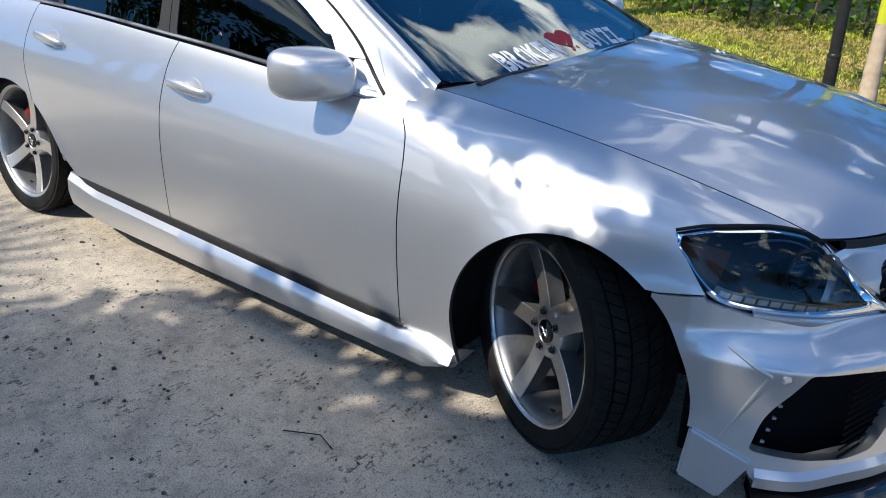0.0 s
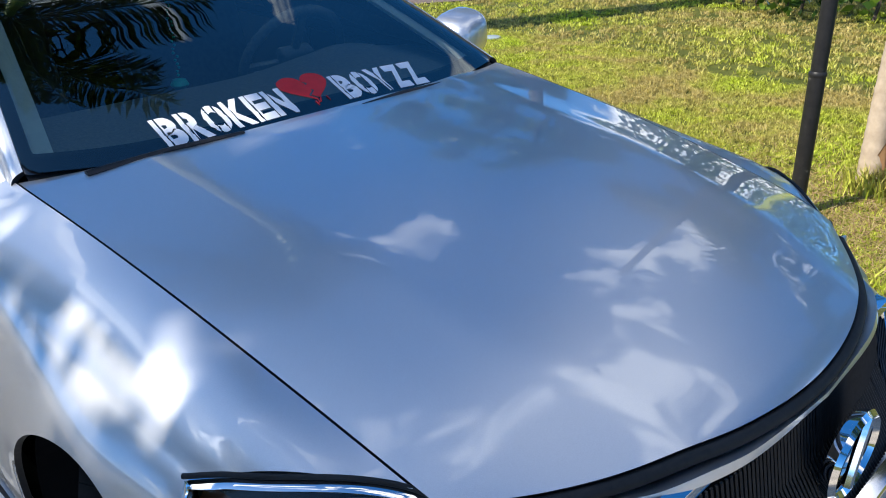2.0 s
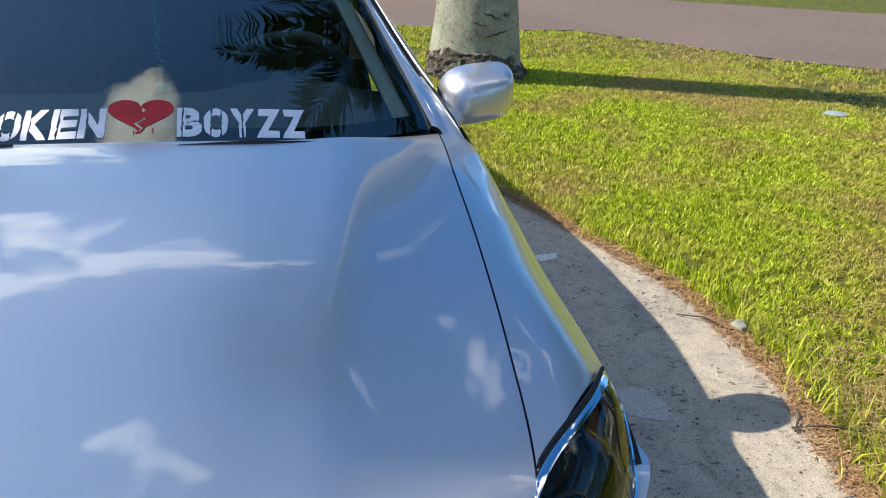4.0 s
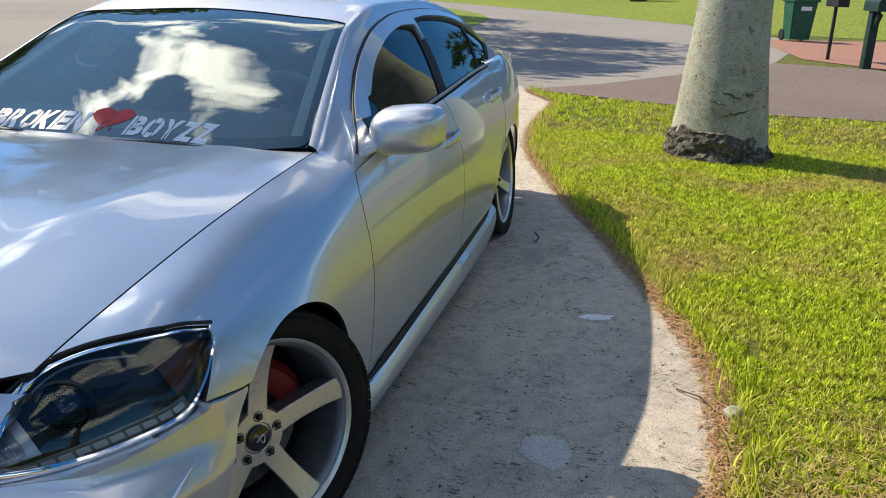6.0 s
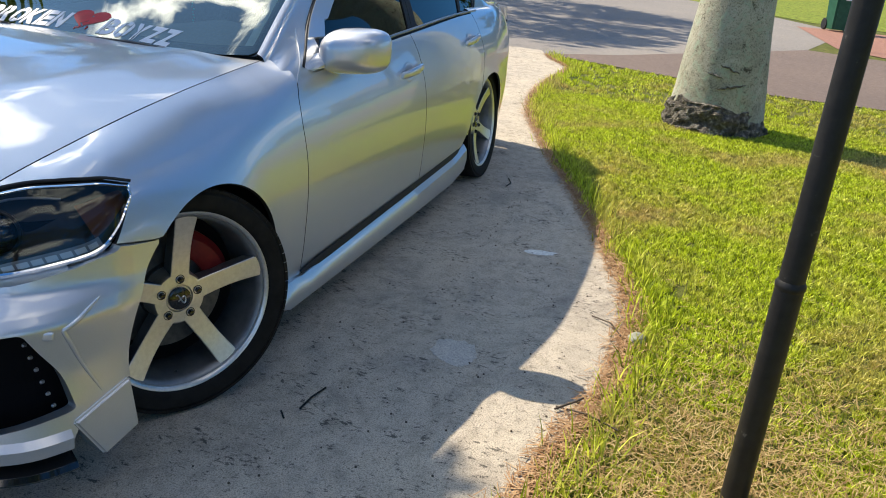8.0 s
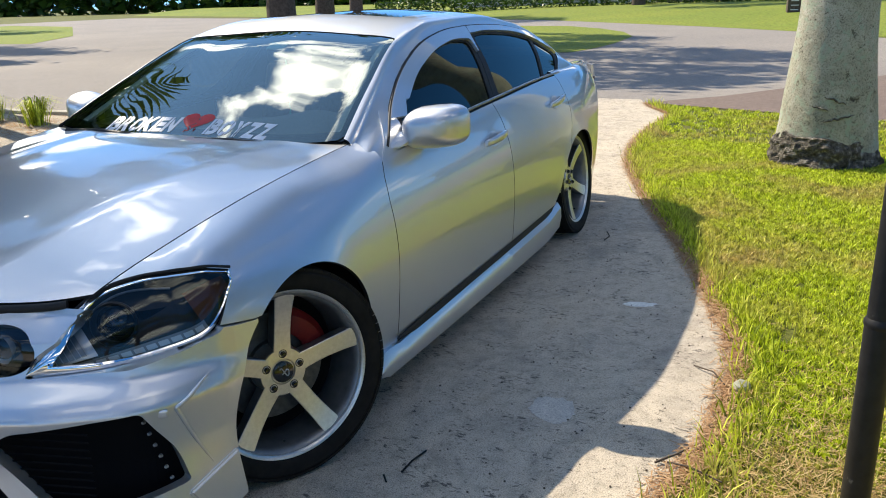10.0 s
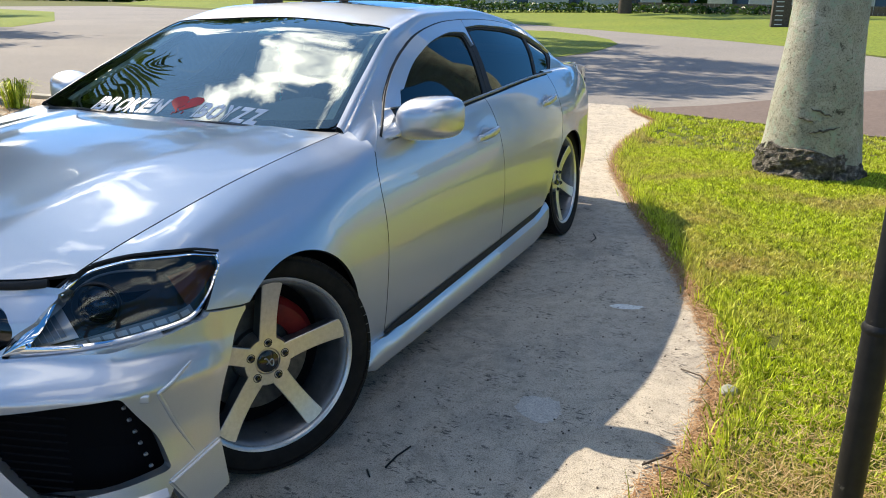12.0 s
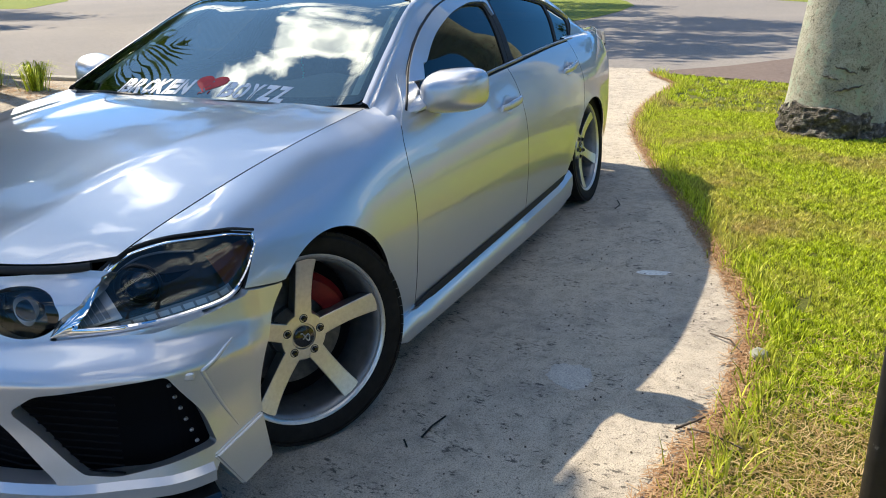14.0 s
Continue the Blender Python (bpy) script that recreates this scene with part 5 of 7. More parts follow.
# ---- door mirrors
def door_mirror(s):
    mir = new("door_mirror")
    mir.parent = car
    mir["label"] = "rounded silver door mirror on a slim foot"
    bm = bmesh.new()
    n, m = 28, 14
    cx, cy, cz = -0.815, 0.868, 0.936
    rings = []
    for j in range(m + 1):
        t = j / m
        if t < 0.86:
            q = t / 0.86
            k = math.sin(min(1, 0.015 + q) * math.pi / 2) ** 0.38
            x = cx + 0.075 - 0.130 * q ** 1.35
        else:
            q = (t - 0.86) / 0.14
            k = 1 - 0.10 * q ** 2
            x = cx - 0.055 - 0.022 * q
        ring = []
        for i in range(n):
            a = 2 * math.pi * i / n
            ca, sa = math.cos(a), math.sin(a)
            ex = 0.52
            yy = math.copysign(abs(ca) ** ex, ca) * 0.113 * k
            zz = math.copysign(abs(sa) ** ex, sa) * 0.079 * k
            if ca > 0:
                zz *= 1 - 0.06 * ca
            elif sa > 0:
                zz *= 1 - 0.24 * ca * ca
            sweep = -0.030 * (yy / 0.118)
            ring.append(bm.verts.new((x + sweep, s * (cy + yy), cz + zz + 0.010 * (yy / 0.118))))
        rings.append(ring)
    for a, b2 in zip(rings, rings[1:]):
        for i in range(n):
            bm.faces.new((a[i], a[(i + 1) % n], b2[(i + 1) % n], b2[i]))
    bm.faces.new(rings[0])
    part("housing", bm, M_PAINT, mir, "", 70)
    bm = bmesh.new()
    ring = []
    for i in range(n):
        a = 2 * math.pi * i / n
        ca, sa = math.cos(a), math.sin(a)
        yy, zz = math.copysign(abs(ca) ** 0.55, ca) * 0.098, math.copysign(abs(sa) ** 0.55, sa) * 0.068
        ring.append(bm.verts.new((cx - 0.072 - 0.030 * (yy / 0.118), s * (cy + yy), cz + zz + 0.010 * (yy / 0.118))))
    bm.faces.new(ring)
    part("mirror_glass", bm, M_MIRROR, mir, "mirror glass")
    # foot and the triangular base plate on the door
    bm = bmesh.new()
    hull = [(-0.635, 0.772, 0.868), (-0.78, 0.768, 0.872), (-0.76, 0.745, 0.925), (-0.66, 0.765, 0.895), (-0.755, 0.815, 0.888), (-0.845, 0.825, 0.890), (-0.765, 0.815, 0.915), (-0.85, 0.825, 0.93)]
    for x, y, z in hull:
        bm.verts.new((x, s * y, z))
    bmesh.ops.convex_hull(bm, input=bm.verts)
    bmesh.ops.bevel(bm, geom=list(bm.edges), offset=0.006, segments=2, affect="EDGES")
    part("foot", bm, M_PAINT, mir, "", 60)
    sail = inside(rounded([(-0.565, 0.842), (-0.80, 0.862), (-0.80, 0.985), (-0.755, 1.0)], 0.008, 3))
    sp = GREEN.cut(grid(-0.84, -0.56, 40), grid(0, 0.6, 60), [lambda x, y, z, u, v: sail(x, z)], OUT, offset=0.004)
    panel("base_plate", [sp], M_PAINT, mir, "", depth=0.012, sides=(s,))


for s in (1, -1):
    door_mirror(s)


# ---- on the windshield: decal, wipers, inspection sticker
def on_glass(y, up):
    """Point on the windshield at y, a distance up the glass from its base, and the outward normal."""
    sg = 1 if y >= 0 else -1
    x = -0.440 - 0.075 * max(0.0, abs(y / 0.69) - 0.0) ** 4 * (1 - min(1.0, up / 0.02)) - up * 0.905
    vv = np.linspace(0.5, 1.0, 400)
    fx, fy, fz = green_f(np.full(400, x), vv)
    k = int(np.argmin(np.abs(fy - abs(y))))
    nn = GREEN.normals(np.array([x]), np.array([vv[k]]))[0]
    nn = nn if nn[2] > 0 else -nn
    return Vector((x, sg * float(fy[k]), float(fz[k]))), Vector((nn[0], sg * nn[1], nn[2]))


def letter_mesh(ch):
    cu = bpy.data.curves.new("glyph", "FONT")
    cu.body = ch
    cu.size = 1.0
    cu.offset = 0.052
    cu.resolution_u = 4
    ob = bpy.data.objects.new("glyph", cu)
    scene.collection.objects.link(ob)
    dg = bpy.context.evaluated_depsgraph_get()
    me = bpy.data.meshes.new_from_object(ob.evaluated_get(dg))
    bpy.data.objects.remove(ob)
    return me


def decal(word, y0, y1, up0, up1, slots):
    n = len(word)
    pitch = (y1 - y0) / n
    for k, ch in enumerate(word):
        me = letter_mesh(ch)
        bm = bmesh.new()
        bm.from_mesh(me)
        xs, ys = [v.co.x for v in bm.verts], [v.co.y for v in bm.verts]
        lx, hx, ly, hy = min(xs), max(xs), min(ys), max(ys)
        for v in bm.verts:
            v.co.x, v.co.y = (v.co.x - lx) / (hx - lx), (v.co.y - ly) / (hy - ly)
        for c0 in slots.get(ch, ()):
            for c in (c0 - 0.035, c0 + 0.035):
                bmesh.ops.bisect_plane(bm, geom=bm.verts[:] + bm.edges[:] + bm.faces[:], plane_co=(c, 0, 0), plane_no=(1, 0, 0))
            dead = [f for f in bm.faces if abs(f.calc_center_median().x - c0) < 0.034]
            bmesh.ops.delete(bm, geom=dead, context="FACES")
        for cut in (0.2, 0.4, 0.6, 0.8):
            bmesh.ops.bisect_plane(bm, geom=bm.verts[:] + bm.edges[:] + bm.faces[:], plane_co=(0, cut, 0), plane_no=(0, 1, 0))
        for v in bm.verts:
            y = y0 + pitch * (k + 0.03 + 0.94 * v.co.x)
            up = up0 + (up1 - up0) * v.co.y
            rag = 0.0015 * noise.noise(Vector((y * 90, up * 90, 3.3)))
            p, nn = on_glass(y + rag, up + rag)
            v.co = p - nn * 0.0018
        part("decal_letter", bm, M_DECAL, windshield, "white stencil letter %s of the decal" % ch)


SLOTS = {"B": (0.22,), "R": (0.24,), "O": (0.30, 0.70), "K": (0.26,), "E": (0.26,), "N": (0.28,), "Y": (0.5,), "Z": ()}
decal("BROKEN", -0.394, -0.054, 0.026, 0.126, SLOTS)
decal("BOYZZ", 0.092, 0.378, 0.026, 0.126, SLOTS)
# broken heart between the words: two halves parted by a zigzag
bm = bmesh.new()
for sg in (-1, 1):
    outer = []
    for k in range(25):
        a = math.pi * (k / 24)
        hx = 16 * math.sin(a) ** 3 / 16.0
        hz = (13 * math.cos(a) - 5 * math.cos(2 * a) - 2 * math.cos(3 * a) - math.cos(4 * a)) / 17.0
        outer.append((0.016 + sg * (0.070 * hx), 0.108 + 0.066 * hz))
    inner = [(0.016 + dx + sg * 0.0042, z + 0.010) for dx, z in ((-0.004, 0.028), (0.006, 0.046), (-0.010, 0.062), (0.010, 0.078), (-0.008, 0.094), (0.008, 0.108))]
    loop = outer + inner
    vs = []
    for y, up in loop:
        p, nn = on_glass(y, max(up, 0.004))
        vs.append(bm.verts.new(p - nn * 0.0016))
    f = bm.faces.new(vs)
bmesh.ops.triangulate(bm, faces=bm.faces)
part("decal_heart", bm, M_DECALRED, windshield, "red broken heart between the words")
for (y0, up0, hgt) in ((0.044, 0.058, 0.018), (0.006, 0.048, 0.016)):
    bm = bmesh.new()
    tube(bm, [on_glass(y0, up0)[0] - Vector((0, 0, 0.002)), on_glass(y0, up0 - hgt)[0] - Vector((0, 0, 0.002))], [0.0016, 0.0009], 5)
    part("decal_drip", bm, M_DECALRED, windshield, "red drip under the heart")
bm = bmesh.new()
pp = [on_glass(y, u) for y, u in ((0.545, 0.055), (0.585, 0.055), (0.585, 0.085), (0.545, 0.085))]
bm.faces.new([bm.verts.new(p - n * 0.010) for p, n in pp])
part("permit_sticker", bm, M_DECAL, windshield, "small pale permit sticker")

for y0, y1 in ((-0.60, 0.02), (0.08, 0.60)):
    wiper = new("wiper")
    wiper.parent = car
    wiper["label"] = "black windshield wiper at rest"
    bm = bmesh.new()
    tube(bm, [on_glass(y0 + (y1 - y0) * k / 12, 0.006 + 0.012 * math.sin(math.pi * k / 12))[0] + Vector((0.020, 0, -0.020)) for k in range(13)], 0.006, 6)
    part("blade", bm, M_BLACK, wiper, "", 60)
    bm = bmesh.new()
    a = on_glass(y0 + 0.02, 0.004)[0] + Vector((0.02, 0, -0.008))
    b2 = on_glass((y0 + y1) / 2 + 0.06, 0.016)[0] + Vector((0.016, 0, -0.002))
    tube(bm, [a, (a + b2) / 2 + Vector((0, 0, 0.006)), b2], [0.011, 0.008, 0.006], 6)
    part("arm", bm, M_BLACK, wiper, "", 60)
bm = bmesh.new()
rows = []
for k in range(-20, 21):
    y = 0.67 * k / 20
    xr = -0.449 - 0.064 * (y / 0.69) ** 4
    g = on_glass(y, 0.0)[0]
    rows.append([bm.verts.new((xr + 0.06, y, g.z - 0.035)), bm.verts.new((xr - 0.002, y, g.z - 0.016)), bm.verts.new((g.x - 0.02, y, g.z - 0.004))])
for a, b2 in zip(rows, rows[1:]):
    for k in range(2):
        bm.faces.new((a[k], a[k + 1], b2[k + 1], b2[k]))
part("cowl_cover", bm, M_BLACK, car, "black cowl cover under the wipers", 60)

# ---- cabin
bm = bmesh.new()
rows = []
for k in range(-16, 17):
    y = 0.64 * k / 16
    hump = 0.045 * math.exp(-((y - 0.36) / 0.17) ** 2)
    rows.append([bm.verts.new((x, y, z)) for x, z in ((-0.55, 0.895), (-0.70, 0.925 + hump * 0.6), (-0.85, 0.935 + hump), (-0.96, 0.915 + hump * 0.6), (-0.99, 0.84), (-0.95, 0.60))])
for a, b2 in zip(rows, rows[1:]):
    for k in range(5):
        bm.faces.new((a[k], a[k + 1], b2[k + 1], b2[k]))
part("dashboard", bm, M_DASH, car, "grey dashboard under the windshield", 50)
bm = bmesh.new()
sw = pose(-1.10, 0.37, 0.90, 0, -62, 0)
n = 40
ringp = [(0.185 * math.cos(2 * math.pi * i / n), 0.185 * math.sin(2 * math.pi * i / n), 0) for i in range(n + 1)]
tube(bm, ringp, 0.016, 8, False)
box(bm, (-0.07, -0.06, -0.03), (0.05, 0.06, 0.02), None, 0.015)
for a in (0, math.pi, -math.pi / 2):
    tube(bm, [(0.05 * math.cos(a + math.pi / 2), 0.05 * math.sin(a + math.pi / 2), 0), (0.18 * math.cos(a + math.pi / 2), 0.18 * math.sin(a + math.pi / 2), 0)], 0.014, 6)
bmesh.ops.transform(bm, matrix=sw, verts=bm.verts)
part("steering_wheel", bm, M_DASH, car, "grey steering wheel", 60)
for y in (0.37, -0.37):
    seat = new("seat")
    seat.parent = car
    seat["label"] = "grey leather front seat"
    bm = bmesh.new()
    box(bm, (-1.72, y - 0.25, 0.40), (-1.22, y + 0.25, 0.58), None, 0.06, 3)
    part("cushion", bm, M_SEAT, seat, "", 60)
    bm = bmesh.new()
    box(bm, (-0.07, -0.25, 0.0), (0.07, 0.25, 0.60), pose(-1.72, y, 0.50, 0, -16, 0), 0.055, 3)
    part("backrest", bm, M_SEAT, seat, "", 60)
    bm = bmesh.new()
    box(bm, (-0.05, -0.13, 0.0), (0.05, 0.13, 0.17), pose(-1.91, y, 1.10, 0, -10, 0), 0.045, 3)
    part("headrest", bm, M_SEAT, seat, "", 60)
bm = bmesh.new()
box(bm, (-2.62, -0.62, 0.40), (-2.15, 0.62, 0.56), None, 0.05, 3)
box(bm, (-0.06, -0.62, 0), (0.06, 0.62, 0.58), pose(-2.60, 0, 0.50, 0, -22, 0), 0.05, 3)
part("rear_bench", bm, M_SEAT, car, "grey rear bench", 60)
bm = bmesh.new()
box(bm, (-2.3, -0.47, 1.195), (-1.32, 0.47, 1.210))
part("headliner", bm, M_SEAT, car, "pale headliner")
bm = bmesh.new()
box(bm, (-1.20, -0.11, 1.13), (-1.165, 0.11, 1.195), None, 0.015, 3)
part("rear_view_mirror", bm, M_BLACK, car, "", 60)
bm = bmesh.new()
box(bm, (-0.028, -0.045, -0.004), (0.028, 0.045, 0.004), pose(-1.115, -0.01, 1.205, 0, 24, 0), 0.002)
part("toll_tag", bm, M_TAG, windshield, "small pale teal toll tag behind the glass", 40)
charm = new("hanging_beads")
charm.parent = car
charm["label"] = "green beads hanging from the inner mirror"
rnd = random.Random(4)
bm = bmesh.new()
for k in range(22):
    r = bmesh.ops.create_icosphere(bm, subdivisions=1, radius=0.005)
    bmesh.ops.translate(bm, verts=r["verts"], vec=(-1.16 + rnd.uniform(-0.003, 0.003), 0.0 + rnd.uniform(-0.006, 0.006), 1.14 - 0.011 * k))
part("bead_string", bm, M_GREEN, charm)
bm = bmesh.new()
lathe(bm, [(0.001, 0.0), (0.02, -0.004), (0.028, -0.02), (0.016, -0.034), (0.001, -0.036)], 12, "Z")
bmesh.ops.translate(bm, verts=bm.verts, vec=(-1.16, 0.0, 0.90))
part("bead_pendant", bm, M_GREEN, charm, "", 50)

# ---------------------------------------------------------------- ground
def ground_mat(name, stops, scale, bump, pits=None, coarse=None, stain=None, rough=0.88, grain=220.0, streak=None):
    """Mineral ground: stained patches, grit and fine relief."""
    m = shader(name, rough=rough, spec=0.25)
    nt, b = nodes_of(m)
    v = coords(nt)
    c = ramp_node(nt, noise_node(nt, v, scale, 8, 0.62), stops)
    if coarse:
        c = mix_node(nt, 1.0, c, ramp_node(nt, noise_node(nt, v, coarse[0], 6, 0.6, 0.4), [(0.32, coarse[1]), (0.68, coarse[2])]), "MULTIPLY")
    if stain:
        c = mix_node(nt, 1.0, c, ramp_node(nt, noise_node(nt, v, stain[0], 7, 0.7, 0.8), [(stain[1], stain[3]), (stain[2], (1, 1, 1))]), "MULTIPLY")
    if pits:
        c = mix_node(nt, 1.0, c, ramp_node(nt, noise_node(nt, v, pits[0], 6, 0.72), [(pits[1], pits[3]), (pits[2], (1, 1, 1))]), "MULTIPLY")
    if streak:
        # short dark nicks left by the broom, gathered in patches
        vs = coords(nt, "Object", (1.0, 0.5, 1.0))
        c = mix_node(nt, 1.0, c, ramp_node(nt, mix_node(nt, 0.3, noise_node(nt, vs, streak[0], 7, 0.75, 0.5), noise_node(nt, v, 7, 5, 0.6)), [(streak[1], streak[3]), (streak[2], (1, 1, 1))]), "MULTIPLY")
    fine = noise_node(nt, v, grain, 3, 0.7)
    c = mix_node(nt, 1.0, c, ramp_node(nt, fine, [(0.30, (0.45, 0.45, 0.46)), (0.5, (1, 1, 1)), (0.70, (1.35, 1.32, 1.27))]), "MULTIPLY")
    nt.links.new(c, b.inputs["Base Color"])
    n1 = bump_node(nt, fine, bump, 0.005, None)
    bump_node(nt, noise_node(nt, v, 26, 6, 0.65), bump * 0.8, 0.008, b.inputs["Normal"], n1)
    return m


M_CONC = ground_mat("concrete", [(0.25, (0.41, 0.362, 0.292)), (0.5, (0.57, 0.508, 0.415)), (0.75, (0.66, 0.595, 0.49))], 16, 1.0, coarse=(0.8, (0.84, 0.84, 0.86), (1.05, 1.03, 1.0)), stain=(3.1, 0.34, 0.50, (0.74, 0.74, 0.76)), pits=(85, 0.37, 0.45, (0.55, 0.54, 0.53)), streak=(64, 0.405, 0.445, (0.26, 0.26, 0.27)))
M_LAWN = ground_mat("lawn_soil", [(0.3, (0.05, 0.065, 0.012)), (0.55, (0.10, 0.11, 0.022)), (0.78, (0.20, 0.165, 0.063))], 6, 0.9, coarse=(0.45, (0.8, 0.92, 0.8), (1.25, 1.12, 0.9)), grain=90)
M_LAWNFAR = ground_mat("far_lawn", [(0.3, (0.11, 0.155, 0.02)), (0.55, (0.17, 0.21, 0.028)), (0.78, (0.26, 0.24, 0.06))], 6, 0.9, coarse=(0.12, (0.85, 0.95, 0.8), (1.15, 1.08, 0.95)), grain=9)
M_ROAD = ground_mat("asphalt_grey", [(0.3, (0.21, 0.195, 0.18)), (0.7, (0.29, 0.27, 0.25))], 12, 0.6, coarse=(0.2, (0.86, 0.86, 0.88), (1.08, 1.06, 1.03)))
M_ROADBROWN = ground_mat("asphalt_brown", [(0.3, (0.14, 0.108, 0.094)), (0.7, (0.20, 0.155, 0.135))], 12, 0.6, coarse=(0.3, (0.9, 0.9, 0.9), (1.1, 1.08, 1.05)))
M_PAVER = ground_mat("red_paver", [(0.3, (0.25, 0.125, 0.09)), (0.7, (0.35, 0.19, 0.145))], 9, 0.5)
M_KERB = ground_mat("kerb_concrete", [(0.3, (0.38, 0.36, 0.32)), (0.7, (0.50, 0.47, 0.42))], 9, 0.6)


def leaf_mat(name, dark, mid, light, rough=0.5, patch=None, trans=0.25):
    """Foliage: colour differs from leaf to leaf, with light shining through."""
    m = shader(name, rough=rough, spec=0.35)
    nt, b = nodes_of(m)
    g = nt.nodes.new("ShaderNodeNewGeometry")
    c = ramp_node(nt, g.outputs["Random Per Island"], [(0.0, dark), (0.5, mid), (1.0, light)])
    if patch:
        v = coords(nt)
        # the lawn dries out away from the driveway
        sep = nt.nodes.new("ShaderNodeSeparateXYZ")
        nt.links.new(v, sep.inputs[0])
        away = nt.nodes.new("ShaderNodeMapRange")
        away.inputs[1].default_value, away.inputs[2].default_value = 2.3, 4.6
        away.inputs[3].default_value, away.inputs[4].default_value = 0.0, 0.10
        nt.links.new(sep.outputs["Y"], away.inputs[0])
        add = nt.nodes.new("ShaderNodeMath")
        nt.links.new(noise_node(nt, v, patch[0], 7, 0.68, 0.5), add.inputs[0])
        nt.links.new(away.outputs[0], add.inputs[1])
        f = ramp_node(nt, add.outputs[0], [(patch[1], (0, 0, 0)), (patch[2], (1, 1, 1))])
        dry = ramp_node(nt, g.outputs["Random Per Island"], [(0.0, patch[3]), (1.0, patch[4])])
        c = mix_node(nt, f, c, dry)
        # darker and lighter tufts
        c = mix_node(nt, 1.0, c, ramp_node(nt, noise_node(nt, v, 24.0, 3, 0.6), [(0.34, (0.5, 0.52, 0.45)), (0.5, (1, 1, 1)), (0.68, (1.3, 1.28, 1.2))]), "MULTIPLY")
    nt.links.new(c, b.inputs["Base Color"])
    tr = nt.nodes.new("ShaderNodeBsdfTranslucent")
    nt.links.new(c, tr.inputs["Color"])
    mx = nt.nodes.new("ShaderNodeMixShader")
    mx.inputs["Fac"].default_value = trans
    out = [n for n in nt.nodes if n.type == "OUTPUT_MATERIAL"][0]
    nt.links.new(b.outputs[0], mx.inputs[1])
    nt.links.new(tr.outputs[0], mx.inputs[2])
    nt.links.new(mx.outputs[0], out.inputs["Surface"])
    return m


M_GRASS = leaf_mat("grass", (0.13, 0.19, 0.010), (0.54, 0.64, 0.035), (0.82, 0.88, 0.14), 0.55, (0.9, 0.47, 0.66, (0.44, 0.36, 0.10), (0.66, 0.54, 0.22)), 0.38)
M_THATCH = leaf_mat("dry_thatch", (0.25, 0.13, 0.06), (0.42, 0.24, 0.12), (0.55, 0.38, 0.22), 0.8, None, 0.15)
M_STRAW = leaf_mat("dry_straw", (0.22, 0.13, 0.05), (0.40, 0.27, 0.11), (0.58, 0.44, 0.22), 0.8, None, 0.15)
M_LEAF = leaf_mat("broad_leaf", (0.02, 0.05, 0.008), (0.045, 0.10, 0.014), (0.09, 0.16, 0.02), 0.4)
M_HEDGE = leaf_mat("hedge_leaf", (0.03, 0.07, 0.008), (0.08, 0.16, 0.016), (0.16, 0.25, 0.03), 0.35)
M_FROND = leaf_mat("palm_frond", (0.015, 0.032, 0.008), (0.03, 0.06, 0.012), (0.055, 0.09, 0.02), 0.42, None, 0.12)
M_FAN = leaf_mat("fan_palm", (0.05, 0.09, 0.02), (0.09, 0.15, 0.03), (0.14, 0.20, 0.05), 0.45)
M_BARK = noisy("bark", [(0.3, (0.06, 0.045, 0.035)), (0.7, (0.14, 0.11, 0.085))], 12, 0.9, bump=0.7, bump_scale=30, dist=0.02)
M_CROWNSHAFT = noisy("crownshaft", [(0.3, (0.12, 0.20, 0.04)), (0.7, (0.20, 0.28, 0.07))], 5, 0.4)
M_LIME = noisy("lime_sheath", [(0.3, (0.42, 0.46, 0.02)), (0.7, (0.55, 0.56, 0.04))], 9, 0.4)
M_BLACKPOST = noisy("post_paint", [(0.3, (0.012, 0.012, 0.012)), (0.66, (0.024, 0.023, 0.022)), (0.72, (0.10, 0.095, 0.085))], 26, 0.45, bump=0.35, bump_scale=14, dist=0.004)

# royal palm trunk: grey-green lichen, fine pits, darker cracked foot
M_PALMTRUNK = shader("palm_trunk", rough=0.9, spec=0.2)
nt, b = nodes_of(M_PALMTRUNK)
v = coords(nt)
c = ramp_node(nt, noise_node(nt, v, 4.5, 8, 0.65, 0.6), [(0.28, (0.28, 0.27, 0.21)), (0.5, (0.39, 0.38, 0.30)), (0.72, (0.52, 0.50, 0.42))])
spots_f = noise_node(nt, v, 17, 8, 0.74, 0.7)
c = mix_node(nt, 1.0, c, ramp_node(nt, spots_f, [(0.35, (0.24, 0.23, 0.21)), (0.43, (1, 1, 1))]), "MULTIPLY")
c = mix_node(nt, 1.0, c, ramp_node(nt, noise_node(nt, v, 75, 5, 0.75), [(0.36, (0.42, 0.41, 0.38)), (0.50, (1, 1, 1))]), "MULTIPLY")
lich = noise_node(nt, v, 11, 6, 0.7, 1.0)
c = mix_node(nt, ramp_node(nt, lich, [(0.52, (0, 0, 0)), (0.62, (1, 1, 1))]), c, (0.33, 0.39, 0.30))
nt.links.new(c, b.inputs["Base Color"])
n1 = bump_node(nt, spots_f, 0.7, 0.012, None)
bump_node(nt, noise_node(nt, v, 140, 4, 0.7), 0.5, 0.004, b.inputs["Normal"], n1)
M_PALMFOOT = noisy("palm_foot", [(0.3, (0.035, 0.03, 0.025)), (0.54, (0.13, 0.115, 0.095)), (0.74, (0.40, 0.38, 0.33))], 26, 0.95, 7, 0.9, 40, 0.03)
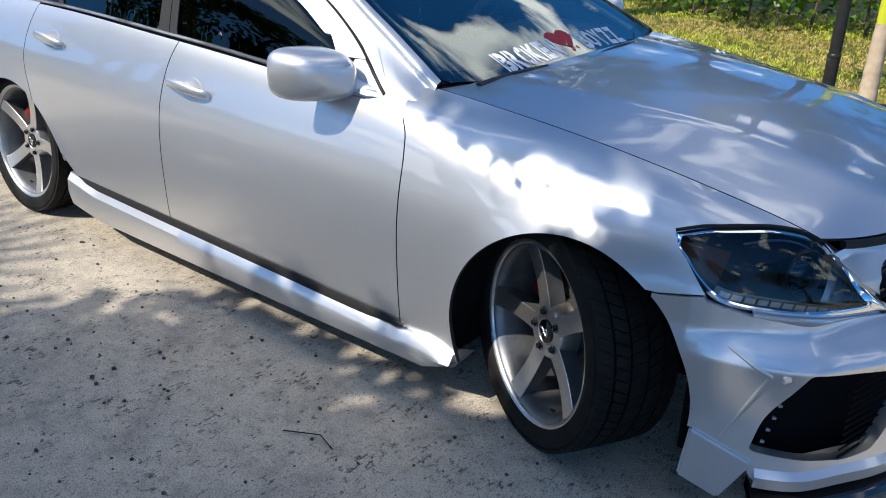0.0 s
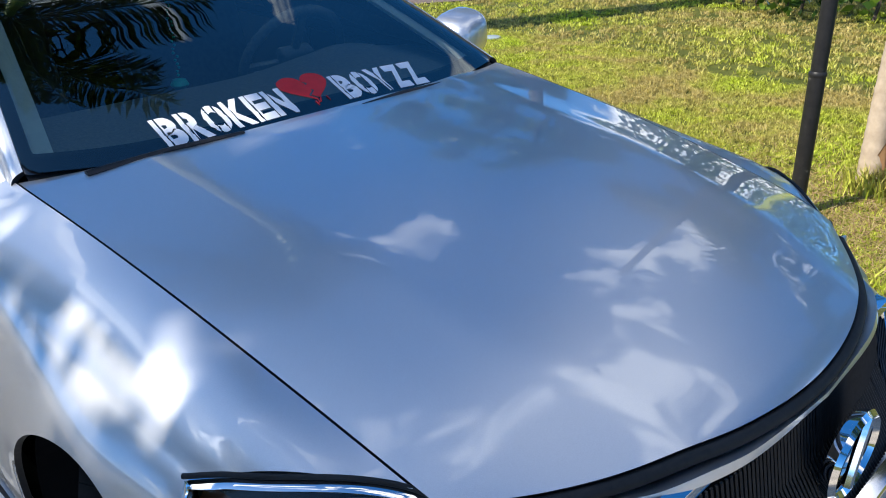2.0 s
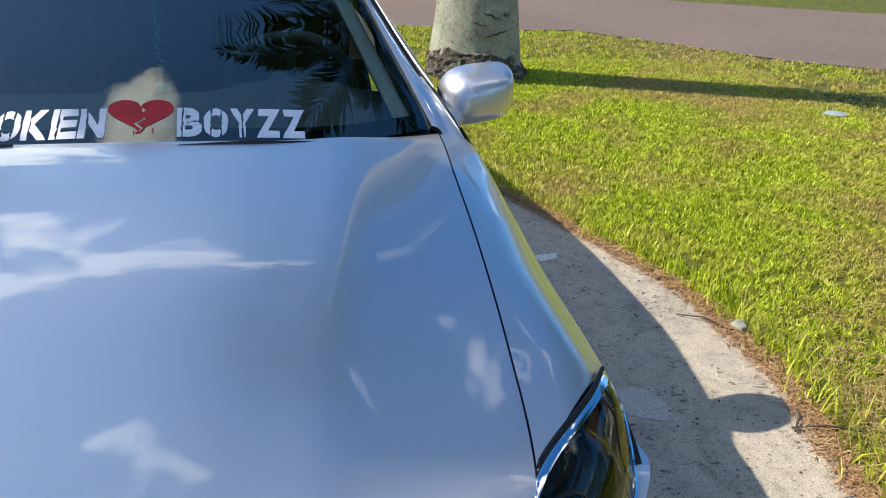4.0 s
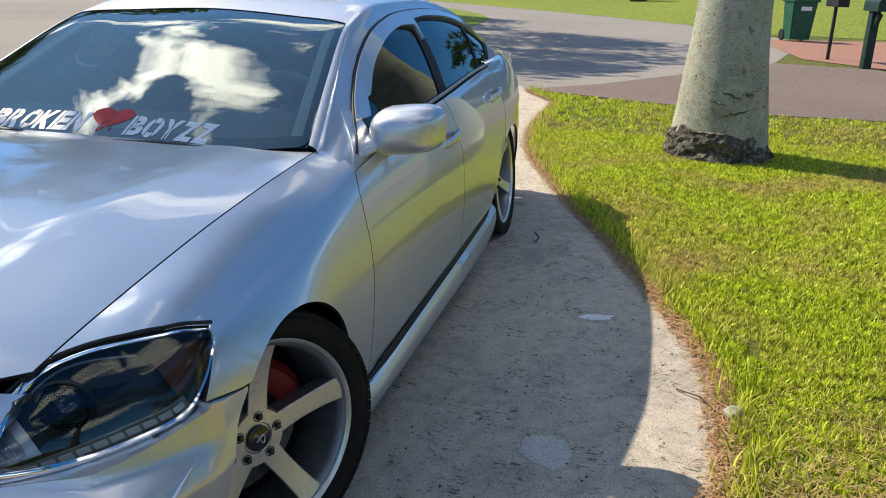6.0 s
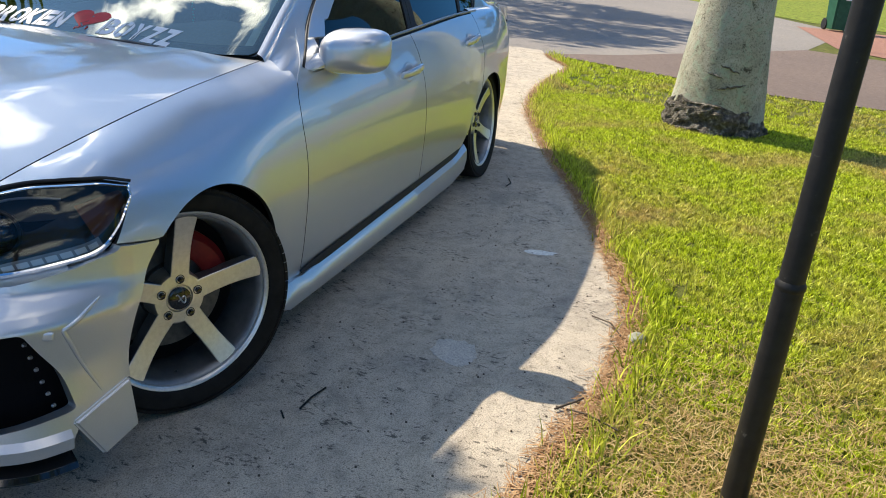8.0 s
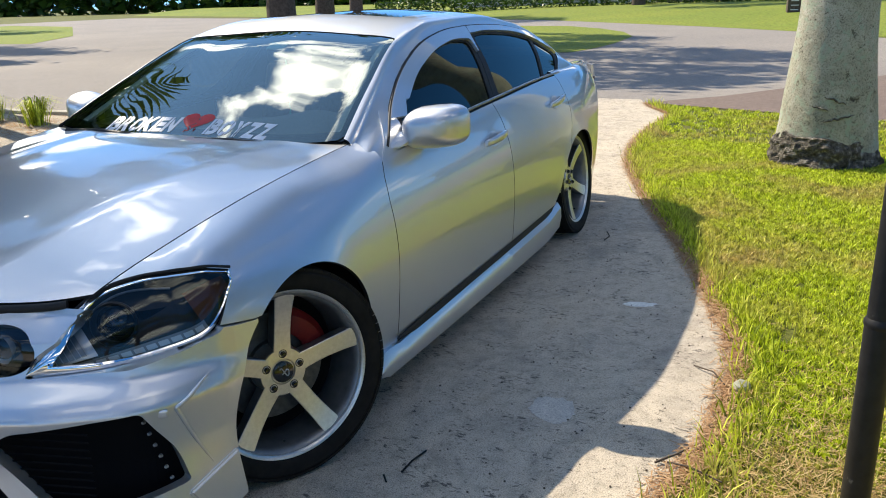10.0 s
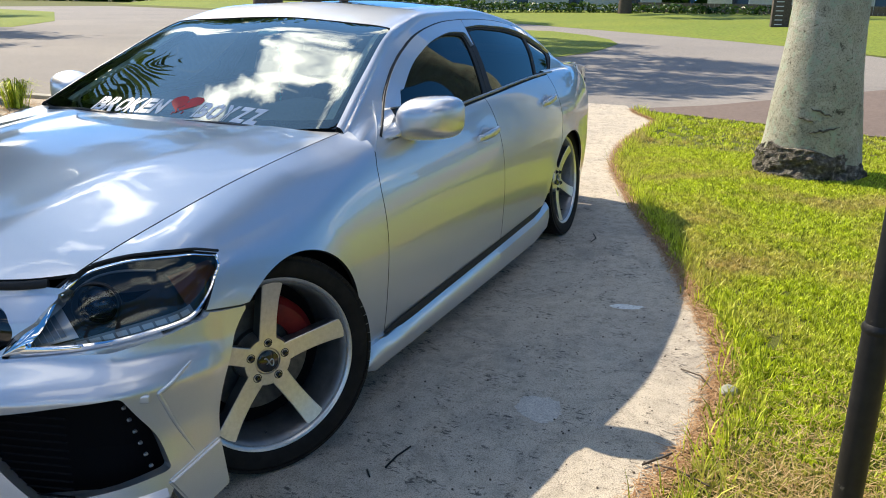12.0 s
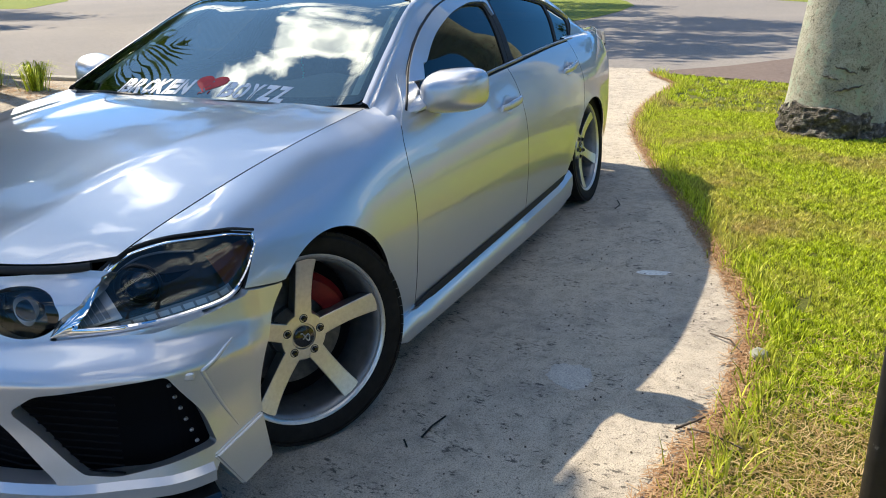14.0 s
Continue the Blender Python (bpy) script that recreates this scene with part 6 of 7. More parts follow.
M_YOUNGTRUNK = noisy("young_trunk", [(0.3, (0.36, 0.28, 0.20)), (0.7, (0.52, 0.42, 0.31))], 16, 0.85, bump=0.3, bump_scale=70, dist=0.004)


def sheet_of(name, pts, z, mat, label="", category=""):
    bm = bmesh.new()
    f = bm.faces.new([bm.verts.new((x, y, z)) for x, y in pts])
    f.normal_update()
    if f.normal.z < 0:
        bmesh.ops.reverse_faces(bm, faces=[f])
    bmesh.ops.triangulate(bm, faces=bm.faces)
    me = bpy.data.meshes.new(name)
    bm.to_mesh(me)
    bm.free()
    return tagged(finish(new(name, me), mat), label, category, kind="structure")


EDGE = [(3.2, 1.95), (1.6, 1.60), (0.9, 1.62), (0.47, 1.69), (0.13, 1.78), (-0.2, 1.825), (-0.42, 1.875), (-0.81, 1.93), (-1.2, 1.93), (-1.925, 1.746), (-2.6, 1.52), (-4.02, 0.985), (-5.5, 0.545), (-6.4, 0.44), (-7.1, 0.42), (-8.0, 0.44), (-8.9, 0.05), (-9.6, -0.2)]
EDGE_X = np.array([p[0] for p in EDGE][::-1])
EDGE_Y = np.array([p[1] for p in EDGE][::-1])
edge_y = lambda x: curve1(x, EDGE_X, EDGE_Y)
edge_pts = []
for x in np.linspace(3.2, -9.6, 260):
    edge_pts.append((float(x), float(edge_y(x)) + 0.012 * noise.noise(Vector((x * 6, 0, 0))) + 0.006 * noise.noise(Vector((x * 22, 4, 0)))))
sheet_of("ground", [(-400, -400), (400, -400), (400, 400), (-400, 400)], -0.012, M_LAWN, "flat green ground reaching the horizon", "ground")
sheet_of("driveway", edge_pts + [(-9.6, -1.6), (-6.3, -6.4), (-5.7, -9.4), (-4.6, -9.2), (-3.6, -5.0), (7.0, -5.0), (7.0, 1.95)], 0.0, M_CONC, "pale worn concrete driveway", "driveway")
sheet_of("road", [(-9.3, -0.1), (-9.6, -1.6), (-6.3, -6.4), (-5.7, -9.4), (-6.0, -60), (-75, -75), (-55, -26), (-49, -14.7), (-36, -3.0), (-29, 2.3), (-22, 5.2), (-15.2, 3.7), (-10.3, 0.8)], -0.006, M_ROAD, "grey asphalt street with dappled shade", "road")
sheet_of("side_lane", [(-10.3, 0.8), (-9.3, -0.1), (-8.3, 2.85), (-8.38, 4.12), (-6.38, 5.8), (-4.48, 9.05), (-2.0, 14), (-7, 18), (-12.3, 6.0), (-14.8, 5.4), (-15.2, 3.7)], -0.003, M_ROADBROWN, "brown worn asphalt lane", "road")
sheet_of("road_island", [(-19.1, -4.0), (-21.2, -3.85), (-23.4, -3.9), (-27.5, -4.3), (-31, -5.4), (-34.5, -7.2), (-38, -9.8), (-39, -16), (-30, -17), (-24, -13), (-20.5, -9.5), (-18.5, -6)], 0.004, M_LAWNFAR, "grass island in the street under tree shade", "lawn")
# the lawn across the street swells up behind its kerb
KERB = [(-13.2, 12.6), (-24.1, 9.7), (-25, 4.6), (-29, 2.3), (-36, -3.0), (-49, -14.7), (-58, -27), (-70, -50), (-92, -92)]
BACK = [(0, 60), (-30, 60), (-50, 50), (-70, 34), (-100, 18), (-110, -12), (-118, -40), (-130, -70), (-150, -110)]
bm = bmesh.new()
rows = []
for (kx, ky), (bx, by) in zip(KERB, BACK):
    rows.append([bm.verts.new((kx + (bx - kx) * t, ky + (by - ky) * t, z)) for t, z in ((0.0, -0.002), (0.06, 0.14), (0.15, 0.42), (0.3, 0.68), (0.55, 0.82), (1.0, 0.9))])
for a, b2 in zip(rows, rows[1:]):
    for k in range(5):
        bm.faces.new((a[k], a[k + 1], b2[k + 1], b2[k]))
tagged(part("far_lawn", bm, M_LAWNFAR, None, "", 60), "bright mown lawn rising across the street", "lawn", kind="structure")
sheet_of("corner_lawn", [(-22, -27.5), (-21.5, -33), (-30, -50), (-48, -62), (-44, -50), (-29, -33)], 0.004, M_LAWNFAR, "grass at the bend of the street", "lawn")
sheet_of("paver_drive", [(-22.4, 4.0), (-16.4, 4.35), (-14.4, 6.0), (-12.5, 8.0), (-14, 12), (-24, 9.6)], 0.0, M_PAVER, "red paver driveway apron", "driveway")


# ---- grass blades, as one sheet of stuff
def blades(name, n, region, height, width, seed, mat, lean=0.5, label="", category="grass"):
    rng = np.random.RandomState(seed)
    P = region(rng, n)
    n = len(P)
    h = rng.uniform(*height, n)
    w = rng.uniform(*width, n)
    a = rng.uniform(0, 2 * math.pi, n)
    ln = rng.uniform(0.1, lean, n) * h
    d = rng.uniform(0, 2 * math.pi, n)
    ux, uy = np.cos(a) * w / 2, np.sin(a) * w / 2
    lx, ly = np.cos(d) * ln, np.sin(d) * ln
    z0 = P[:, 2]
    V = np.empty((n, 5, 3))
    V[:, 0] = np.stack([P[:, 0] - ux, P[:, 1] - uy, z0], -1)
    V[:, 1] = np.stack([P[:, 0] + ux, P[:, 1] + uy, z0], -1)
    V[:, 2] = np.stack([P[:, 0] + ux * 0.8 + lx * 0.4, P[:, 1] + uy * 0.8 + ly * 0.4, z0 + h * 0.6], -1)
    V[:, 3] = np.stack([P[:, 0] - ux * 0.8 + lx * 0.4, P[:, 1] - uy * 0.8 + ly * 0.4, z0 + h * 0.6], -1)
    V[:, 4] = np.stack([P[:, 0] + lx, P[:, 1] + ly, z0 + h], -1)
    base = (np.arange(n) * 5)[:, None]
    quads = base + np.array([0, 1, 2, 3])
    tris = base + np.array([3, 2, 4])
    me = bpy.data.meshes.new(name)
    me.vertices.add(n * 5)
    me.vertices.foreach_set("co", V.reshape(-1))
    loops = np.concatenate([quads.reshape(-1), tris.reshape(-1)])
    me.loops.add(len(loops))
    me.loops.foreach_set("vertex_index", loops.astype(np.int32))
    starts = np.concatenate([np.arange(n) * 4, n * 4 + np.arange(n) * 3])
    me.polygons.add(2 * n)
    me.polygons.foreach_set("loop_start", starts.astype(np.int32))
    me.update(calc_edges=True)
    me.validate()
    ob = finish(new(name, me), mat)
    return tagged(ob, label, category, kind="stuff")


TRUNK = (-5.74, 2.16)


def lawn_region(x0, x1, y0, y1, far=False, gather=0.012):
    def f(rng, n):
        # blades stand in small tufts
        m = n // 14
        tuft = rng.randint(0, m, n)
        x = rng.uniform(x0, x1, m)[tuft] + rng.normal(0, gather, n)
        y = rng.uniform(y0, y1, m)[tuft] + rng.normal(0, gather, n)
        lane = np.interp(y, [-0.1, 2.85, 4.12, 5.8, 9.05, 14], [-9.3, -8.3, -8.38, -6.38, -4.48, -2.0])
        ok = (y > edge_y(x) + 0.03 + 0.03 * np.sin(x * 17)) & (x > lane + 0.05) & (np.hypot(x - TRUNK[0], y - TRUNK[1]) > 0.44)
        bare = np.sin(x * 3.1 + 1.0) * np.sin(y * 2.7) + 0.5 * np.sin(x * 7.3 + y * 5.1)
        ok &= rng.uniform(0, 1, n) > np.where((x > -0.9) & (y < 3.2), 0.46, 0.0) * (bare > -0.4)
        if far:
            ok &= (x < -6.2) | (y > 4.5)
        return np.stack([x, y, np.full(n, -0.012)], -1)[ok]
    return f


blades("lawn_grass", 210000, lawn_region(-2.6, 0.9, 1.55, 4.6), (0.014, 0.034), (0.004, 0.0075), 1, M_GRASS, 1.1, "thick short lawn grass with dry yellow patches")
blades("lawn_grass", 250000, lawn_region(-6.4, -2.4, 0.5, 5.0, False, 0.016), (0.018, 0.040), (0.006, 0.011), 2, M_GRASS, 1.1, "thick short lawn grass with dry yellow patches")
blades("lawn_grass", 190000, lawn_region(-9.3, 1.0, 0.2, 9.0, True, 0.020), (0.018, 0.042), (0.008, 0.014), 3, M_GRASS, 1.1, "thick short lawn grass with dry yellow patches")


def edge_region(off, spread, x0=-9.2, x1=1.4):
    def f(rng, n):
        x = rng.uniform(x0, x1, n)
        y = edge_y(x) + off + rng.normal(0, spread, n)
        return np.stack([x, y, np.full(n, -0.004)], -1)
    return f


blades("edge_grass", 2600, edge_region(0.10, 0.045), (0.05, 0.11), (0.005, 0.008), 5, M_GRASS, 0.9, "taller grass tufts along the driveway's edge")


def litter(name, n, region, length, width, seed, mat, label, category):
    """Flat dry needles and straw lying on the ground."""
    rng = np.random.RandomState(seed)
    P = region(rng, n)
    n = len(P)
    L = rng.uniform(*length, n) / 2
    w = rng.uniform(*width, n) / 2
    a = rng.uniform(0, 2 * math.pi, n)
    z = rng.uniform(0.003, 0.016, n)
    tilt = rng.uniform(-0.007, 0.007, n)
    dx, dy = np.cos(a) * L, np.sin(a) * L
    px, py = -np.sin(a) * w, np.cos(a) * w
    V = np.stack([np.stack([P[:, 0] + i * dx + j * px, P[:, 1] + i * dy + j * py, z + i * tilt], -1) for i, j in ((-1, -1), (1, -0.6), (1, 0.6), (-1, 1))], 1)
    F = (np.arange(n) * 4)[:, None] + np.array([0, 1, 2, 3])
    return tagged(raw_mesh(name, V.reshape(-1, 3), F, mat), label, category, kind="stuff")


litter("edge_thatch", 15000, edge_region(0.014, 0.028), (0.02, 0.06), (0.002, 0.005), 6, M_THATCH, "pinkish dry thatch along the driveway's edge", "thatch")
litter("lawn_straw", 15000, lambda rng, n: (lambda Q: Q[Q[:, 1] > edge_y(Q[:, 0]) + 0.02])(np.stack([rng.normal(-0.05, 0.55, n), rng.normal(2.35, 0.5, n), np.zeros(n)], -1)), (0.02, 0.06), (0.002, 0.004), 7, M_STRAW, "dry straw in the thin lawn by the post", "thatch")

# grit on the driveway
bm = bmesh.new()
rng = random.Random(11)
for k in range(520):
    x, y = rng.uniform(-3.4, 0.9), -0.85 - abs(rng.gauss(0, 0.85))
    r = rng.choice((0.0025, 0.003, 0.004, 0.006, 0.008)) * rng.uniform(0.7, 1.2)
    q = bmesh.ops.create_icosphere(bm, subdivisions=1, radius=r, matrix=Matrix.Translation((x, y, r * 0.5)) @ Matrix.Diagonal((1, rng.uniform(0.6, 1), 0.7, 1)))
for k in range(160):
    x, y = rng.uniform(-2.6, 0.6), rng.uniform(0.95, 1.8)
    r = rng.choice((0.002, 0.003, 0.004))
    bmesh.ops.create_icosphere(bm, subdivisions=1, radius=r, matrix=Matrix.Translation((x, y, r * 0.5)))
tagged(part("driveway_grit", bm, M_BARK, None), "scattered dark grit and seeds on the concrete", "grit", kind="stuff")


M_COVER = noisy("cover_plastic", [(0.3, (0.25, 0.31, 0.31)), (0.7, (0.32, 0.38, 0.38))], 30, 0.5)
M_TWIG = noisy("dark_twig", [(0.3, (0.012, 0.010, 0.009)), (0.7, (0.03, 0.026, 0.022))], 60, 0.85)


def twig(pts, r, label="thin dark fallen twig on the concrete"):
    bm = bmesh.new()
    tube(bm, pts, r, 5)
    return tagged(part("twig", bm, M_TWIG if "dark" in label else M_BARK, None, "", 60), label, "twig", "fallen twigs")


twig([(-0.195, 1.118, 0.005), (-0.12, 1.106, 0.008), (-0.056, 1.102, 0.004)], 0.0032)
twig([(-0.02, 1.06, 0.005), (0.01, 1.085, 0.005)], 0.003)
twig([(-0.42, 1.80, 0.008), (-0.40, 1.90, 0.02), (-0.36, 2.00, 0.015)], 0.003, "dry twig on the driveway's edge")
twig([(-1.16, 1.80, 0.006), (-1.10, 1.88, 0.02), (-1.02, 1.93, 0.012)], 0.003, "dry twig on the driveway's edge")
twig([(-2.9, 1.02, 0.005), (-2.8, 1.06, 0.008), (-2.72, 1.05, 0.005)], 0.003)
twig([(0.42, -1.55, 0.004), (0.33, -1.47, 0.006), (0.25, -1.42, 0.004)], 0.002)
twig([(-0.62, -1.25, 0.004), (-0.52, -1.2, 0.007), (-0.45, -1.22, 0.004)], 0.002)
def stone(at, size, mat, label):
    """A small rounded stone, uneven on all sides."""
    bm = bmesh.new()
    bmesh.ops.create_icosphere(bm, subdivisions=3, radius=1.0)
    for v in bm.verts:
        k = 1 + 0.35 * noise.noise(v.co * 1.4 + Vector(at)) + 0.12 * noise.noise(v.co * 4.0)
        v.co = Vector((v.co.x * size[0] * k, v.co.y * size[1] * k, v.co.z * size[2] * k + size[2] * 0.55))
    bmesh.ops.translate(bm, verts=bm.verts, vec=at)
    return tagged(part("stone", bm, mat, None, "", 50), label, "stone")


M_STONE = noisy("pale_stone", [(0.3, (0.24, 0.25, 0.19)), (0.7, (0.36, 0.36, 0.29))], 30, 0.9, bump=0.4, bump_scale=90, dist=0.004)
stone((-1.03, 1.985, 0.0), (0.036, 0.030, 0.020), M_STONE, "pale stone half sunk in the lawn's edge")
twig([(-0.52, 1.88, 0.012), (-0.46, 1.85, 0.016), (-0.40, 1.80, 0.010)], 0.004, "dry forked twig on the driveway's edge")
# round cover of a sprinkler in the lawn
cover = thing("sprinkler_cover", "round pale plastic sprinkler cover in the lawn", "sprinkler", at=(-4.1, 4.66, 0))
bm = bmesh.new()
lathe(bm, [(0.001, 0.026), (0.075, 0.025), (0.085, 0.018), (0.085, -0.02)], 28, "Z")
part("lid", bm, M_COVER, cover, "", 40)
bm = bmesh.new()
lathe(bm, [(0.086, 0.010), (0.10, 0.008), (0.102, -0.02), (0.086, -0.02)], 28, "Z")
part("collar", bm, M_STONE, cover, "", 40)
# worn pale marks in the concrete
M_PALE = ground_mat("pale_patch", [(0.3, (0.72, 0.72, 0.68)), (0.7, (0.80, 0.80, 0.76))], 30, 0.3)
M_PATCH = ground_mat("smooth_patch", [(0.3, (0.46, 0.435, 0.39)), (0.7, (0.54, 0.51, 0.455))], 20, 0.3)


def blot(name, cx, cy, rx, ry, turn, mat, label, seed):
    bm = bmesh.new()
    r = random.Random(seed)
    vs = []
    for i in range(64):
        a = 2 * math.pi * i / 64
        k = 1 + 0.28 * noise.noise(Vector((math.cos(a) * 1.7, math.sin(a) * 1.7, seed))) + 0.16 * noise.noise(Vector((math.cos(a) * 6, math.sin(a) * 6, seed)))
        p = Vector((rx * k * math.cos(a), ry * k * math.sin(a), 0))
        p.rotate(Euler((0, 0, turn)))
        vs.append(bm.verts.new((cx + p.x, cy + p.y, 0.002)))
    bm.faces.new(vs)
    return tagged(part(name, bm, mat, None), label, "stain")


blot("pale_mark", -1.75, 1.465, 0.075, 0.03, 1.9, M_PALE, "pale oblong paint mark on the concrete", 2)
blot("smooth_patch", -0.62, 1.40, 0.10, 0.075, 0.4, M_PATCH, "smooth pale repair patch in the concrete", 5)

# ---------------------------------------------------------------- things on the lawn
bm = bmesh.new()
rings = tube(bm, [(0, 0, -0.05), (0, 0, 0.3), (0, 0, 0.632)], 0.0345, 18)
post = thing("metal_post", "black dented metal post standing in dry grass", "post", at=(-0.187, 2.333, 0))
part("lower_tube", bm, M_BLACKPOST, post, "", 40)
bm = bmesh.new()
tube(bm, [(0, 0, 0.63), (0, 0.004, 1.6), (0, 0.010, 3.0)], 0.0315, 18)
part("upper_tube", bm, M_BLACKPOST, post, "", 40)
bm = bmesh.new()
lathe(bm, [(0.0345, 0.622), (0.0368, 0.628), (0.0368, 0.638), (0.0315, 0.646)], 18, "Z")
part("joint_ring", bm, M_BLACKPOST, post, "", 40)


def frond(bm, base, d, length, droop, leaf, n=30, width=0.030, vee=0.5, seed=0, rach=0.018):
    """A feather frond: a bowed stalk with leaflets on both sides."""
    r = random.Random(seed)
    d = Vector(d).normalized()
    side0 = d.cross(Vector((0, 0, 1)))
    if side0.length < 0.05:
        side0 = Vector((1, 0, 0))
    side0.normalize()
    pts = []
    for i in range(n + 1):
        t = i / n
        p = Vector(base) + d * (length * t) + Vector((0, 0, -droop * length * t ** 2.2))
        pts.append(p)
    tube(bm, pts, [rach * (1 - 0.85 * i / n) for i in range(n + 1)], 5, False)
    for i in range(3, n + 1):
        t = i / n
        tang = (pts[i] - pts[i - 1]).normalized()
        up = side0.cross(tang).normalized()
        L = leaf * (math.sin(math.pi * min(1, 0.12 + 0.80 * t)) ** 0.8)
        for sg in (-1, 1):
            for q in range(2):
                o = pts[i] - tang * (length / n * 0.5 * q)
                dirv = (side0 * sg * r.uniform(0.7, 0.95) + tang * r.uniform(0.45, 0.75) + up * (vee * r.uniform(-0.5, 1.0))).normalized()
                LL = L * r.uniform(0.8, 1.1)
                tip = o + dirv * LL + Vector((0, 0, -0.28 * LL * r.uniform(0.5, 1.4)))
                mid = o + dirv * LL * 0.5
                wv = dirv.cross(up).normalized() * width * 0.5
                a, b2, c, e = bm.verts.new(o), bm.verts.new(mid + wv), bm.verts.new(tip), bm.verts.new(mid - wv)
                bm.faces.new((a, b2, c, e))


def royal_palm(at, H):
    palm = thing("royal_palm", "tall royal palm with a swollen grey lichened trunk", "palm", at=(at[0], at[1], 0))
    n, m = 56, 90
    vs, fs = [], []
    zs = np.concatenate([np.linspace(0.10, 1.6, 60), np.linspace(1.75, H, 30)])
    for z in zs:
        r = float(curve1(z, [0.0, 0.15, 0.5, 1.25, 2.5, 5.0, H], [0.43, 0.405, 0.365, 0.292, 0.27, 0.235, 0.15]))
        for i in range(n):
            a = 2 * math.pi * i / n
            k = 1 + 0.030 * noise.noise(Vector((math.cos(a) * 1.5, math.sin(a) * 1.5, z * 1.6))) + 0.012 * noise.noise(Vector((math.cos(a) * 6, math.sin(a) * 6, z * 7)))
            vs.append((r * k * math.cos(a), r * k * math.sin(a), z))
    for j in range(len(zs) - 1):
        for i in range(n):
            k = (i + 1) % n
            fs.append((j * n + i, j * n + k, (j + 1) * n + k, (j + 1) * n + i))
    raw_mesh("trunk", vs, fs, M_PALMTRUNK, palm, "grey-green lichened trunk", True)
    # rough root mass at the foot, highest on one side
    vs, fs = [], []
    zz = np.linspace(-0.05, 1.0, 26)
    for t in zz:
        for i in range(72):
            a = 2 * math.pi * i / 72
            hgt = 0.15 + 0.12 * max(0.0, math.cos(a + 0.55)) + 0.08 * noise.noise(Vector((math.cos(a) * 2, math.sin(a) * 2, 1.0)))
            z = -0.05 + (hgt + 0.05) * max(t, 0)
            r = 0.455 - 0.055 * max(t, 0) ** 1.5 + 0.045 * noise.noise(Vector((math.cos(a) * 3.5, math.sin(a) * 3.5, z * 9))) + 0.03 * noise.noise(Vector((math.cos(a) * 11, math.sin(a) * 11, z * 26)))
            if t >= 0.99:
                r = 0.36
            vs.append((r * math.cos(a), r * math.sin(a), z))
    for j in range(25):
        for i in range(72):
            k = (i + 1) % 72
            fs.append((j * 72 + i, j * 72 + k, (j + 1) * 72 + k, (j + 1) * 72 + i))
    raw_mesh("root_mass", vs, fs, M_PALMFOOT, palm, "dark crumbling root mass at the foot")
    # cracks in the bark above the foot
    for a0, z0, ln, sl in ((0.55, 0.43, 0.22, -0.25), (0.35, 0.52, 0.16, 0.3), (0.0, 0.47, 0.12, 0.2)):
        bm = bmesh.new()
        pts = []
        for k in range(10):
            t = k / 9
            z = z0 + sl * ln * t + 0.015 * noise.noise(Vector((k * 0.9, z0 * 9, 0)))
            r = float(curve1(z, [0.0, 0.15, 0.5, 1.25], [0.43, 0.405, 0.365, 0.292])) + 0.002
            a = a0 - ln * t / 0.36
            pts.append((r * math.cos(a), r * math.sin(a), z))
        tube(bm, pts, [0.003 + 0.006 * math.sin(math.pi * k / 9) for k in range(10)], 5)
        part("bark_crack", bm, M_PALMFOOT, palm, "dark crack in the bark")
    bm = bmesh.new()
    lathe(bm, [(0.15, H), (0.185, H + 0.25), (0.16, H + 0.9), (0.11, H + 1.5), (0.06, H + 1.75)], 20, "Z")
    part("crownshaft", bm, M_CROWNSHAFT, palm, "smooth green crownshaft", 60)
    r = random.Random(5)
    for k in range(15):
        a = 2.399 * k
        el = 1.15 - 1.5 * (k / 15) + r.uniform(-0.1, 0.1)
        d = (math.cos(a) * math.cos(el), math.sin(a) * math.cos(el), math.sin(el))
        bm = bmesh.new()
        frond(bm, (0.05 * math.cos(a), 0.05 * math.sin(a), H + 1.55), d, r.uniform(2.2, 2.7), 0.42 + 0.1 * (el < 0.3), 0.62, 42, 0.042, 0.9, k, 0.03)
        part("frond", bm, M_FROND, palm)
    return palm


royal_palm(TRUNK, 7.2)


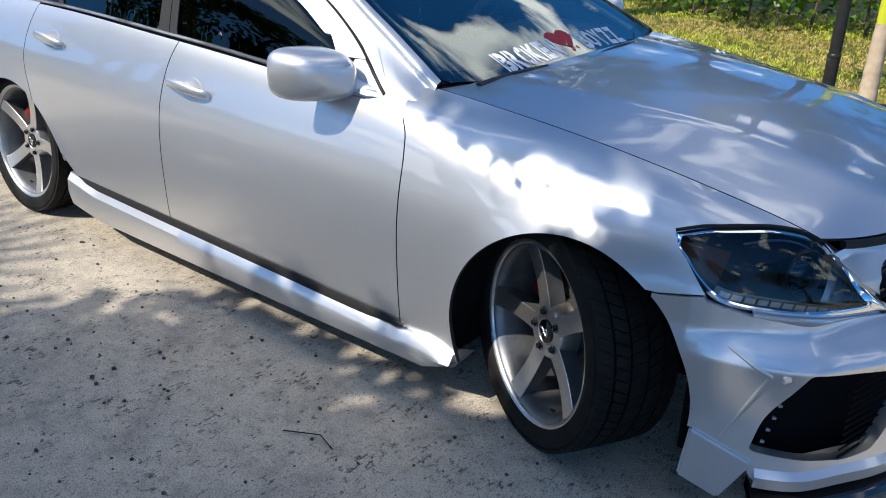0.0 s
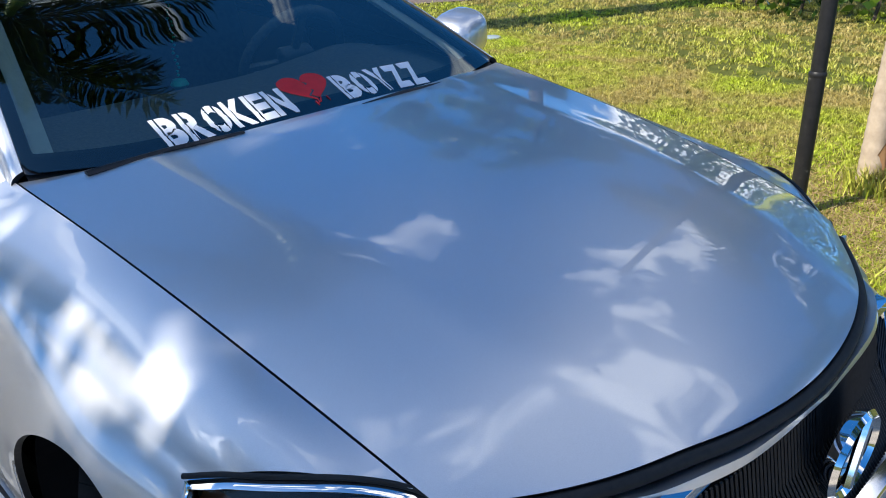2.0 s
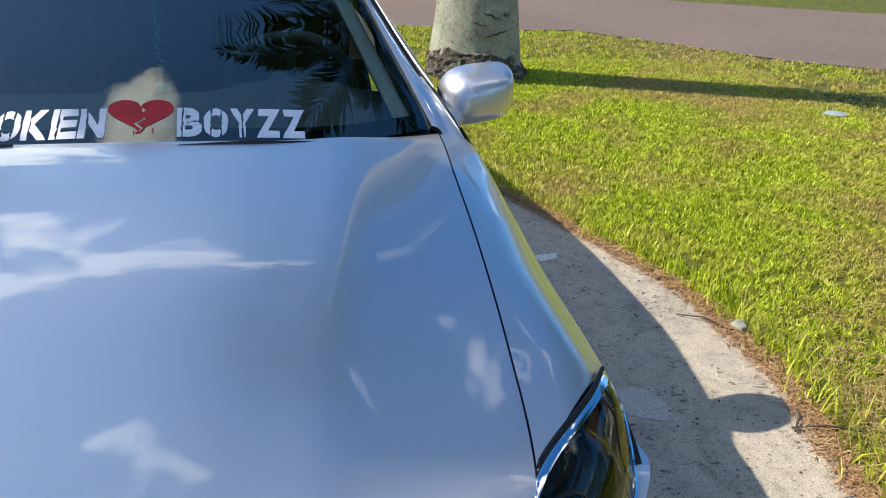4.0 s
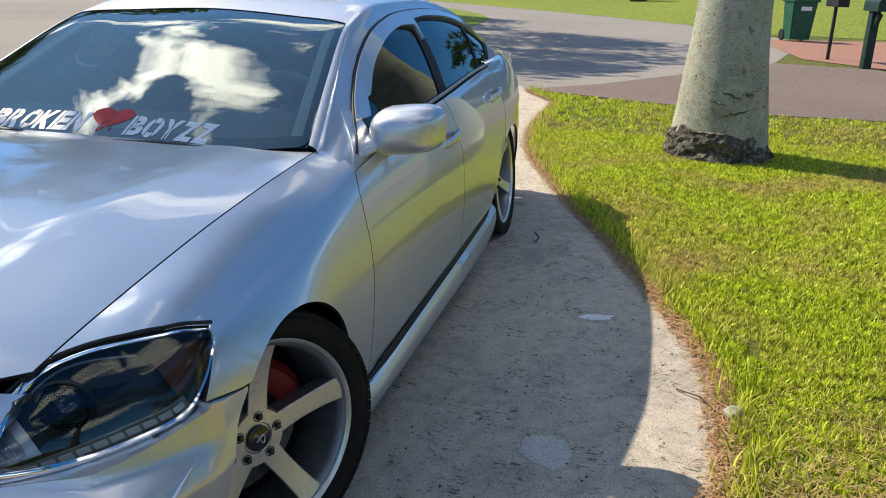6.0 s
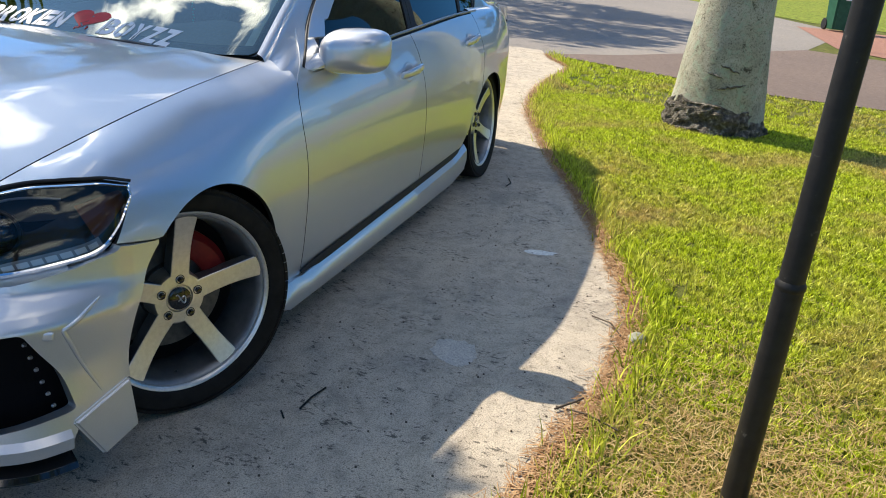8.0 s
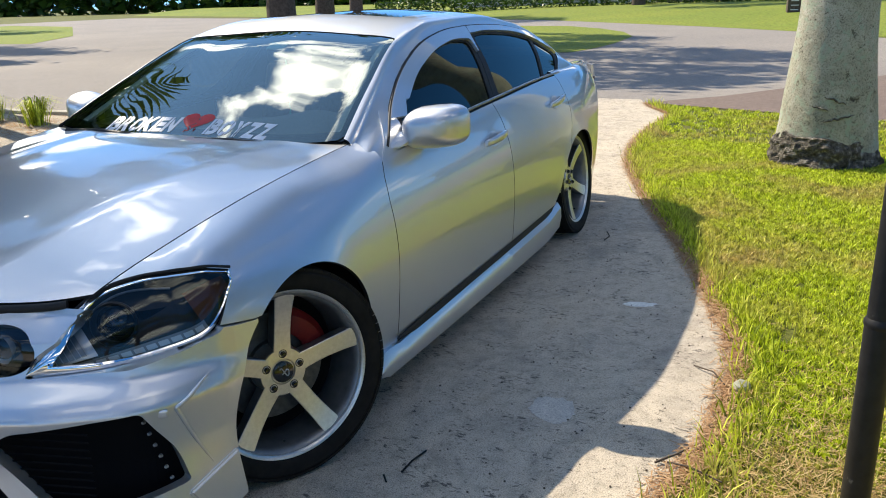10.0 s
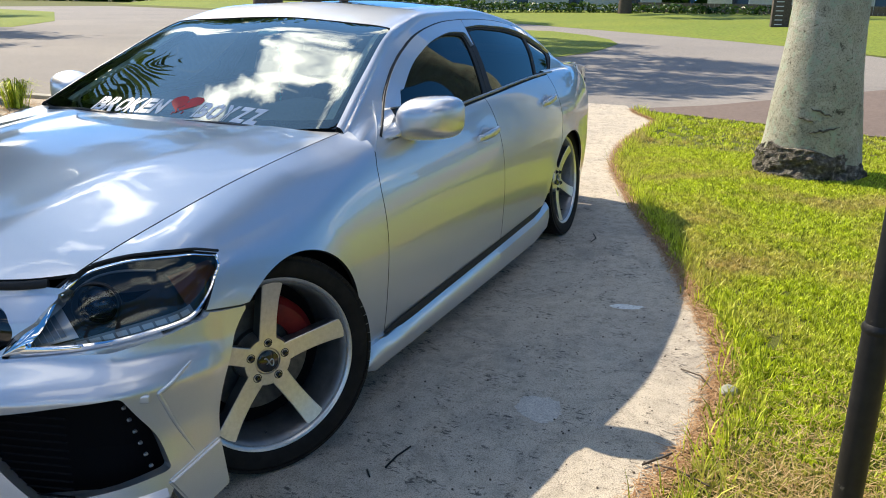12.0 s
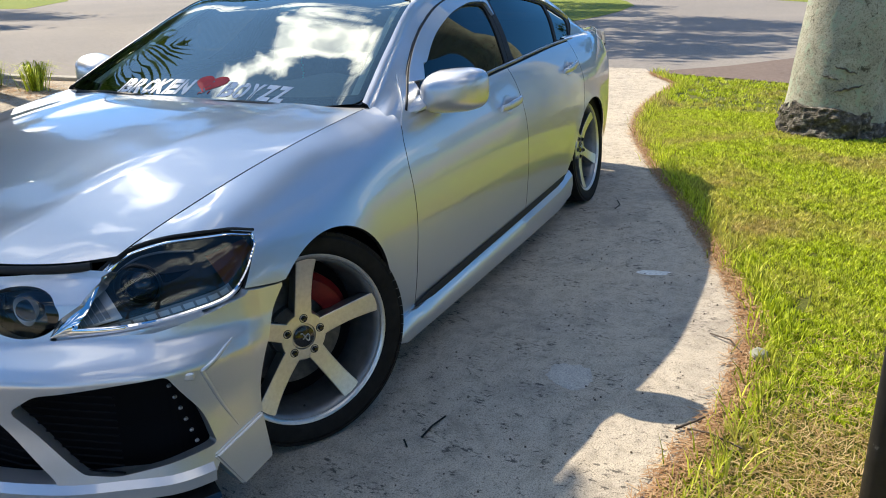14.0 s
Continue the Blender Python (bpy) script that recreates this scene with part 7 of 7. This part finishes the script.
def young_palm(at):
    palm = thing("young_palm", "young palm with ringed tan stem and lime crownshaft", "palm", at=(at[0], at[1], 0))
    bm = bmesh.new()
    prof = []
    pts, rad = [], []
    for k in range(45):
        t = k / 44
        z = -0.02 + 0.76 * t
        pts.append((0.05 * (1 - t) ** 2 * 0.4, 0.06 * t - 0.02, z))
        rad.append((0.062 - 0.020 * t) + (0.0022 if k % 4 == 0 else 0.0))
    tube(bm, pts, rad, 18)
    part("stem", bm, M_YOUNGTRUNK, palm, "ringed tan stem", 50)
    bm = bmesh.new()
    tube(bm, [(0, 0.04, 0.735), (0, 0.045, 0.80), (0, 0.06, 1.2), (0, 0.07, 1.75)], [0.041, 0.044, 0.040, 0.022], 16)
    part("crownshaft", bm, M_LIME, palm, "lime-yellow crownshaft", 60)
    bm = bmesh.new()
    rows = []
    for k in range(9):
        t = k / 8
        c = Vector((0.02 + 0.10 * t, -0.035 - 0.06 * t, 0.02 + 0.26 * t ** 1.3))
        rows.append([bm.verts.new(c + Vector((0.05 * math.cos(q) * (1 - 0.6 * abs(t - 0.4)), 0.02, 0.028 * math.sin(q)))) for q in np.linspace(0, math.pi, 7)])
    for a, b2 in zip(rows, rows[1:]):
        for i in range(6):
            bm.faces.new((a[i], a[i + 1], b2[i + 1], b2[i]))
    part("dry_sheath", bm, M_THATCH, palm, "curled brown dead leaf sheath")
    r = random.Random(8)
    for k in range(9):
        a = 2.399 * k + 0.8
        el = 1.2 - 1.0 * (k / 9)
        bm = bmesh.new()
        frond(bm, (0, 0.07, 1.72), (math.cos(a) * math.cos(el), math.sin(a) * math.cos(el), math.sin(el)), r.uniform(1.2, 1.6), 0.40, 0.42, 26, 0.034, 0.5, 40 + k, 0.013)
        part("frond", bm, M_FROND, palm)


young_palm((-0.10, 2.93))
blades("weed_tuft", 420, lambda rng, n: np.stack([rng.normal(-0.02, 0.07, n), rng.normal(2.86, 0.07, n), np.zeros(n)], -1), (0.06, 0.16), (0.006, 0.010), 21, M_GRASS, 0.9, "tuft of grass at the young palm's foot")


def clump(at, seed):
    c = thing("grass_clump", "arching clump of border grass in dry mulch", "plant", "border plants", at=(at[0], at[1], 0))
    r = random.Random(seed)
    bm = bmesh.new()
    for k in range(260):
        a, rr = r.uniform(0, 2 * math.pi), abs(r.gauss(0, 0.07))
        base = Vector((rr * math.cos(a), rr * math.sin(a), 0))
        L = r.uniform(0.25, 0.48)
        out = Vector((math.cos(a + r.uniform(-0.6, 0.6)), math.sin(a + r.uniform(-0.6, 0.6)), 0))
        w = Vector((-out.y, out.x, 0)) * 0.006
        sp = r.uniform(0.15, 0.75)
        p1, p2 = base + out * L * sp * 0.45 + Vector((0, 0, L * 0.72)), base + out * L * sp * 1.1 + Vector((0, 0, L * (0.95 - 0.6 * sp)))
        v0, v1, v2, v3, v4 = [bm.verts.new(q) for q in (base - w, base + w, p1 + w * 0.8, p1 - w * 0.8, p2)]
        bm.faces.new((v0, v1, v2, v3))
        bm.faces.new((v3, v2, v4))
    part("leaf_tuft", bm, M_GRASS, c, "", None)
    return c


clump((-5.2, -6.72), 31)
clump((-5.25, -7.6), 32)
clump((-4.6, -7.3), 33)
litter("bed_mulch", 2500, lambda rng, n: np.stack([rng.normal(-4.9, 0.5, n), rng.normal(-7.2, 0.8, n), np.zeros(n)], -1), (0.03, 0.10), (0.006, 0.014), 34, M_THATCH, "dry mulch in the planting bed", "mulch")
bm = bmesh.new()
box(bm, (-0.09, -2.2, -0.05), (0.09, 2.2, 0.05), pose(-5.95, -8.0, 0, 0, 0, 6), 0.015)
tagged(part("bed_kerb", bm, M_KERB, None, "", 40), "pale concrete kerb beside the planting bed", "kerb", kind="structure")


def fan_palm(at, H, seed):
    p = thing("fan_palm", "fan palm with stiff pleated leaves", "palm", "fan palms", at=(at[0], at[1], 0))
    r = random.Random(seed)
    bm = bmesh.new()
    tube(bm, [(0, 0, -0.05), (0.03, 0, H * 0.5), (0, 0.02, H)], [0.16, 0.12, 0.12], 12)
    part("trunk", bm, M_BARK, p, "", 60)
    for k in range(16):
        a = 2.399 * k
        el = 1.25 - 1.6 * k / 16
        d = Vector((math.cos(a) * math.cos(el), math.sin(a) * math.cos(el), math.sin(el)))
        L = r.uniform(0.7, 1.0)
        bm = bmesh.new()
        b0 = Vector((0, 0, H))
        c = b0 + d * L
        tube(bm, [b0, c], [0.022, 0.014], 5)
        side = d.cross(Vector((0, 0, 1))).normalized()
        up = side.cross(d)
        R = r.uniform(0.9, 1.15)
        for q in range(26):
            t = -2.1 + 4.2 * q / 25
            o = d * math.cos(t) + side * math.sin(t)
            tip = c + o * R * r.uniform(0.9, 1.05) + Vector((0, 0, -0.18 * R))
            mid = c + o * R * 0.55 + up * 0.05
            w = o.cross(up).normalized() * 0.034
            v0, v1, v2, v3 = bm.verts.new(c), bm.verts.new(mid + w), bm.verts.new(tip), bm.verts.new(mid - w)
            bm.faces.new((v0, v1, v2, v3))
        part("leaf", bm, M_FAN, p)
    return p


fan_palm((-5.2, -8.2), 5.9, 41)
fan_palm((-6.3, -9.6), 6.2, 42)


def leafy(bm, centre, radius, n, size, r, flat=1.0, shell=0.5):
    for k in range(n):
        d = Vector((r.gauss(0, 1), r.gauss(0, 1), r.gauss(0, 1) * flat))
        if d.length < 1e-6:
            continue
        d.normalize()
        p = Vector(centre) + Vector((d.x, d.y, d.z * flat)) * radius * (shell + (1 - shell) * r.random()) * (0.75 + 0.5 * noise.noise(d * 2.1 + Vector(centre)))
        a = Vector((r.uniform(-1, 1), r.uniform(-1, 1), r.uniform(-0.6, 0.4))).normalized()
        b2 = a.cross(Vector((r.uniform(-1, 1), r.uniform(-1, 1), r.uniform(-1, 1)))).normalized()
        s = size * r.uniform(0.7, 1.3)
        v0, v1, v2, v3 = bm.verts.new(p), bm.verts.new(p + a * s * 0.5 + b2 * s * 0.28), bm.verts.new(p + a * s), bm.verts.new(p + a * s * 0.5 - b2 * s * 0.28)
        bm.faces.new((v0, v1, v2, v3))


def broad_tree(at, H, spread, seed, n_clump=26, n_leaf=150, size=0.16, label="broad-leaved shade tree with a loose open crown", low=0.45, oval=1.0, flat=False):
    tree = thing("shade_tree", label, "tree", "street trees", at=(at[0], at[1], 0))
    r = random.Random(seed)
    bm = bmesh.new()
    fork = H * low
    tube(bm, [(0, 0, -0.1), (0.05, 0, fork * 0.5), (0, 0.08, fork)], [H * 0.035, H * 0.026, H * 0.022], 10)
    tips = []
    for k in range(7):
        a = 2 * math.pi * k / 7 + r.uniform(-0.3, 0.3)
        e = Vector((math.cos(a) * spread * r.uniform(0.45, 0.7), math.sin(a) * spread * oval * r.uniform(0.45, 0.7), fork + (H - fork) * (r.uniform(0.6, 0.8) if flat else r.uniform(0.45, 0.8))))
        m = Vector((e.x * 0.4, e.y * 0.4, fork + (e.z - fork) * 0.55))
        tube(bm, [(0, 0.08, fork - 0.1), m, e], [H * 0.014, H * 0.009, H * 0.003], 6)
        tips += [e, m + (e - m) * 0.5]
    part("trunk", bm, M_BARK, tree, "brown trunk and limbs", 60)
    bm = bmesh.new()
    for k in range(n_clump):
        if k < len(tips):
            c = tips[k]
        else:
            a, q = r.uniform(0, 2 * math.pi), math.sqrt(r.random())
            c = Vector((math.cos(a) * spread * q, math.sin(a) * spread * oval * q, fork + (H - fork) * (r.uniform(0.55, 0.9) if flat else 0.35 + 0.65 * (1 - q * q) * r.uniform(0.5, 1.0))))
        leafy(bm, c, spread * r.uniform(0.20, 0.34), n_leaf, size, r, 0.7, 0.25)
    part("crown", bm, M_LEAF, tree, "dark green leaves")
    return tree


# added out of view: crown flattened and placed to keep sun off the hood
hood_shade_tree = broad_tree((-0.62, -3.55), 5.4, 1.25, 51, 72, 190, 0.13, "unseen slim tree with a flat spreading crown, added to shade the hood", 0.66, 0.66, True)
# added out of view: small crown that shades the right bumper corner and lower fender
bumper_shade_tree = broad_tree((-0.92, -5.50), 5.4, 0.86, 58, 30, 190, 0.12, "unseen slim young tree with a small round crown, added to shade bumper and fender", 0.66, 1.0, True)
# stands out of view: placed and sized to shade the concrete on the car's right
side_tree = broad_tree((-1.3, -7.85), 5.6, 3.3, 57, 124, 520, 0.17)
far_tree = broad_tree((-19.2, -13.0), 14.0, 6.4, 52, 46, 230, 0.32)
for k, (x, y, sc) in enumerate([(-27, -16.5, 0.9), (-52, -30, 1.1), (-64, -12, 1.2), (-66, 8, 1.0), (-58, 26, 1.2), (-34, 40, 1.2), (-12, 34, 1.0), (8, 26, 1.1), (24, 16, 1.0), (28, -6, 1.1), (20, -24, 1.2), (2, -30, 1.1), (-16, -36, 1.2), (-32, -58, 1.3), (12, 12, 0.8), (-14, 20, 0.9)]):
    t = copy_thing(far_tree, pose(x, y, 0, 0, 0, 47 * k) @ Matrix.Scale(sc, 4))
    t.scale = (sc, sc, sc)


def hedge(name, pts, h, depth, n, size, seed, label, mat, stems=True):
    ob = thing(name, label, "hedge")
    r = random.Random(seed)
    P = [Vector((x, y, 0)) for x, y in pts]
    seg = [(P[i], P[i + 1]) for i in range(len(P) - 1)]
    tot = sum((b2 - a).length for a, b2 in seg)
    bm = bmesh.new()
    for a, b2 in seg:
        L = (b2 - a).length
        nn = Vector((-(b2 - a).y, (b2 - a).x, 0)).normalized()
        for k in range(int(n * L / tot)):
            t = r.random()
            z = h * (1 - (1 - r.random()) ** 1.4)
            off = r.uniform(-1, 1)
            p = a + (b2 - a) * t + nn * off * depth * (1 - 0.3 * (z / h)) + Vector((0, 0, 0.12 + z * 0.9 + 0.18 * h * noise.noise(Vector((a.x + t * L * 0.9, off, z)))))
            d = Vector((r.uniform(-1, 1), r.uniform(-1, 1), r.uniform(-0.7, 0.3))).normalized()
            b3 = d.cross(Vector((r.uniform(-1, 1), r.uniform(-1, 1), r.uniform(-1, 1)))).normalized()
            s = size * r.uniform(0.6, 1.3)
            v0, v1, v2, v3 = bm.verts.new(p), bm.verts.new(p + d * s * 0.45 + b3 * s * 0.30), bm.verts.new(p + d * s), bm.verts.new(p + d * s * 0.45 - b3 * s * 0.30)
            bm.faces.new((v0, v1, v2, v3))
    part("foliage", bm, mat, ob, "glossy green leaves")
    bm = bmesh.new()
    for a, b2 in seg:
        L = (b2 - a).length
        for k in range(max(2, int(L / 0.35))):
            p = a + (b2 - a) * ((k + r.random()) / max(2, int(L / 0.35)))
            tube(bm, [p + Vector((0, 0, -0.05)), p + Vector((r.uniform(-0.15, 0.15), r.uniform(-0.15, 0.15), h * 0.7))], [0.02, 0.008], 5)
    part("stems", bm, M_BARK, ob, "dark stems", 60)
    return ob


hedge("hedge", [(-5.0, 9.0), (-3.6, 8.2), (-2.2, 7.5), (-0.9, 7.6), (1.6, 7.2), (3.5, 6.6)], 1.9, 0.55, 9000, 0.12, 61, "dense glossy-leaved hedge behind the lawn", M_HEDGE)
hedge("far_hedge", [(-62, -34), (-66, -16), (-66, 2)], 1.3, 0.8, 5000, 0.32, 62, "low dark hedge in front of distant houses", M_LEAF)
hedge("tree_line", [(-40, -150), (-95, -150), (-125, -110), (-112, -62), (-98, -30), (-92, 0), (-80, 24)], 9.0, 2.0, 16000, 2.2, 64, "tall dark line of trees behind the far lawn", M_LEAF)
hedge("far_hedge", [(-60, 8), (-52, 22), (-42, 30)], 1.4, 0.8, 4200, 0.32, 63, "low dark hedge in front of distant houses", M_LEAF)

# ---------------------------------------------------------------- across the street
M_BIN = noisy("bin_green", [(0.3, (0.008, 0.075, 0.04)), (0.7, (0.014, 0.105, 0.058))], 8, 0.5)
M_RUST = noisy("flag_red", [(0.3, (0.35, 0.015, 0.02)), (0.7, (0.45, 0.02, 0.03))], 20, 0.5)
M_MAILGREEN = noisy("mail_green", [(0.3, (0.010, 0.030, 0.022)), (0.7, (0.018, 0.045, 0.034))], 20, 0.45)
M_STUCCO = noisy("stucco", [(0.3, (0.55, 0.53, 0.49)), (0.7, (0.66, 0.64, 0.60))], 6, 0.9, bump=0.4, bump_scale=40, dist=0.01)
M_ROOF = noisy("roof_shingle", [(0.3, (0.16, 0.14, 0.13)), (0.7, (0.24, 0.21, 0.19))], 10, 0.9, bump=0.4, bump_scale=20, dist=0.02)
M_FENCE = noisy("fence_wood", [(0.3, (0.12, 0.09, 0.07)), (0.7, (0.2, 0.16, 0.13))], 6, 0.85)
M_VAN = shader("van_silver", (0.48, 0.48, 0.49), 0.3, 0.7, 0.5, 1.0)
M_STICKER = noisy("sticker_white", [(0.3, (0.7, 0.7, 0.7)), (0.7, (0.8, 0.8, 0.8))], 20, 0.6)


def wheelie_bin(at, turn):
    ob = thing("wheelie_bin", "green plastic wheeled bin on the paver apron", "bin", at=pose(at[0], at[1], 0, 0, 0, turn))
    bm = bmesh.new()
    lo = [(-0.24, -0.27), (0.24, -0.27), (0.24, 0.27), (-0.24, 0.27)]
    a = [bm.verts.new((x, y, 0.05)) for x, y in lo]
    b2 = [bm.verts.new((x * 1.25, y * 1.22, 1.0)) for x, y in lo]
    bm.faces.new(a)
    for k in range(4):
        bm.faces.new((a[k], a[(k + 1) % 4], b2[(k + 1) % 4], b2[k]))
    bmesh.ops.bevel(bm, geom=[e for e in bm.edges if abs(e.verts[0].co.z - e.verts[1].co.z) > 0.5], offset=0.05, segments=3, affect="EDGES")
    part("body", bm, M_BIN, ob, "", 40)
    bm = bmesh.new()
    box(bm, (-0.33, -0.36, 0.99), (0.33, 0.36, 1.06), None, 0.025, 3)
    part("lid", bm, M_BIN, ob, "", 40)
    for y in (-0.27, 0.27):
        bm = bmesh.new()
        lathe(bm, [(0.001, -0.03), (0.14, -0.03), (0.15, 0), (0.14, 0.03), (0.001, 0.03)], 20)
        bmesh.ops.translate(bm, verts=bm.verts, vec=(-0.25, y, 0.15))
        part("wheel", bm, M_BLACK, ob, "", 40)
    bm = bmesh.new()
    box(bm, (0.302, -0.13, 0.78), (0.308, 0.16, 0.88), pose(0, 0, 0, 0, 0, 0))
    part("sticker", bm, M_STICKER, ob, "pale label with bars")
    return ob


wheelie_bin((-22.3, 5.0), 20)


def mailbox(at, turn, green, h):
    ob = thing("mailbox", "dark mailbox with a red flag on a post", "mailbox", "mailboxes", at=pose(at[0], at[1], 0, 0, 0, turn))
    bm = bmesh.new()
    w = 0.075 if green else 0.028
    box(bm, (-w, -w, -0.1), (w, w, h), None, 0.008)
    part("post", bm, M_MAILGREEN if green else M_BLACK, ob, "", 40)
    if green:
        bm = bmesh.new()
        tube(bm, [(0, 0, h - 0.38), (0.20, 0, h - 0.05)], 0.05, 4)
        part("brace", bm, M_MAILGREEN, ob)
    bm = bmesh.new()
    prof = [(-0.11, 0), (0.11, 0)] + [(0.11 * math.cos(a), 0.13 + 0.11 * math.sin(a)) for a in np.linspace(0, math.pi, 10)]
    f = [bm.verts.new((-0.22, y, h + z)) for y, z in prof]
    g = [bm.verts.new((0.30, y, h + z)) for y, z in prof]
    bm.faces.new(f)
    bm.faces.new(g[::-1])
    for k in range(len(f)):
        bm.faces.new((f[k], f[(k + 1) % len(f)], g[(k + 1) % len(f)], g[k]))
    part("box", bm, M_MAILGREEN if green else M_BLACK, ob, "", 40)
    bm = bmesh.new()
    box(bm, (-0.02, 0.112, h + 0.08), (0.16, 0.122, h + 0.14))
    part("flag", bm, M_RUST, ob, "red signal flag")
    return ob


mailbox((-16.6, 4.85), 15, False, 1.02)
mailbox((-15.0, 5.22), 15, True, 1.0)
# slotted dark pillar at the far kerb
pillar = thing("letter_pillar", "dark brick letter pillar with a column of pale bars", "pillar", at=pose(-44.5, 0.1, 0, 0, 0, 8))
bm = bmesh.new()
box(bm, (-0.42, -0.42, -0.1), (0.42, 0.42, 2.1), None, 0.02)
part("body", bm, M_BARK, pillar, "", 40)
bm = bmesh.new()
box(bm, (-0.5, -0.5, 2.1), (0.5, 0.5, 2.22), None, 0.03)
part("cap", bm, M_BARK, pillar, "", 40)
for k in range(7):
    bm = bmesh.new()
    box(bm, (0.42, -0.28, 0.25 + 0.22 * k), (0.44, 0.08, 0.29 + 0.22 * k))
    part("bar", bm, M_STICKER, pillar, "pale bar")


def house(at, turn, w, d, h):
    ob = thing("house", "low pale stucco house with a dark roof", "house", "houses", at=pose(at[0], at[1], 0, 0, 0, turn))
    bm = bmesh.new()
    box(bm, (-d / 2, -w / 2, -0.1), (d / 2, w / 2, h))
    part("wall", bm, M_STUCCO, ob)
    bm = bmesh.new()
    e = 0.6
    a = [bm.verts.new(p) for p in ((-d / 2 - e, -w / 2 - e, h), (d / 2 + e, -w / 2 - e, h), (d / 2 + e, w / 2 + e, h), (-d / 2 - e, w / 2 + e, h))]
    r0, r1 = bm.verts.new((0, -w / 2 + d / 2, h + 2.0)), bm.verts.new((0, w / 2 - d / 2, h + 2.0))
    for f in ((a[0], a[1], r0), (a[1], a[2], r1, r0), (a[2], a[3], r1), (a[3], a[0], r0, r1), (a[3], a[2], a[1], a[0])):
        bm.faces.new(f)
    part("roof", bm, M_ROOF, ob)
    for k in range(4):
        y = -w / 2 + w * (k + 0.5) / 4
        win = new("window")
        win.parent = ob
        bm = bmesh.new()
        box(bm, (d / 2 - 0.02, y - 0.75, 0.9), (d / 2 + 0.05, y + 0.75, 2.2))
        part("frame", bm, M_STICKER, win)
        bm = bmesh.new()
        box(bm, (d / 2, y - 0.67, 0.98), (d / 2 + 0.06, y + 0.67, 2.12))
        part("glass", bm, M_GLOSSBLACK, win)
    return ob


house((-78, -22), 12, 20, 10, 3.0)
house((-80, 4), -4, 22, 10, 3.0)
house((-70, 28), -25, 20, 10, 3.0)
house((-8, -34), 80, 18, 9, 3.0)
fence = thing("fence", "brown board fence behind the far lawn", "fence")
board = None
for k in range(70):
    y = -12 + 0.36 * k
    if board is None:
        bm = bmesh.new()
        box(bm, (-0.02, -0.17, -0.05), (0.02, 0.17, 1.5), None, 0.006)
        board = part("board", bm, M_FENCE, fence)
        board.location = (-70, y, 0)
    else:
        o = board.copy()
        scene.collection.objects.link(o)
        o.location = (-70 + 0.01 * (k % 3), y, 0)


def van(at, turn):
    ob = thing("minivan", "silver minivan parked in the distance", "car", at=pose(at[0], at[1], 0, 0, 0, turn))
    xs = [-2.4, -2.25, -1.6, -0.2, 0.9, 1.7, 2.35, 2.5]
    top = [0.9, 1.35, 1.72, 1.75, 1.62, 1.08, 0.92, 0.6]
    bm = bmesh.new()
    rows = []
    for x, t in zip(xs, top):
        w = 0.95 if abs(x) < 2.3 else 0.8
        tw = w * (0.80 if t > 1.3 else 0.93)
        rows.append([bm.verts.new(p) for p in ((x, -w, 0.28), (x, -w, 0.95 if t > 0.95 else t * 0.9), (x, -tw, t - 0.06), (x, -tw * 0.8, t), (x, tw * 0.8, t), (x, tw, t - 0.06), (x, w, 0.95 if t > 0.95 else t * 0.9), (x, w, 0.28))])
    for a, b2 in zip(rows, rows[1:]):
        for k in range(7):
            bm.faces.new((a[k], a[k + 1], b2[k + 1], b2[k]))
    bm.faces.new(rows[0])
    bm.faces.new(rows[-1])
    part("body", bm, M_VAN, ob, "", 35)
    for s in (-1, 1):
        for x0, x1 in ((-2.0, -1.1), (-1.0, 0.0), (0.1, 0.95)):
            bm = bmesh.new()
            q = [(x0, 0.96, 1.02), (x1, 0.96, 1.02), (x1 - 0.05, 0.815, 1.50), (x0 + 0.05, 0.815, 1.50)]
            o = [bm.verts.new((x, s * (y + 0.012), z)) for x, y, z in q]
            i2 = [bm.verts.new((x, s * (y - 0.03), z)) for x, y, z in q]
            bm.faces.new(o)
            for k in range(4):
                bm.faces.new((o[k], o[(k + 1) % 4], i2[(k + 1) % 4], i2[k]))
            part("window", bm, M_GLOSSBLACK, ob)
        for x in (-1.45, 1.5):
            w = new("wheel")
            w.parent = ob
            w.location = (x, s * 0.86, 0.33)
            bm = bmesh.new()
            lathe(bm, [(0.20, -0.1), (0.33, -0.09), (0.335, 0), (0.33, 0.09), (0.20, 0.1)], 28)
            part("tyre", bm, M_TYRE, w, "", 40)
            bm = bmesh.new()
            lathe(bm, [(0.001, s * 0.06), (0.06, s * 0.065), (0.20, s * 0.09)], 20)
            part("rim", bm, M_STEEL, w, "", 40)
    return ob


van((-38.5, 13.6), 78)
